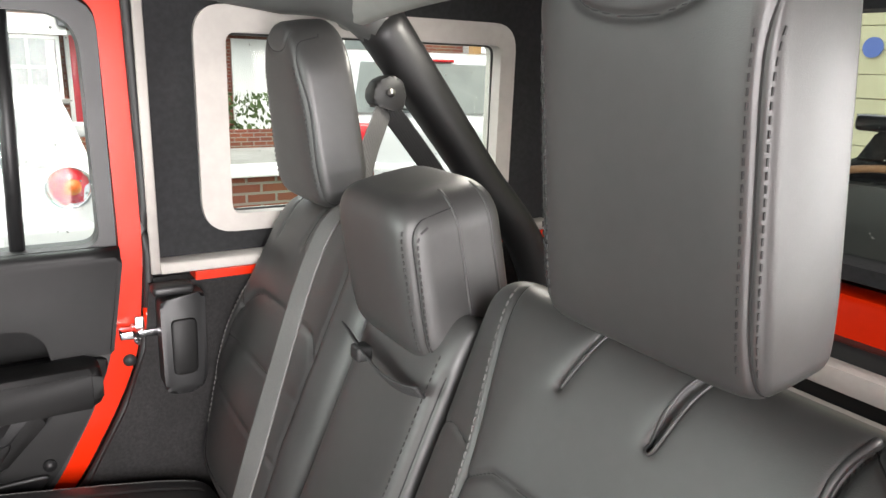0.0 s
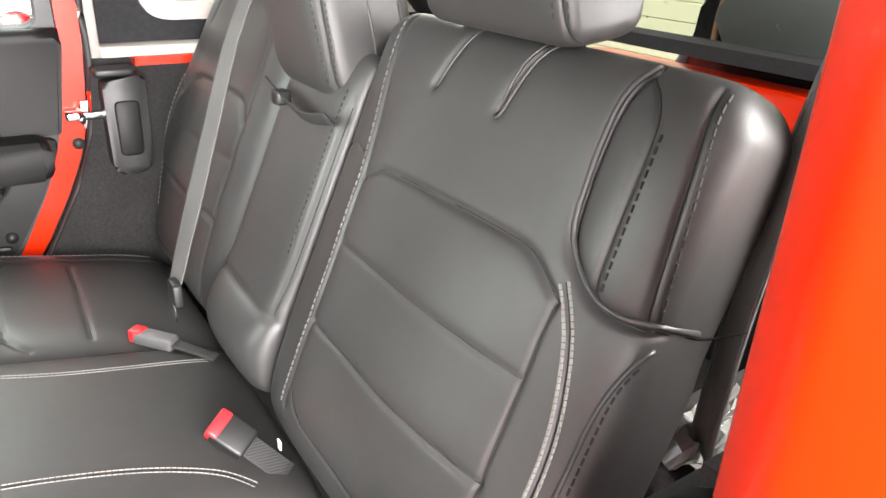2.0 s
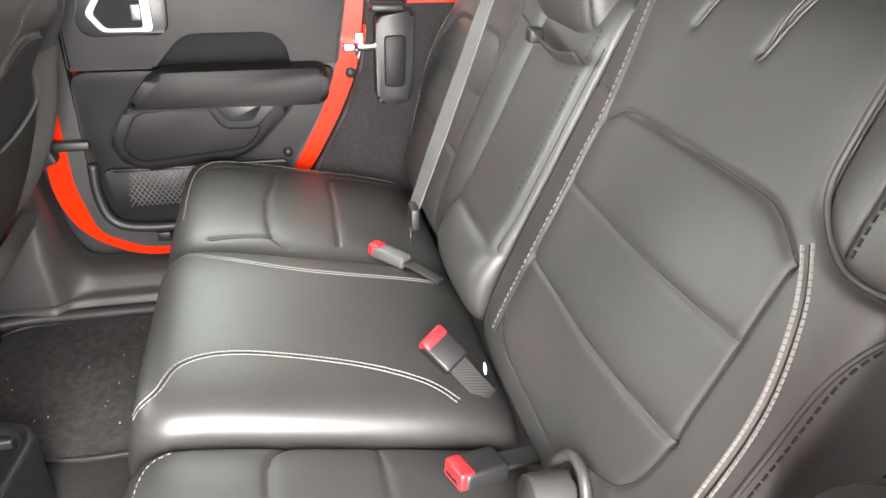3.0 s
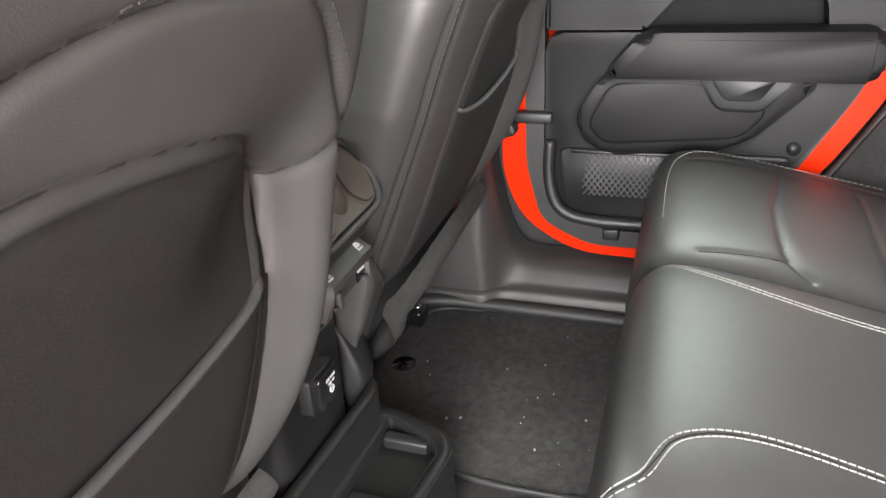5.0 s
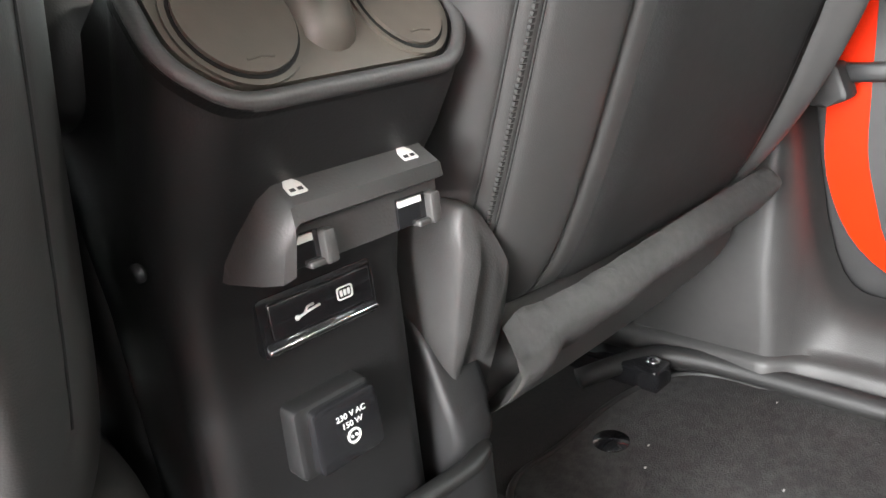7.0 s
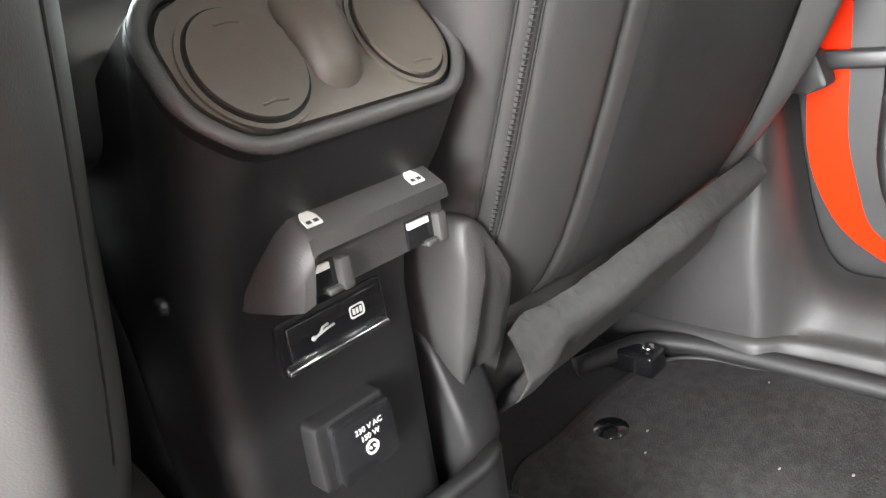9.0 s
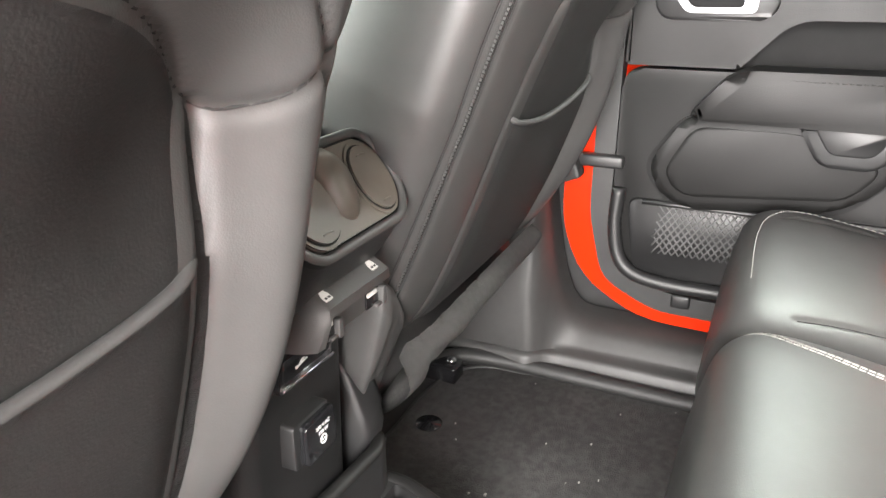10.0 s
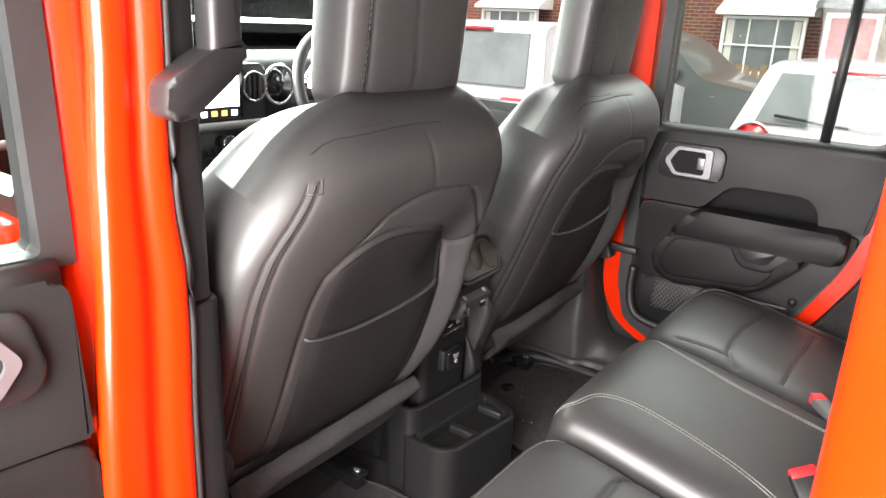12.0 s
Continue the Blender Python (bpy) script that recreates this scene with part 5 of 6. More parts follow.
bo, bi, bp = (round_poly(inset(VENT_OUT, d), VENT_R, 5) for d in (0.0, 0.0075, 0.0095))
bezel_part("vent_bezel", ring_bm(bo, bi, "z", -0.006, 0.002), plastic_soft, con, "moulded charcoal vent bezel")
part("bezel_rim", tube_bm([on_bezel(p.x, p.y, 0.0012) for p in round_poly(inset(VENT_OUT, 0.0037), VENT_R, 5)], 0.0042, 10, closed=True, up=tuple(BEZEL.col[2].xyz)), trim_grey, con, "rounded rim of the vent bezel")
# black plate draws the shaded groove between rim and panel
bezel_part("bezel_groove_shade", prism_bm(bi, "z", -0.006, -0.001), hollow_shade, con)
panel = bezel_part("vent_panel", prism_bm(bp, "z", -0.004, 0.0025, 0.0015), vent_plastic, con, "grey-brown vent panel")
part("vent_ridge", tube_bm([on_bezel(-0.003, 0.014, -0.012), on_bezel(-0.002, 0.020, -0.006), on_bezel(0.0, 0.030, -0.001), on_bezel(0.002, 0.054, 0.0), on_bezel(0.003, 0.072, -0.010)], [0.012, 0.016, 0.018, 0.018, 0.015], 18, 26, flat=0.8, up=tuple(BEZEL.col[2].xyz)), vent_plastic, con, "rounded ridge between the vents")
for cu, cv, ru, rv in ((-0.042, 0.034, 0.0265, 0.0295), (0.045, 0.036, 0.0235, 0.0300)):
    # the middle disc is black, for the shadowed ring round each flap
    for name, f, a, b, mat, lab in (("vent_ring", 1.09, 0.002, 0.0042, vent_plastic, "moulded vent ring"), ("vent_gap_shade", 1.0, 0.0042, 0.0046, hollow_shade, ""), ("vent_flap", 0.94, 0.0040, 0.0066, vent_plastic, "round closed vent flap")):
        bm = disc_bm((0, 0, 0), (0, 0, 1), 1.0, 1.0, 40)
        bmesh.ops.transform(bm, matrix=Matrix.Translation((cu, cv, a)) @ Matrix.Diagonal((ru * f, rv * f, b - a, 1)), verts=bm.verts)
        flap = bezel_part(name, bm, mat, con, lab)
    for sv in (-0.72, 0.66):
        bezel_part("flap_mark", tube_bm([(cu - 0.006, cv + sv * rv, 0.0066), (cu, cv + sv * rv + 0.0008, 0.0068), (cu + 0.006, cv + sv * rv, 0.0066)], 0.0007, 6), vent_plastic, flap)
# window switch bar with a wing that curves down at its left end
bm = bmesh.new()
rows = []
for x, sec in ((0.784, ((0.735, 1.026), (0.704, 1.032), (0.678, 1.017), (0.677, 1.011), (0.684, 1.008), (0.685, 0.990), (0.735, 0.988))),
               (0.779, ((0.735, 1.030), (0.702, 1.037), (0.674, 1.020), (0.673, 1.012), (0.683, 1.008), (0.684, 0.988), (0.735, 0.985))),
               (0.692, ((0.735, 1.030), (0.702, 1.037), (0.674, 1.020), (0.673, 1.012), (0.683, 1.008), (0.684, 0.988), (0.735, 0.985))),
               (0.689, ((0.735, 1.030), (0.702, 1.036), (0.674, 1.019), (0.673, 1.010), (0.674, 1.004), (0.680, 0.986), (0.735, 0.984))),
               (0.684, ((0.735, 1.026), (0.705, 1.031), (0.679, 1.013), (0.677, 1.003), (0.678, 0.997), (0.684, 0.983), (0.735, 0.982))),
               (0.680, ((0.738, 1.016), (0.715, 1.017), (0.694, 1.003), (0.691, 0.994), (0.692, 0.990), (0.697, 0.981), (0.738, 0.981))),
               (0.674, ((0.742, 1.000), (0.730, 0.999), (0.718, 0.992), (0.716, 0.987), (0.716, 0.985), (0.719, 0.980), (0.742, 0.980)))):
    rows.append([bm.verts.new((x, y, z)) for y, z in sec])
for a, b in zip(rows, rows[1:]):
    for k in range(7):
        bm.faces.new((a[k], a[(k + 1) % 7], b[(k + 1) % 7], b[k]))
bm.faces.new(rows[0])
bm.faces.new(rows[-1][::-1])
part("switch_bar", sharp(bm, 42), trim_grey, con, "raised grey window switch bar")
BAR_TOP = Matrix.Translation((0, 0.674, 1.020)) @ Matrix(((1, 0, 0), (0, 0.855, -0.519), (0, 0.519, 0.855))).to_4x4()
for x in (0.698, 0.766):
    sw = part("window_switch", sharp(prism_bm(round_poly([(x + 0.007, 0.987), (x + 0.007, 1.004), (x + 0.014, 1.004), (x + 0.014, 0.987)], 0.002, 3), "y", 0.6765, 0.69, 0.0015)), trim_grey, con, "small toggle of the window switch")
    part("switch_foot", box_bm((x - 0.001, 0.6785, 0.987), (x + 0.008, 0.688, 0.9905), 0.001), trim_grey, sw)
    part("switch_hollow", box_bm((x - 0.012, 0.6818, 0.989), (x + 0.007, 0.6836, 1.0045)), plastic_gloss, sw, "", False)
    part("switch_lamp", box_bm((x - 0.012, 0.6800, 1.0005), (x + 0.003, 0.6816, 1.0038)), icon_white, sw, "pale marker line", False)
    ic = round_poly([(x - 0.0048, 0.006), (x + 0.0048, 0.006), (x + 0.0046, 0.0125), (x + 0.0022, 0.0165), (x - 0.0022, 0.0165), (x - 0.0046, 0.0125)], 0.001, 2)
    for name, bm, mat, lab in [("switch_icon", prism_bm(ic, "z", 0.0, 0.0005), icon_white, "white car window symbol")] + [("icon_pane", box_bm((x + q * 0.0021 - 0.0013, 0.0078, 0.0003), (x + q * 0.0021 + 0.0013, 0.0098, 0.0008)), plastic, "") for q in (-1, 1)]:
        bmesh.ops.transform(bm, matrix=BAR_TOP, verts=bm.verts)
        part(name, bm, mat, sw, lab, False)
# charging sockets
up = part("usb_panel", sharp(prism_bm(round_poly([(0.690, 0.927), (0.690, 0.962), (0.768, 0.962), (0.768, 0.927)], 0.004, 3), "y", 0.7300, 0.7530, 0.002)), plastic_gloss, con, "gloss black charging socket panel")
part("usb_flap", box_bm((0.696, 0.7280, 0.937), (0.764, 0.7310, 0.958), 0.0012), plastic_gloss, up)
part("usb_lip", box_bm((0.692, 0.7265, 0.930), (0.766, 0.7310, 0.9335), 0.001), chrome, up, "bright lower lip")
part("usb_mark", tube_bm([(0.712, 0.7275, 0.945), (0.722, 0.7275, 0.947), (0.727, 0.7275, 0.9475)], 0.0007, 6), icon_white, up, "white fork symbol")
part("usb_mark", tube_bm([(0.716, 0.7275, 0.9455), (0.719, 0.7275, 0.949), (0.723, 0.7275, 0.9495)], 0.0007, 6), icon_white, up)
part("usb_mark", disc_bm((0.712, 0.7285, 0.945), (0, -1, 0), 0.0016, 0.001, 12), icon_white, up)
part("usb_label", ring_bm(round_poly([(0.739, 0.944), (0.739, 0.952), (0.750, 0.952), (0.750, 0.944)], 0.002, 3), round_poly([(0.7398, 0.9448), (0.7398, 0.9512), (0.7492, 0.9512), (0.7492, 0.9448)], 0.002, 3), "y", 0.7275, 0.7282), icon_white, up, "", False)
for k in range(3):
    part("usb_label_bar", box_bm((0.7412 + k * 0.0026, 0.7274, 0.9462), (0.7428 + k * 0.0026, 0.7282, 0.9498)), icon_white, up, "", False)
sk = part("power_socket", sharp(prism_bm(round_poly([(0.694, 0.849), (0.695, 0.895), (0.748, 0.895), (0.750, 0.849)], 0.005, 3), "y", 0.7240, 0.7560, 0.003)), plastic, con, "square power socket with hinged lid")
part("socket_lid", sharp(prism_bm(round_poly([(0.702, 0.851), (0.703, 0.892), (0.747, 0.892), (0.749, 0.851)], 0.005, 3), "y", 0.7170, 0.7260, 0.002)), plastic_gloss, sk, "gloss lid marked 230 V AC 150 W")
text_part("socket_words", "230 V AC", icon_white, sk, (0.727, 0.7165, 0.8815), (1, 0, 0), (0, 0, 1), 0.0052, 0.0002, "white printed socket rating")
text_part("socket_words", "150 W", icon_white, sk, (0.727, 0.7165, 0.8755), (1, 0, 0), (0, 0, 1), 0.0052, 0.0002, "white printed socket rating")
part("socket_symbol", ring_bm([(0.727 + 0.0048 * math.cos(a), 0.867 + 0.0048 * math.sin(a)) for a in [k * math.pi / 10 for k in range(20)]], [(0.727 + 0.0036 * math.cos(a), 0.867 + 0.0036 * math.sin(a)) for a in [k * math.pi / 10 for k in range(20)]], "y", 0.7163, 0.7170), icon_white, sk, "round socket symbol", False)
for k in (-1, 1):
    part("socket_pin", disc_bm((0.727 + k * 0.0016, 0.7170, 0.867), (0, -1, 0), 0.0009, 0.0008, 10), icon_white, sk, "", False)
part("trim_screw", disc_bm((0.645, 0.745, 0.992), (-1, -0.3, 0), 0.005, 0.004, 14, 0.001), plastic, con, "small dark screw")
# open bin and tray behind the console
BIN = round_poly([(0.598, 0.80), (0.600, 0.738), (0.622, 0.724), (0.822, 0.712), (0.848, 0.724), (0.856, 0.80)], 0.015, 4)
BINI = round_poly([(0.614, 0.79), (0.616, 0.748), (0.630, 0.738), (0.818, 0.727), (0.834, 0.734), (0.842, 0.79)], 0.012, 4)
part("rear_bin", sharp(ring_bm(BIN, BINI, "z", 0.60, 0.792)), plastic, con, "open black bin at the console foot")
part("bin_floor", prism_bm(BINI, "z", 0.60, 0.750), plastic, con, "", False)
part("bin_rim", tube_bm([((p.x + q.x) / 2, (p.y + q.y) / 2, 0.790) for p, q in zip(BIN, BINI)], 0.0085, 10, closed=True, flat=0.7), plastic_soft, con, "rounded rim of the bin")
TR = round_poly([(0.590, 0.75), (0.590, 0.660), (0.612, 0.630), (0.796, 0.606), (0.828, 0.622), (0.854, 0.70), (0.856, 0.75)], 0.02, 4)
TRI = round_poly([(0.608, 0.712), (0.608, 0.668), (0.624, 0.648), (0.790, 0.626), (0.812, 0.636), (0.836, 0.70), (0.836, 0.709)], 0.014, 4)
part("floor_tray", sharp(ring_bm(TR, TRI, "z", 0.60, 0.737)), plastic, con, "black floor tray with two shallow wells")
part("tray_rim", tube_bm([((p.x + q.x) / 2, (p.y + q.y) / 2, 0.735) for p, q in zip(TR, TRI)], 0.009, 10, closed=True, flat=0.6), plastic_soft, con, "rounded rim of the floor tray")
part("tray_floor", prism_bm([(MID + (p[0] - MID) * 1.02, p[1]) for p in TRI], "z", 0.60, 0.714), plastic_soft, con, "", False)
part("tray_step", sharp(box_bm((0.698, 0.640, 0.70), (0.716, 0.706, 0.730), 0.004, 3)), plastic, con, "step between the tray wells")
part("tray_step", sharp(box_bm((0.806, 0.645, 0.70), (0.824, 0.706, 0.729), 0.004, 3)), plastic, con)
lid = Pad((CCX, 0.935, 1.10), (1, 0, 0), (0, 1, 0), (0, 0, 1), 0.23, 0.36, 0.055, 0.05, 4.5, (0.04, 0.04))
lid.build("armrest_lid", leather, con, "padded black leather armrest lid", 40, 40)
part("console_base", box_bm((MID - 0.10, 0.85, 0.60), (MID + 0.10, 1.50, 1.05), 0.02), plastic, con)

# ---- floor mats, belts, buckles ----
def floor_mat(label, pts, hole):
    m = thing("floor_mat", label, "floor mat", (pts[0][0], pts[0][1], 0.594), "floor mats")
    out = round_poly(pts, 0.05, 5)
    part("mat", sharp(prism_bm(out, "z", 0.5945, 0.602, 0.003)), mat_felt, m)
    part("edge_binding", tube_bm([(p.x, p.y, 0.6015) for p in out], 0.0045, 6, closed=True), rubber, m, "black sewn edge")
    if hole:
        part("grommet", disc_bm((hole[0], hole[1], 0.6015), (0, 0, 1), 0.021, 0.0030, 28, 0.0008), plastic_gloss, m, "round black grommet")
    return m


floor_mat("black felt floor mat flecked with crumbs", [(1.00, 0.862), (1.075, 0.852), (1.20, 0.858), (1.312, 0.828), (1.338, 0.70), (1.338, 0.10), (0.90, 0.10), (0.885, 0.60), (0.93, 0.80)], (1.122, 0.811))
floor_mat("black felt floor mat with a shaped front edge", [(0.12, 0.80), (0.20, 0.85), (0.42, 0.86), (0.55, 0.872), (0.585, 0.80), (0.585, 0.62), (0.57, 0.10), (0.12, 0.10)], None)
bm = bmesh.new()
rng = random.Random(7)
for i in range(26):
    x, y = rng.uniform(0.92, 1.32), rng.uniform(0.42, 0.82)
    s = rng.uniform(0.0005, 0.0011) if i > 7 else rng.uniform(0.0012, 0.0018)
    box_bm((x - s * rng.uniform(0.8, 2.6), y - s, 0.6022), (x + s, y + s * rng.uniform(0.4, 1), 0.6030 + s * 0.4), bm=bm)
tagged(link(bm, "crumbs", slab, None, "", False), "pale crumbs scattered on the floor mat", "crumbs", "", "stuff")

far_belt = thing("seat_belt", "grey far-side seat belt hanging from its pillar guide", "seat belt", (1.29, -0.385, 1.58))
part("guide", sharp(prism_bm(round_poly([(-0.415, 1.555), (-0.425, 1.60), (-0.40, 1.625), (-0.36, 1.61), (-0.355, 1.57)], 0.012, 4), "x", 1.262, 1.30, 0.006)), plastic, far_belt, "black belt guide")
part("guide_bolt", disc_bm((1.262, -0.388, 1.592), (-1, 0, 0), 0.008, 0.010, 6, 0.002), steel, far_belt, "bright guide bolt")
part("webbing", strap_bm([(1.275, -0.385, 1.565), (1.24, -0.33, 1.47), (1.19, -0.285, 1.36)], (0.4, -0.9, 0.1), 0.045), webbing, far_belt, "grey belt webbing")
part("retractor_webbing", strap_bm([(1.275, -0.395, 1.56), (1.27, -0.50, 1.43), (1.265, -0.62, 1.27)], (0.1, 0.7, 0.7), 0.04), webbing_dark, far_belt, "dark belt webbing to the retractor")
mid_belt = thing("seat_belt", "grey middle seat belt laid down over the seat back", "seat belt", (1.0, -0.1, 1.3))
part("webbing", strap_bm([(1.045, -0.265, 1.445), (1.040, -0.190, 1.430), (1.034, -0.140, 1.35), (1.024, -0.085, 1.20), (0.996, -0.018, 1.03), (0.986, 0.004, 0.972)], [(1, 0.1, 0.1), (1, 0.25, -0.1), (1, 0.35, -0.1), (1, 0.4, 0), (1, 0.2, 0)], 0.038, 0.002, 40), webbing, mid_belt, "grey belt webbing")
part("tongue", sharp(prism_bm(round_poly([(0.952, 0.945), (0.955, 0.985), (0.992, 0.985), (0.995, 0.945)], 0.006, 3), "y", 0.0, 0.014, 0.003)), plastic, mid_belt, "black tongue grip")
part("latch_plate", box_bm((0.958, 0.012, 0.920), (0.984, 0.0145, 0.950), 0.001), chrome, mid_belt, "bright latch plate")
near_belt = thing("seat_belt", "grey near-side seat belt beside the rear pillar", "seat belt", (0.1, -0.4, 1.4))
part("webbing", strap_bm([(0.17, -0.400, 1.68), (0.19, -0.350, 1.53), (0.20, -0.315, 1.40), (0.205, -0.285, 1.26), (0.20, -0.26, 1.10)], (0.75, -0.6, 0.2), 0.05), webbing, near_belt, "grey ribbed belt webbing")
for side in (-1, 1):
    part("selvedge", strap_bm([(x + 0.0175 * side, y - 0.014 * side, z + 0.0047 * side) for x, y, z in ((0.17, -0.400, 1.68), (0.19, -0.350, 1.53), (0.20, -0.315, 1.40), (0.205, -0.285, 1.26), (0.20, -0.26, 1.10))], (0.75, -0.6, 0.2), 0.005, 0.0036), webbing, near_belt)


def buckle(label, tip, base, wide, turn_up, grip, body=None):
    """A belt buckle with a red button at its tip."""
    tip, base = Vector(tip), Vector(base)
    d = (tip - base)
    long = d.length
    d.normalize()
    side = d.cross(Vector(turn_up)).normalized()
    up = side.cross(d).normalized()
    m = Matrix.Translation(base) @ Matrix((side, d, up)).transposed().to_4x4()
    b = thing("belt_buckle", label, "belt buckle", base, "rear belt buckles")
    for name, bm, mat, lab in (
        ("body", box_bm((-wide / 2, long * 0.35, -0.011), (wide / 2, long * 0.93, 0.011), 0.005, 3), body or plastic, "black buckle body"),
        ("button", box_bm((-wide * 0.46, long * 0.80, -0.0095), (wide * 0.46, long, 0.0125), 0.004, 3), buckle_red, "red release button"),
        ("slot", box_bm((-wide * 0.3, long * 0.97, -0.004), (wide * 0.3, long * 1.004, 0.0005)), plastic_gloss, ""),
        ("stalk", strap_bm([(0, long * 0.42, 0), (0, long * 0.15, -0.002), (0, -0.03, -0.008)], (1, 0, 0), wide * 0.7, 0.004, 8), webbing_dark, "dark webbing stalk"),
    ):
        bmesh.ops.transform(bm, matrix=m, verts=bm.verts)
        part(name, bm, mat, b, lab)
    return b


buckle("grey belt buckle with red button lying on the cushion", (0.985, 0.078, 0.905), (0.895, 0.000, 0.900), 0.026, (0, 0, 1), plastic, rubber_grey)
buckle("black belt buckle with red button standing in the seat gap", (0.657, 0.047, 0.942), (0.606, -0.004, 0.898), 0.042, (0.3, 0.5, 0.7), plastic)
buckle("black belt buckle with red button low in the seat gap", (0.425, 0.070, 0.925), (0.45, -0.02, 0.915), 0.040, (0, 0.4, 0.9), plastic)
strap_thing = thing("seat_release_strap", "black webbing release strap under the middle headrest", "release strap", (0.83, -0.13, 1.29))
part("webbing", strap_bm([(0.735, -0.158, 1.284), (0.78, -0.150, 1.276), (0.82, -0.146, 1.280), (0.87, -0.148, 1.288), (0.945, -0.160, 1.292)], (0, 0.6, 0.8), 0.02, 0.003), webbing_dark, strap_thing)
part("slider", box_bm((0.855, -0.158, 1.276), (0.880, -0.136, 1.296), 0.004), plastic, strap_thing, "black strap slider")
bm = bmesh.new()
bmesh.ops.create_grid(bm, x_segments=24, y_segments=16, size=0.5)
for v in bm.verts:
    n = noise.noise(Vector((v.co.x * 9, v.co.y * 9, 2.2))) + 0.5 * noise.noise(Vector((v.co.x * 22, v.co.y * 22, 5)))
    v.co = Vector((0.17 + v.co.x * 0.14, -0.34 + v.co.y * 0.22, 1.10 + 0.025 * n))
bmesh.ops.solidify(bm, geom=bm.faces[:], thickness=0.001)
tagged(link(bm, "plastic_wrapping", film_clear, None, "", False), "crumpled clear plastic wrapping behind the seat", "wrapping")
tagged(link(box_bm((0.10, -0.50, 0.594), (0.28, -0.20, 1.085), 0.02), "wheel_arch_left", carpet), "black carpeted wheel arch", "wheel arch", "", "structure")


def rain_drops(label, place, count, seed):
    """Small drops of water on a pane."""
    bm = bmesh.new()
    rng2 = random.Random(seed)
    for i in range(count):
        r = rng2.uniform(0.0010, 0.0022) * (1.5 if rng2.random() < 0.1 else 1.0)
        c = Vector(place(rng2))
        res = bmesh.ops.create_icosphere(bm, subdivisions=1, radius=r)
        for v in res["verts"]:
            v.co = v.co + c
    return tagged(link(bm, "rain_drops", film_clear), label, "rain drops", "", "stuff")


rain_drops("clear rain drops on the closed door's window", lambda q: (1.458, q.uniform(0.10, 0.58), q.uniform(1.33, 1.70)), 120, 11)
rain_drops("clear rain drops on the quarter window", lambda q: (1.463, q.uniform(-0.73, -0.15), q.uniform(1.37, 1.68)), 70, 12)
rain_drops("clear rain drops on the rear window", lambda q: (q.uniform(0.27, 1.2), -1.206, q.uniform(1.32, 1.74)), 160, 13)

# ---- dashboard and front end ----
dash = thing("dashboard", "black dashboard with round vents and a lit screen", "dashboard", (MID, 1.6, 0.9))
part("upper_pad", sharp(prism_bm(round_poly([(1.52, 1.30), (1.56, 1.425), (1.62, 1.445), (2.0, 1.43), (2.0, 0.9), (1.60, 0.9)], 0.03, 4), "x", 0.03, 1.45)), plastic_soft, dash)
part("centre_panel", sharp(prism_bm(round_poly([(0.57, 0.95), (0.565, 1.42), (0.90, 1.42), (0.87, 0.95)], 0.02, 4), "y", 1.50, 1.62, 0.01)), plastic, dash)
scr = part("screen_frame", sharp(prism_bm(round_poly([(0.585, 1.275), (0.59, 1.415), (0.805, 1.415), (0.80, 1.275)], 0.012, 4), "y", 1.475, 1.52, 0.006)), plastic_gloss, dash)
part("screen", box_bm((0.603, 1.472, 1.318), (0.787, 1.4755, 1.402)), screen_lit, scr, "bright lit touch screen", False)
part("screen_menu", box_bm((0.603, 1.472, 1.290), (0.787, 1.4755, 1.314)), plastic_gloss, scr, "dark icon row", False)
for k in range(6):
    part("menu_icon", box_bm((0.611 + k * 0.030, 1.4705, 1.296), (0.627 + k * 0.030, 1.472, 1.309)), amber_lit if k in (3, 4) else screen_lit, scr, "", False)


def round_vent(x, z, r, y=1.49):
    v = part("round_vent", tube_bm([(x + r * math.cos(a), y, z + r * math.sin(a)) for a in [2 * math.pi * k / 32 for k in range(32)]], 0.004, 8, closed=True), chrome, dash, "satin chrome vent ring")
    part("vent_core", disc_bm((x, y + 0.015, z), (0, -1, 0), r * 0.97, 0.01, 28), plastic_gloss, v)
    for k in (-1, 0, 1):
        part("vent_vane", box_bm((x + k * r * 0.45 - 0.004, y - 0.004, z - r * 0.8), (x + k * r * 0.45 + 0.004, y + 0.01, z + r * 0.8), 0.002), plastic, v)


round_vent(0.852, 1.362, 0.037)
round_vent(0.17, 1.362, 0.037)
round_vent(0.50, 1.362, 0.037)
cl = part("gauge", tube_bm([(0.945 + 0.052 * math.cos(a), 1.50, 1.362 + 0.052 * math.sin(a)) for a in [2 * math.pi * k / 32 for k in range(32)]], 0.005, 8, closed=True), chrome, dash, "chrome-rimmed gauge")
part("gauge_face", disc_bm((0.945, 1.515, 1.362), (0, -1, 0), 0.05, 0.008, 28), plastic_gloss, cl)
cl = part("gauge", tube_bm([(1.10 + 0.055 * math.cos(a), 1.50, 1.362 + 0.055 * math.sin(a)) for a in [2 * math.pi * k / 32 for k in range(32)]], 0.005, 8, closed=True), chrome, dash, "chrome-rimmed gauge")
part("gauge_face", disc_bm((1.10, 1.515, 1.362), (0, -1, 0), 0.05, 0.008, 28), screen_lit, cl)
part("heater_panel", sharp(prism_bm(round_poly([(0.58, 1.19), (0.58, 1.262), (0.88, 1.262), (0.86, 1.19)], 0.015, 4), "y", 1.478, 1.51, 0.005)), plastic_gloss, dash, "gloss black heater panel")
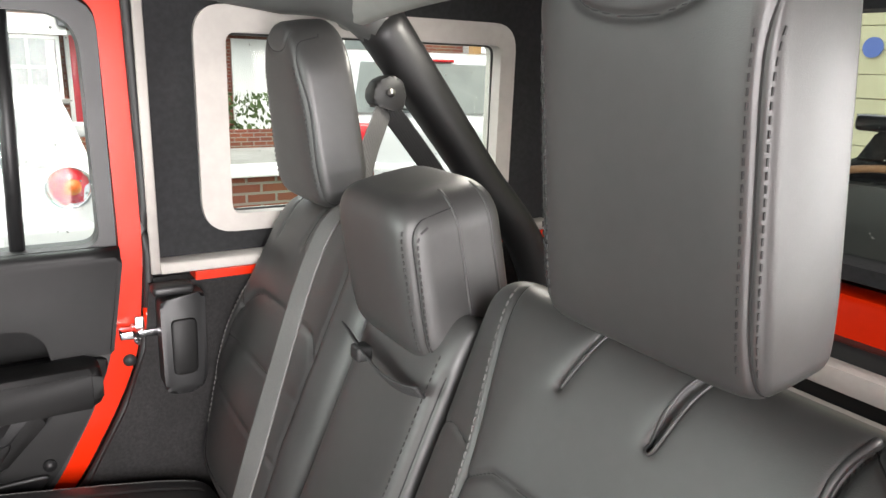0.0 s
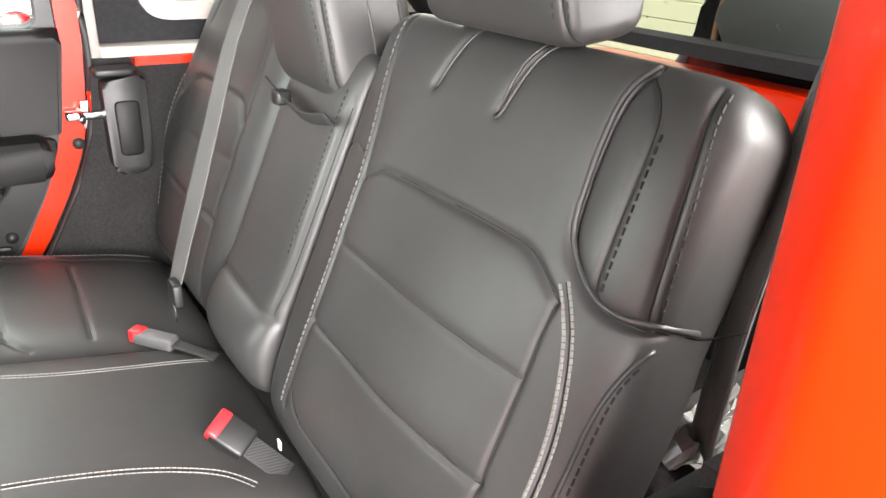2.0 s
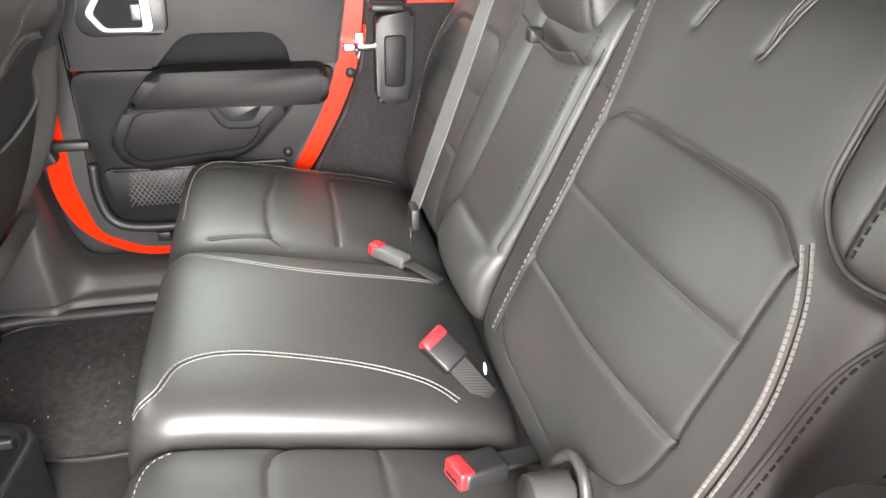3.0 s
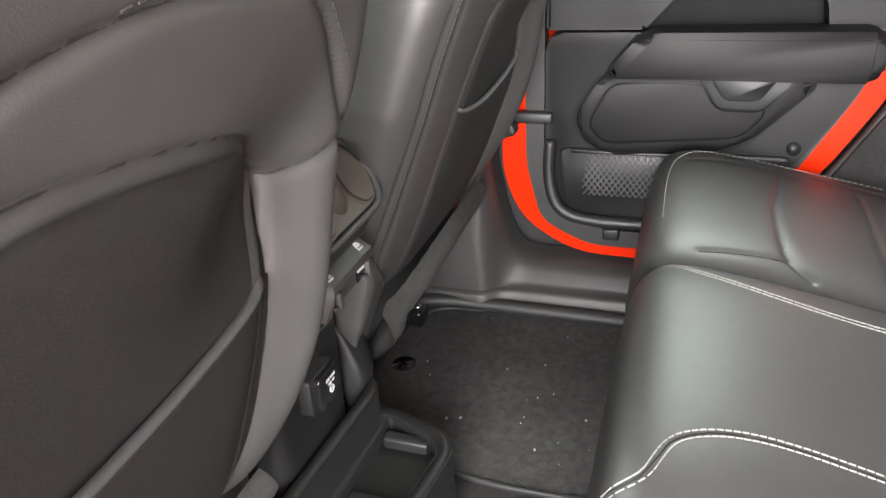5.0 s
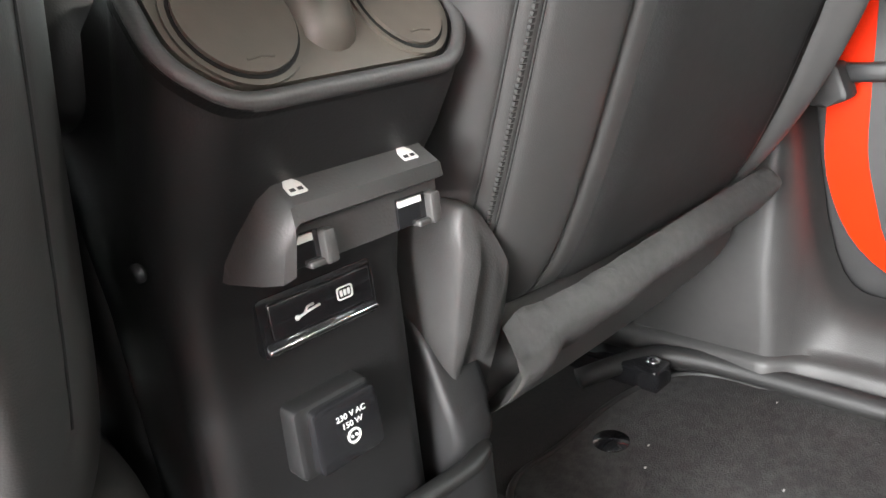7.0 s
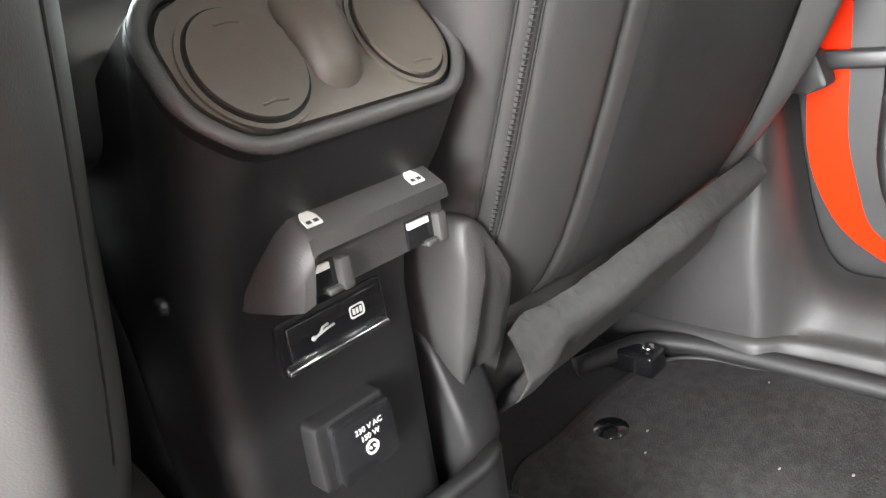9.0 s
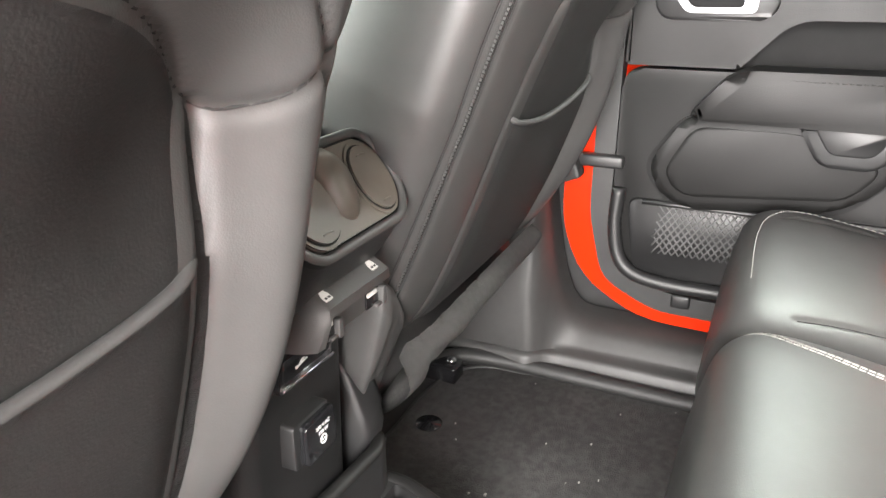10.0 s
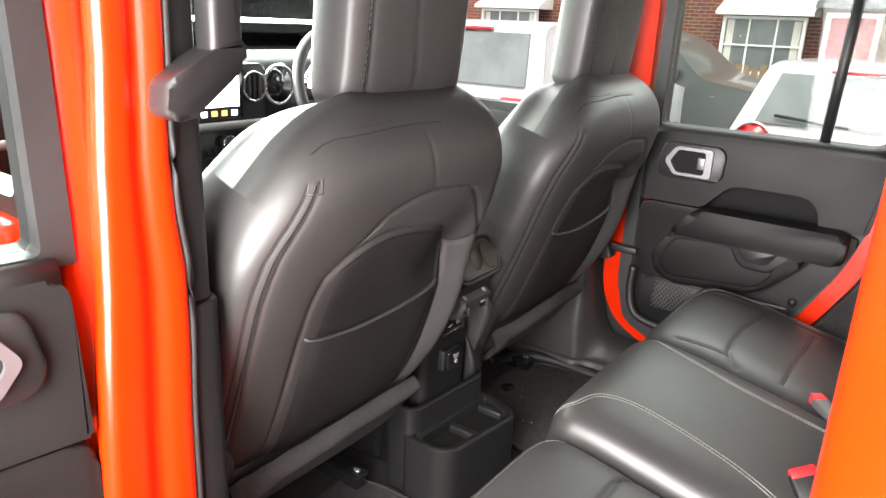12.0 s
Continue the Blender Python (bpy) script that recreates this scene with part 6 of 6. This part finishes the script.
for x in (0.61, 0.742, 0.85):
    k = part("heater_knob", disc_bm((x, 1.480, 1.228), (0, -1, 0), 0.018, 0.022, 24, 0.003), plastic, dash, "ribbed heater knob")
    part("knob_ring", tube_bm([(x + 0.018 * math.cos(a), 1.459, 1.228 + 0.018 * math.sin(a)) for a in [2 * math.pi * j / 24 for j in range(24)]], 0.0015, 6, closed=True), chrome, k)
for i in range(5):
    part("panel_button", box_bm((0.635 + i * 0.017, 1.474, 1.20), (0.648 + i * 0.017, 1.48, 1.212), 0.0015), plastic_soft, dash)
part("amber_marker", box_bm((0.792, 1.474, 1.236), (0.800, 1.479, 1.243)), amber_lit, dash, "", False)
part("switch_strip", sharp(prism_bm(round_poly([(0.59, 1.10), (0.59, 1.165), (0.84, 1.165), (0.83, 1.10)], 0.012, 4), "y", 1.482, 1.51, 0.004)), plastic, dash)
for i in range(4):
    part("rocker", box_bm((0.665 + i * 0.032, 1.472, 1.115), (0.688 + i * 0.032, 1.485, 1.152), 0.003), plastic_gloss, dash, "black rocker switch")
part("trim_strip", tube_bm([(0.05, 1.505, 1.275), (0.58, 1.47, 1.272), (0.90, 1.47, 1.272), (1.43, 1.505, 1.275)], 0.010, 8, 30), plastic_mid, dash)
wheel = thing("steering_wheel", "black leather steering wheel", "steering wheel", (1.09, 1.40, 1.30))
WX, WQ = Vector((1, 0, 0)), Vector((0, 0.40, 0.917)).normalized()
part("rim", tube_bm([Vector((1.09, 1.36, 1.335)) + WX * 0.19 * math.cos(a) + WQ * 0.19 * math.sin(a) for a in [2 * math.pi * k / 48 for k in range(48)]], 0.016, 12, closed=True), leather, wheel)
part("hub", disc_bm((1.09, 1.38, 1.345), tuple(WX.cross(WQ)), 0.07, 0.04, 28, 0.01), plastic, wheel)
for a in (0.1, math.pi - 0.1, -math.pi / 2):
    part("spoke", tube_bm([Vector((1.09, 1.37, 1.335)), Vector((1.09, 1.36, 1.335)) + WX * 0.18 * math.cos(a) + WQ * 0.18 * math.sin(a)], 0.016, 8), plastic, wheel)
part("column", tube_bm([(1.09, 1.38, 1.33), (1.09, 1.56, 1.25)], 0.05, 14), plastic, wheel)
part("stalk", tube_bm([(1.05, 1.42, 1.33), (0.93, 1.41, 1.345)], 0.008, 8), plastic, wheel, "black column stalk")
# front end of the cabin
fixed("windscreen_header", sharp(prism_bm([(1.15, 1.80), (1.15, 1.86), (1.30, 1.86), (1.36, 1.80), (1.34, 1.77)], "x", -0.02, 1.49)), headliner, "black windscreen header", False, "header")
ws = fixed("window_3", prism_bm([(1.33, 1.80), (1.335, 1.80), (1.80, 1.42), (1.795, 1.42)], "x", 0.06, 1.42), glass, "windscreen", False, "window")
ws.visible_shadow = False
for sx, nm in ((0.03, "left"), (1.44, "right")):
    fixed("screen_pillar_" + nm, tube_bm([(sx, 1.30, 1.80), (sx, 1.78, 1.42), (sx, 1.80, 1.30)], 0.032, 10, 12), plastic, "black windscreen pillar", True, "pillar")
fixed("front_door_right", sharp(prism_bm(round_poly([(0.80, 0.62), (0.80, 1.30), (1.70, 1.32), (1.70, 0.62)], 0.02, 3), "x", 1.42, 1.50, 0.01)), plastic_soft, "closed front door lining, driver side", True, "car door")
fixed("front_door_left", sharp(prism_bm(round_poly([(0.81, 0.62), (0.81, 1.30), (1.70, 1.32), (1.70, 0.62)], 0.02, 3), "x", -0.06, 0.05, 0.01)), orange, "closed orange front door", True, "car door")
fixed("front_frame_right", ring_bm(round_poly([(0.80, 1.30), (0.80, 1.79), (1.30, 1.79), (1.68, 1.31)], 0.02, 4), round_poly([(0.83, 1.325), (0.83, 1.74), (1.28, 1.74), (1.60, 1.33)], 0.02, 4), "x", 1.43, 1.48), plastic, "black front window frame", False, "window frame")
fixed("front_frame_left", ring_bm(round_poly([(0.81, 1.30), (0.81, 1.79), (1.30, 1.79), (1.68, 1.31)], 0.02, 4), round_poly([(0.84, 1.325), (0.84, 1.74), (1.28, 1.74), (1.60, 1.33)], 0.02, 4), "x", -0.03, 0.02), plastic, "black front window frame", False, "window frame")
fixed("rail_front_right", box_bm((1.42, -0.02, 1.735), (1.50, 1.30, 1.83)), headliner, "black roof side rail", False, "roof rail")
fixed("rail_front_left", box_bm((-0.03, -0.3, 1.76), (0.05, 1.30, 1.83)), headliner, "black roof side rail", False, "roof rail")
grab = thing("grab_handle", "black grab handle bracket on the centre pillar", "grab handle", (0.05, 0.55, 1.48))
part("bracket", sharp(prism_bm(round_poly([(0.000, 1.448), (0.004, 1.482), (0.052, 1.508), (0.095, 1.522), (0.094, 1.494), (0.022, 1.440)], 0.008, 4), "y", 0.562, 0.600, 0.008, 3), 60), plastic, grab)
part("bar", sharp(prism_bm(round_poly([(0.056, 1.495), (0.060, 1.82), (0.096, 1.82), (0.094, 1.500)], 0.008, 3), "y", 0.564, 0.598, 0.008, 3), 60), plastic, grab)

# ---- outdoors ----
bm = bmesh.new()
bmesh.ops.create_grid(bm, x_segments=2, y_segments=2, size=400)
fixed("ground", bm, asphalt, "wet grey asphalt street", False, "ground")
fixed("pavement", box_bm((9.6, -40, 0.0), (12.4, 40, 0.12), 0.02), slab, "pale concrete pavement with a kerb", False, "pavement")


def street_car(label, at, turn, paint, long, wide, tall, lamps="rear", round_lamps=True):
    """A parked hatchback, its tail towards -x before it is turned."""
    TURNED[0] = Matrix.Translation(at) @ Matrix.Rotation(radians(turn), 4, "Z")
    c = thing("parked_car", label, "car", at, "parked cars")
    h = tall
    prof = [(0.0, 0.30), (0.02, 0.62 * h), (0.10, 0.66 * h), (0.34, 0.97 * h), (0.55, h), (0.55 * long, h), (0.68 * long, 0.68 * h), (0.95 * long, 0.56 * h), (long, 0.42 * h), (0.99 * long, 0.25), (0.2, 0.22)]
    pp = round_poly(prof, [0.06, 0.08, 0.06, 0.15, 0.2, 0.3, 0.15, 0.2, 0.1, 0.08, 0.08], 5)
    bm = bmesh.new()
    rows3 = []
    for s, f in ((-1, 0.90), (-1, 0.985), (-0.93, 1.0), (0.93, 1.0), (1, 0.985), (1, 0.90)):
        row = []
        for q in pp:
            up = max(0, (q[1] / h - 0.6) / 0.4)
            ins = 1 - 0.20 * up ** 1.2
            cz, cx = 0.55 * h, 0.5 * long
            row.append(bm.verts.new((cx + (q[0] - cx) * (0.985 if f < 0.95 else 1), s * wide / 2 * ins, cz + (q[1] - cz) * f)))
        rows3.append(row)
    for a, b in zip(rows3, rows3[1:]):
        for k in range(len(a)):
            bm.faces.new((a[k], a[(k + 1) % len(a)], b[(k + 1) % len(a)], b[k]))
    bm.faces.new(rows3[0])
    bm.faces.new(rows3[-1][::-1])
    part("body", sharp(bm, 40), paint, c)
    # rear window, side windows
    t = 0.80 * wide / 2
    sl = (0.34 - 0.10) / (0.97 * h - 0.66 * h)
    zb, zt = 0.69 * h, 0.94 * h
    xb, xt = 0.10 + sl * (zb - 0.66 * h) - 0.03, 0.10 + sl * (zt - 0.66 * h) - 0.03
    bm = bmesh.new()
    vs = [bm.verts.new(q) for q in ((xb, -t, zb), (xb, t, zb), (xt, t * 0.86, zt), (xt, -t * 0.86, zt), (xb + 0.03, -t, zb), (xb + 0.03, t, zb), (xt + 0.03, t * 0.86, zt), (xt + 0.03, -t * 0.86, zt))]
    for f in ((0, 1, 2, 3), (7, 6, 5, 4), (0, 4, 5, 1), (1, 5, 6, 2), (2, 6, 7, 3), (3, 7, 4, 0)):
        bm.faces.new([vs[i] for i in f])
    part("rear_window", bm, car_glass, c, "dark rear window", False)
    part("wiper", tube_bm([(xb - 0.02, 0.05, zb + 0.02), (xb - 0.01, 0.32 * wide, zb + 0.06)], 0.012, 6), rubber, c, "black rear wiper")
    part("high_brake_lamp", box_bm((xt - 0.02, -0.25, zt + 0.015), (xt + 0.05, 0.25, zt + 0.04), 0.006), tail_red, c, "red high-level brake lamp")
    for s in (-1, 1):
        for x0, x1 in ((0.55, 0.34 * long), (0.36 * long, 0.56 * long)):
            bm = bmesh.new()
            y0, y1 = s * wide / 2 * 0.972, s * wide / 2 * 0.855
            q = [(x0, y0, 0.68 * h), (x1 + 0.05, y0, 0.68 * h), (x1 - 0.02, y1, 0.92 * h), (x0 + 0.08, y1, 0.92 * h)]
            lo = [bm.verts.new((p[0], p[1] + s * 0.012, p[2])) for p in q]
            hi = [bm.verts.new((p[0], p[1] - s * 0.03, p[2])) for p in q]
            bm.faces.new(lo)
            bm.faces.new(hi[::-1])
            for k in range(4):
                bm.faces.new((lo[k], lo[(k + 1) % 4], hi[(k + 1) % 4], hi[k]))
            part("side_window", bm, car_glass, c, "dark side window", False)
        part("mirror", box_bm((0.60 * long, s * wide / 2 - 0.02 + (0 if s > 0 else -0.16), 0.66 * h), (0.60 * long + 0.10, s * wide / 2 + 0.02 + (0.16 if s > 0 else 0), 0.66 * h + 0.13), 0.03, 3), paint, c, "door mirror")
        part("door_handle", box_bm((0.36 * long, s * wide / 2 - 0.02, 0.58 * h), (0.36 * long + 0.16, s * wide / 2 + 0.02, 0.58 * h + 0.03), 0.008), paint, c)
        y = s * (wide / 2 - 0.18)
        if round_lamps:
            lp = part("tail_lamp", disc_bm((0.10, y, 0.60 * h), (-1, s * 0.25, 0), 0.125, 0.10, 28, 0.02), tail_red, c, "round red tail lamp")
            part("indicator", disc_bm((-0.002, y + s * 0.02, 0.60 * h), (-1, s * 0.25, 0), 0.05, 0.012, 20, 0.004), tail_amber, lp, "amber centre")
            part("lamp_ring", tube_bm([(0.012 + 0.25 * 0.125 * math.cos(a) * 0, y + 0.128 * math.cos(a), 0.60 * h + 0.128 * math.sin(a)) for a in [2 * math.pi * k / 28 for k in range(28)]], 0.012, 6, closed=True), chrome, lp)
        else:
            part("tail_lamp", box_bm((-0.01, y - 0.16, 0.54 * h), (0.14, y + 0.16, 0.64 * h), 0.03, 3), tail_red, c, "red tail lamp")
        for x in (0.19 * long, 0.80 * long):
            w = part("wheel", disc_bm((x, s * (wide / 2 - 0.20), 0.31), (0, s, 0), 0.31, 0.21, 28, 0.03), rubber, c, "black tyre")
            part("rim", disc_bm((x, s * (wide / 2 - 0.01), 0.31), (0, s, 0), 0.20, 0.025, 20, 0.01), steel, w, "grey wheel rim")
    part("bumper", box_bm((-0.06, -wide / 2 * 0.94, 0.30), (0.12, wide / 2 * 0.94, 0.44 * h), 0.05, 3), paint, c)
    part("plate_bar", box_bm((-0.07, -0.26, 0.43), (-0.055, 0.26, 0.54), 0.004), frame_white, c, "plain pale plate")
    TURNED[0] = None
    return c


street_car("white hatchback with round red tail lamps, parked tail first", (5.0, 0.54, 0), 0, paint_white, 3.6, 1.64, 1.38)
street_car("grey estate car parked side-on", (8.6, 5.35, 0), -90, paint_grey, 4.3, 1.75, 1.56, "rear", False)
street_car("white hatchback parked further up the street", (4.35, 3.45, 0), 0, paint_white, 4.0, 1.75, 1.58, "rear", False)
street_car("white van-like car parked nose in beside the house", (5.6, -3.1, 0), -15, paint_white, 4.2, 1.8, 1.75, "rear", False)
street_car("white car at the end of the parked row", (4.4, 6.3, 0), 0, paint_white, 4.3, 1.80, 1.50, "rear", False)


def window_unit(parent, y, z, w, h, x, bars=(2, 2), sill=True):
    """A house window on a wall that faces -x."""
    f = part("window", ring_bm([(y - w / 2, z), (y - w / 2, z + h), (y + w / 2, z + h), (y + w / 2, z)], [(y - w / 2 + 0.06, z + 0.06), (y - w / 2 + 0.06, z + h - 0.06), (y + w / 2 - 0.06, z + h - 0.06), (y + w / 2 - 0.06, z + 0.06)], "x", x - 0.06, x + 0.05), frame_white, parent, "white painted window", False)
    part("pane", box_bm((x + 0.0, y - w / 2 + 0.05, z + 0.05), (x + 0.02, y + w / 2 - 0.05, z + h - 0.05)), car_glass, f, "", False)
    for i in range(1, bars[0] + 1):
        yy = y - w / 2 + w * i / (bars[0] + 1)
        part("glazing_bar", box_bm((x - 0.035, yy - 0.018, z + 0.05), (x - 0.002, yy + 0.018, z + h - 0.05)), frame_white, f, "", False)
    for i in range(1, bars[1] + 1):
        zz = z + h * i / (bars[1] + 1)
        part("glazing_bar", box_bm((x - 0.036, y - w / 2 + 0.05, zz - 0.018), (x - 0.003, y + w / 2 - 0.05, zz + 0.018)), frame_white, f, "", False)
    for s in (-1, 1):
        part("curtain", box_bm((x - 0.0, y + s * (w / 2 - 0.16) - 0.07, z + 0.08), (x - 0.0015, y + s * (w / 2 - 0.16) + 0.07, z + h - 0.08)), curtain_cloth, f, "pale curtain", False)
    if sill:
        part("sill", box_bm((x - 0.14, y - w / 2 - 0.08, z - 0.09), (x + 0.02, y + w / 2 + 0.08, z), 0.01), slab, f, "pale stone sill", False)
    return f


def brick_wall_material():
    m = material("brickwork", (0.27, 0.075, 0.038), 0.88)
    b = m.node_tree.nodes["Principled BSDF"]
    c = coords(m)
    sep = nd(m, "ShaderNodeSeparateXYZ")
    tie(m, c, sep.inputs[0])
    add = nd(m, "ShaderNodeMath")
    tie(m, sep.outputs[0], add.inputs[0])
    tie(m, sep.outputs[1], add.inputs[1])
    com = nd(m, "ShaderNodeCombineXYZ")
    tie(m, add.outputs[0], com.inputs[0])
    tie(m, sep.outputs[2], com.inputs[1])
    t = nd(m, "ShaderNodeTexBrick", Scale=1.0)
    t.inputs["Color1"].default_value, t.inputs["Color2"].default_value, t.inputs["Mortar"].default_value = (0.20, 0.06, 0.03, 1), (0.15, 0.042, 0.024, 1), (0.22, 0.18, 0.15, 1)
    t.inputs["Mortar Size"].default_value, t.inputs["Brick Width"].default_value, t.inputs["Row Height"].default_value = 0.010, 0.225, 0.075
    tie(m, com.outputs[0], t.inputs["Vector"])
    n = nd(m, "ShaderNodeTexNoise", Scale=1.4, Detail=5.0)
    tie(m, c, n.inputs["Vector"])
    mix = nd(m, "ShaderNodeMixRGB")
    mix.blend_type = "OVERLAY"
    mix.inputs[0].default_value = 0.35
    tie(m, t.outputs["Color"], mix.inputs[1])
    tie(m, n.outputs["Color"], mix.inputs[2])
    tie(m, mix.outputs[0], b.inputs["Base Color"])
    bump = nd(m, "ShaderNodeBump", Strength=0.6, Distance=0.01)
    tie(m, t.outputs["Fac"], bump.inputs["Height"])
    bump.invert = True
    tie(m, bump.outputs[0], b.inputs["Normal"])
    return m


brickwork = brick_wall_material()


def terrace(y0, label, door_mat, bay, by, dy):
    """One brick terraced house, 5.2 m wide, its face at x = 16."""
    X = 16.0
    h = thing("terraced_house", label, "house", (X + 3, y0 + 2.6, 0), "terraced houses")
    part("wall", box_bm((X, y0, 0), (X + 6, y0 + 5.2, 5.6)), brickwork, h, "red brick front", False)
    part("roof", prism_bm([(X - 0.35, 5.5), (X + 3.0, 8.0), (X + 6.3, 5.5)], "y", y0, y0 + 5.2), roof_slate, h, "grey slate roof", False)
    part("gutter", tube_bm([(X - 0.3, y0, 5.45), (X - 0.3, y0 + 5.2, 5.45)], 0.06, 8), frame_white, h, "white gutter")
    if bay:
        part("bay", box_bm((X - 0.55, by - 0.87, 0), (X + 0.05, by + 0.87, 0.80)), brickwork, h, "brick bay under the window", False)
        window_unit(h, by, 0.78, 1.60, 1.14, X - 0.5, (2, 1))
        part("bay_roof", prism_bm([(X - 0.72, 1.94), (X - 0.68, 2.02), (X + 0.02, 2.32), (X + 0.02, 1.94)], "y", by - 0.93, by + 0.93), frame_white, h, "white bay roof", False)
    else:
        window_unit(h, by, 0.95, 1.7, 1.45, X - 0.02, (1, 1))
    part("front_door", box_bm((X - 0.05, dy - 0.4, 0.1), (X + 0.02, dy + 0.4, 1.95), 0.01), door_mat, h, "painted front door", False)
    part("door_frame", ring_bm([(dy - 0.48, 0.08), (dy - 0.48, 2.03), (dy + 0.48, 2.03), (dy + 0.48, 0.08)], [(dy - 0.4, 0.1), (dy - 0.4, 1.95), (dy + 0.4, 1.95), (dy + 0.4, 0.1)], "x", X - 0.08, X + 0.03), frame_white, h, "white door frame", False)
    part("door_canopy", prism_bm([(X - 0.75, 2.10), (X - 0.7, 2.18), (X, 2.45), (X, 2.10)], "y", dy - 0.6, dy + 0.6), roof_slate, h, "grey door canopy", False)
    for yy in (y0 + 1.2, y0 + 3.6):
        window_unit(h, yy, 3.45, 1.15, 1.4, X - 0.02, (1, 1))
    return h


for i, (dm, bay, bo_, do_) in enumerate(((frame_white, False, 3.5, 1.4), (paint_red, True, 3.5, 1.4), (frame_white, False, 2.6, 4.75), (paint_red, True, 4.15, 2.75), (paint_red, True, 2.68, 1.15), (frame_white, True, 3.5, 1.4), (paint_red, False, 3.5, 1.4), (frame_white, True, 3.5, 1.4))):
    y0 = -19.8 + i * 5.2
    terrace(y0, "red brick terraced house with white windows" + (" and a bay" if bay else ""), dm, bay, y0 + bo_, y0 + do_)
for x0 in (-9.6, -4.4):
    TURNED[0] = Matrix.Translation((0, 4, 0)) @ Matrix.Rotation(radians(90), 4, "Z")
    terrace(x0, "red brick terraced house closing the street end", frame_white, True, x0 + 3.4, x0 + 1.3)
TURNED[0] = None
fixed("garden_wall", box_bm((12.4, -22, 0), (12.62, -0.5, 0.42)), brickwork, "low red brick garden wall", False, "garden wall")
fence = thing("fence", "weathered upright wooden fence", "fence", (12.5, 3, 0))
for i in range(60):
    part("slat", box_bm((12.42, 0.2 + i * 0.13, 0.05), (12.45, 0.2 + i * 0.13 + 0.10, 1.05 + 0.04 * math.sin(i * 2.3))), wood_fence, fence, "", False)
part("rail", box_bm((12.45, 0.1, 0.75), (12.50, 8.1, 0.85)), wood_fence, fence, "", False)
rng = random.Random(3)
bm = bmesh.new()
for i in range(1300):
    c = Vector((rng.uniform(12.7, 13.3), rng.uniform(-7.0, -2.4), rng.uniform(0.1, 1.0)))
    r = rng.uniform(0.04, 0.09)
    q = Euler((rng.uniform(0, 6), rng.uniform(0, 6), rng.uniform(0, 6))).to_matrix()
    vs = [bm.verts.new(c + q @ Vector(p) * r) for p in ((-1, 0, 0), (0, -0.5, 0.1), (1, 0, 0), (0, 0.5, 0.1))]
    bm.faces.new(vs)
tagged(link(bm, "hedge", leaf_green, None, "", False), "green clipped hedge behind the garden wall", "hedge", "", "stuff")
yard = thing("yard_wall", "low red brick wall with a white coping", "wall", (5.3, -1.5, 0))
part("wall", box_bm((5.2, -2.3, 0), (5.42, -0.6, 0.80)), brickwork, yard, "red brickwork", False)
part("coping", box_bm((5.16, -2.34, 0.80), (5.46, -0.56, 0.86), 0.01), frame_white, yard, "white painted coping", False)
post = thing("sign_post", "tan timber post at the roadside", "post", (6.4, -4.05, 0))
part("shaft", box_bm((6.36, -4.10, 0), (6.46, -4.00, 3.2), 0.01), wood_tan, post, "", False)

# cream boarded building behind the car
SY = -5.0
shed = thing("boarded_building", "cream painted boarded building with blue lettering", "building", (2.0, SY, 0))
for i in range(24):
    z = 0.02 + i * 0.165
    part("board", box_bm((-5.5, SY - 0.03 + 0.004 * (i % 2), z), (6.3, SY + 0.0 + 0.004 * (i % 2), z + 0.16), 0.004, 1), cream_wall, shed, "", False)
part("wall", box_bm((-5.5, SY - 0.3, 0), (6.3, SY - 0.03, 4.0)), mortar, shed, "", False)
text_part("lettering", "w.tj", letter_blue, shed, (2.97, SY + 0.015, 2.14), (-1, 0, 0), (0, 0, 1), 1.16, 0.006, "large blue painted letters")

# spare wheel and lamp on the tailgate
spare = thing("spare_wheel", "black spare wheel with a cover plate on the tailgate", "spare wheel", (0.81, -1.42, 0.7))
part("tyre", tube_bm([(0.81 + 0.29 * math.cos(a), -1.42, 1.06 + 0.29 * math.sin(a)) for a in [2 * math.pi * k / 48 for k in range(48)]], 0.115, 14, closed=True, up=(0, 1, 0)), rubber, spare, "black tyre")
part("carrier", sharp(prism_bm(round_poly([(0.50, 1.10), (0.53, 1.36), (0.62, 1.44), (0.73, 1.495), (0.88, 1.495), (0.99, 1.44), (1.06, 1.39), (1.09, 1.10)], 0.03, 4), "y", -1.36, -1.29, 0.01)), plastic_gloss, spare, "gloss black carrier cover")
part("carrier_lip", tube_bm([(0.60, -1.27, 1.28), (0.615, -1.27, 1.38), (0.68, -1.27, 1.455), (0.80, -1.27, 1.472), (0.92, -1.27, 1.452), (0.985, -1.27, 1.385), (0.995, -1.27, 1.28)], 0.008, 8, 40), tan_rim, spare, "tan rubber lip")
part("camera_cover", sharp(prism_bm(round_poly([(0.66, 1.30), (0.622, 1.350), (0.70, 1.440), (0.92, 1.435), (0.985, 1.355), (0.94, 1.285)], 0.012, 4), "y", -1.30, -1.235, 0.011, 3), 60), cover_grey, spare, "grey moulded centre cover")
part("lamp_stalk", sharp(prism_bm(round_poly([(0.72, 1.48), (0.755, 1.545), (0.86, 1.545), (0.90, 1.48)], 0.01, 3), "y", -1.34, -1.28, 0.006)), plastic_gloss, spare)
part("brake_lamp", sharp(box_bm((0.705, -1.35, 1.541), (0.905, -1.265, 1.575), 0.010, 3)), plastic_gloss, spare, "high brake lamp in gloss black housing")
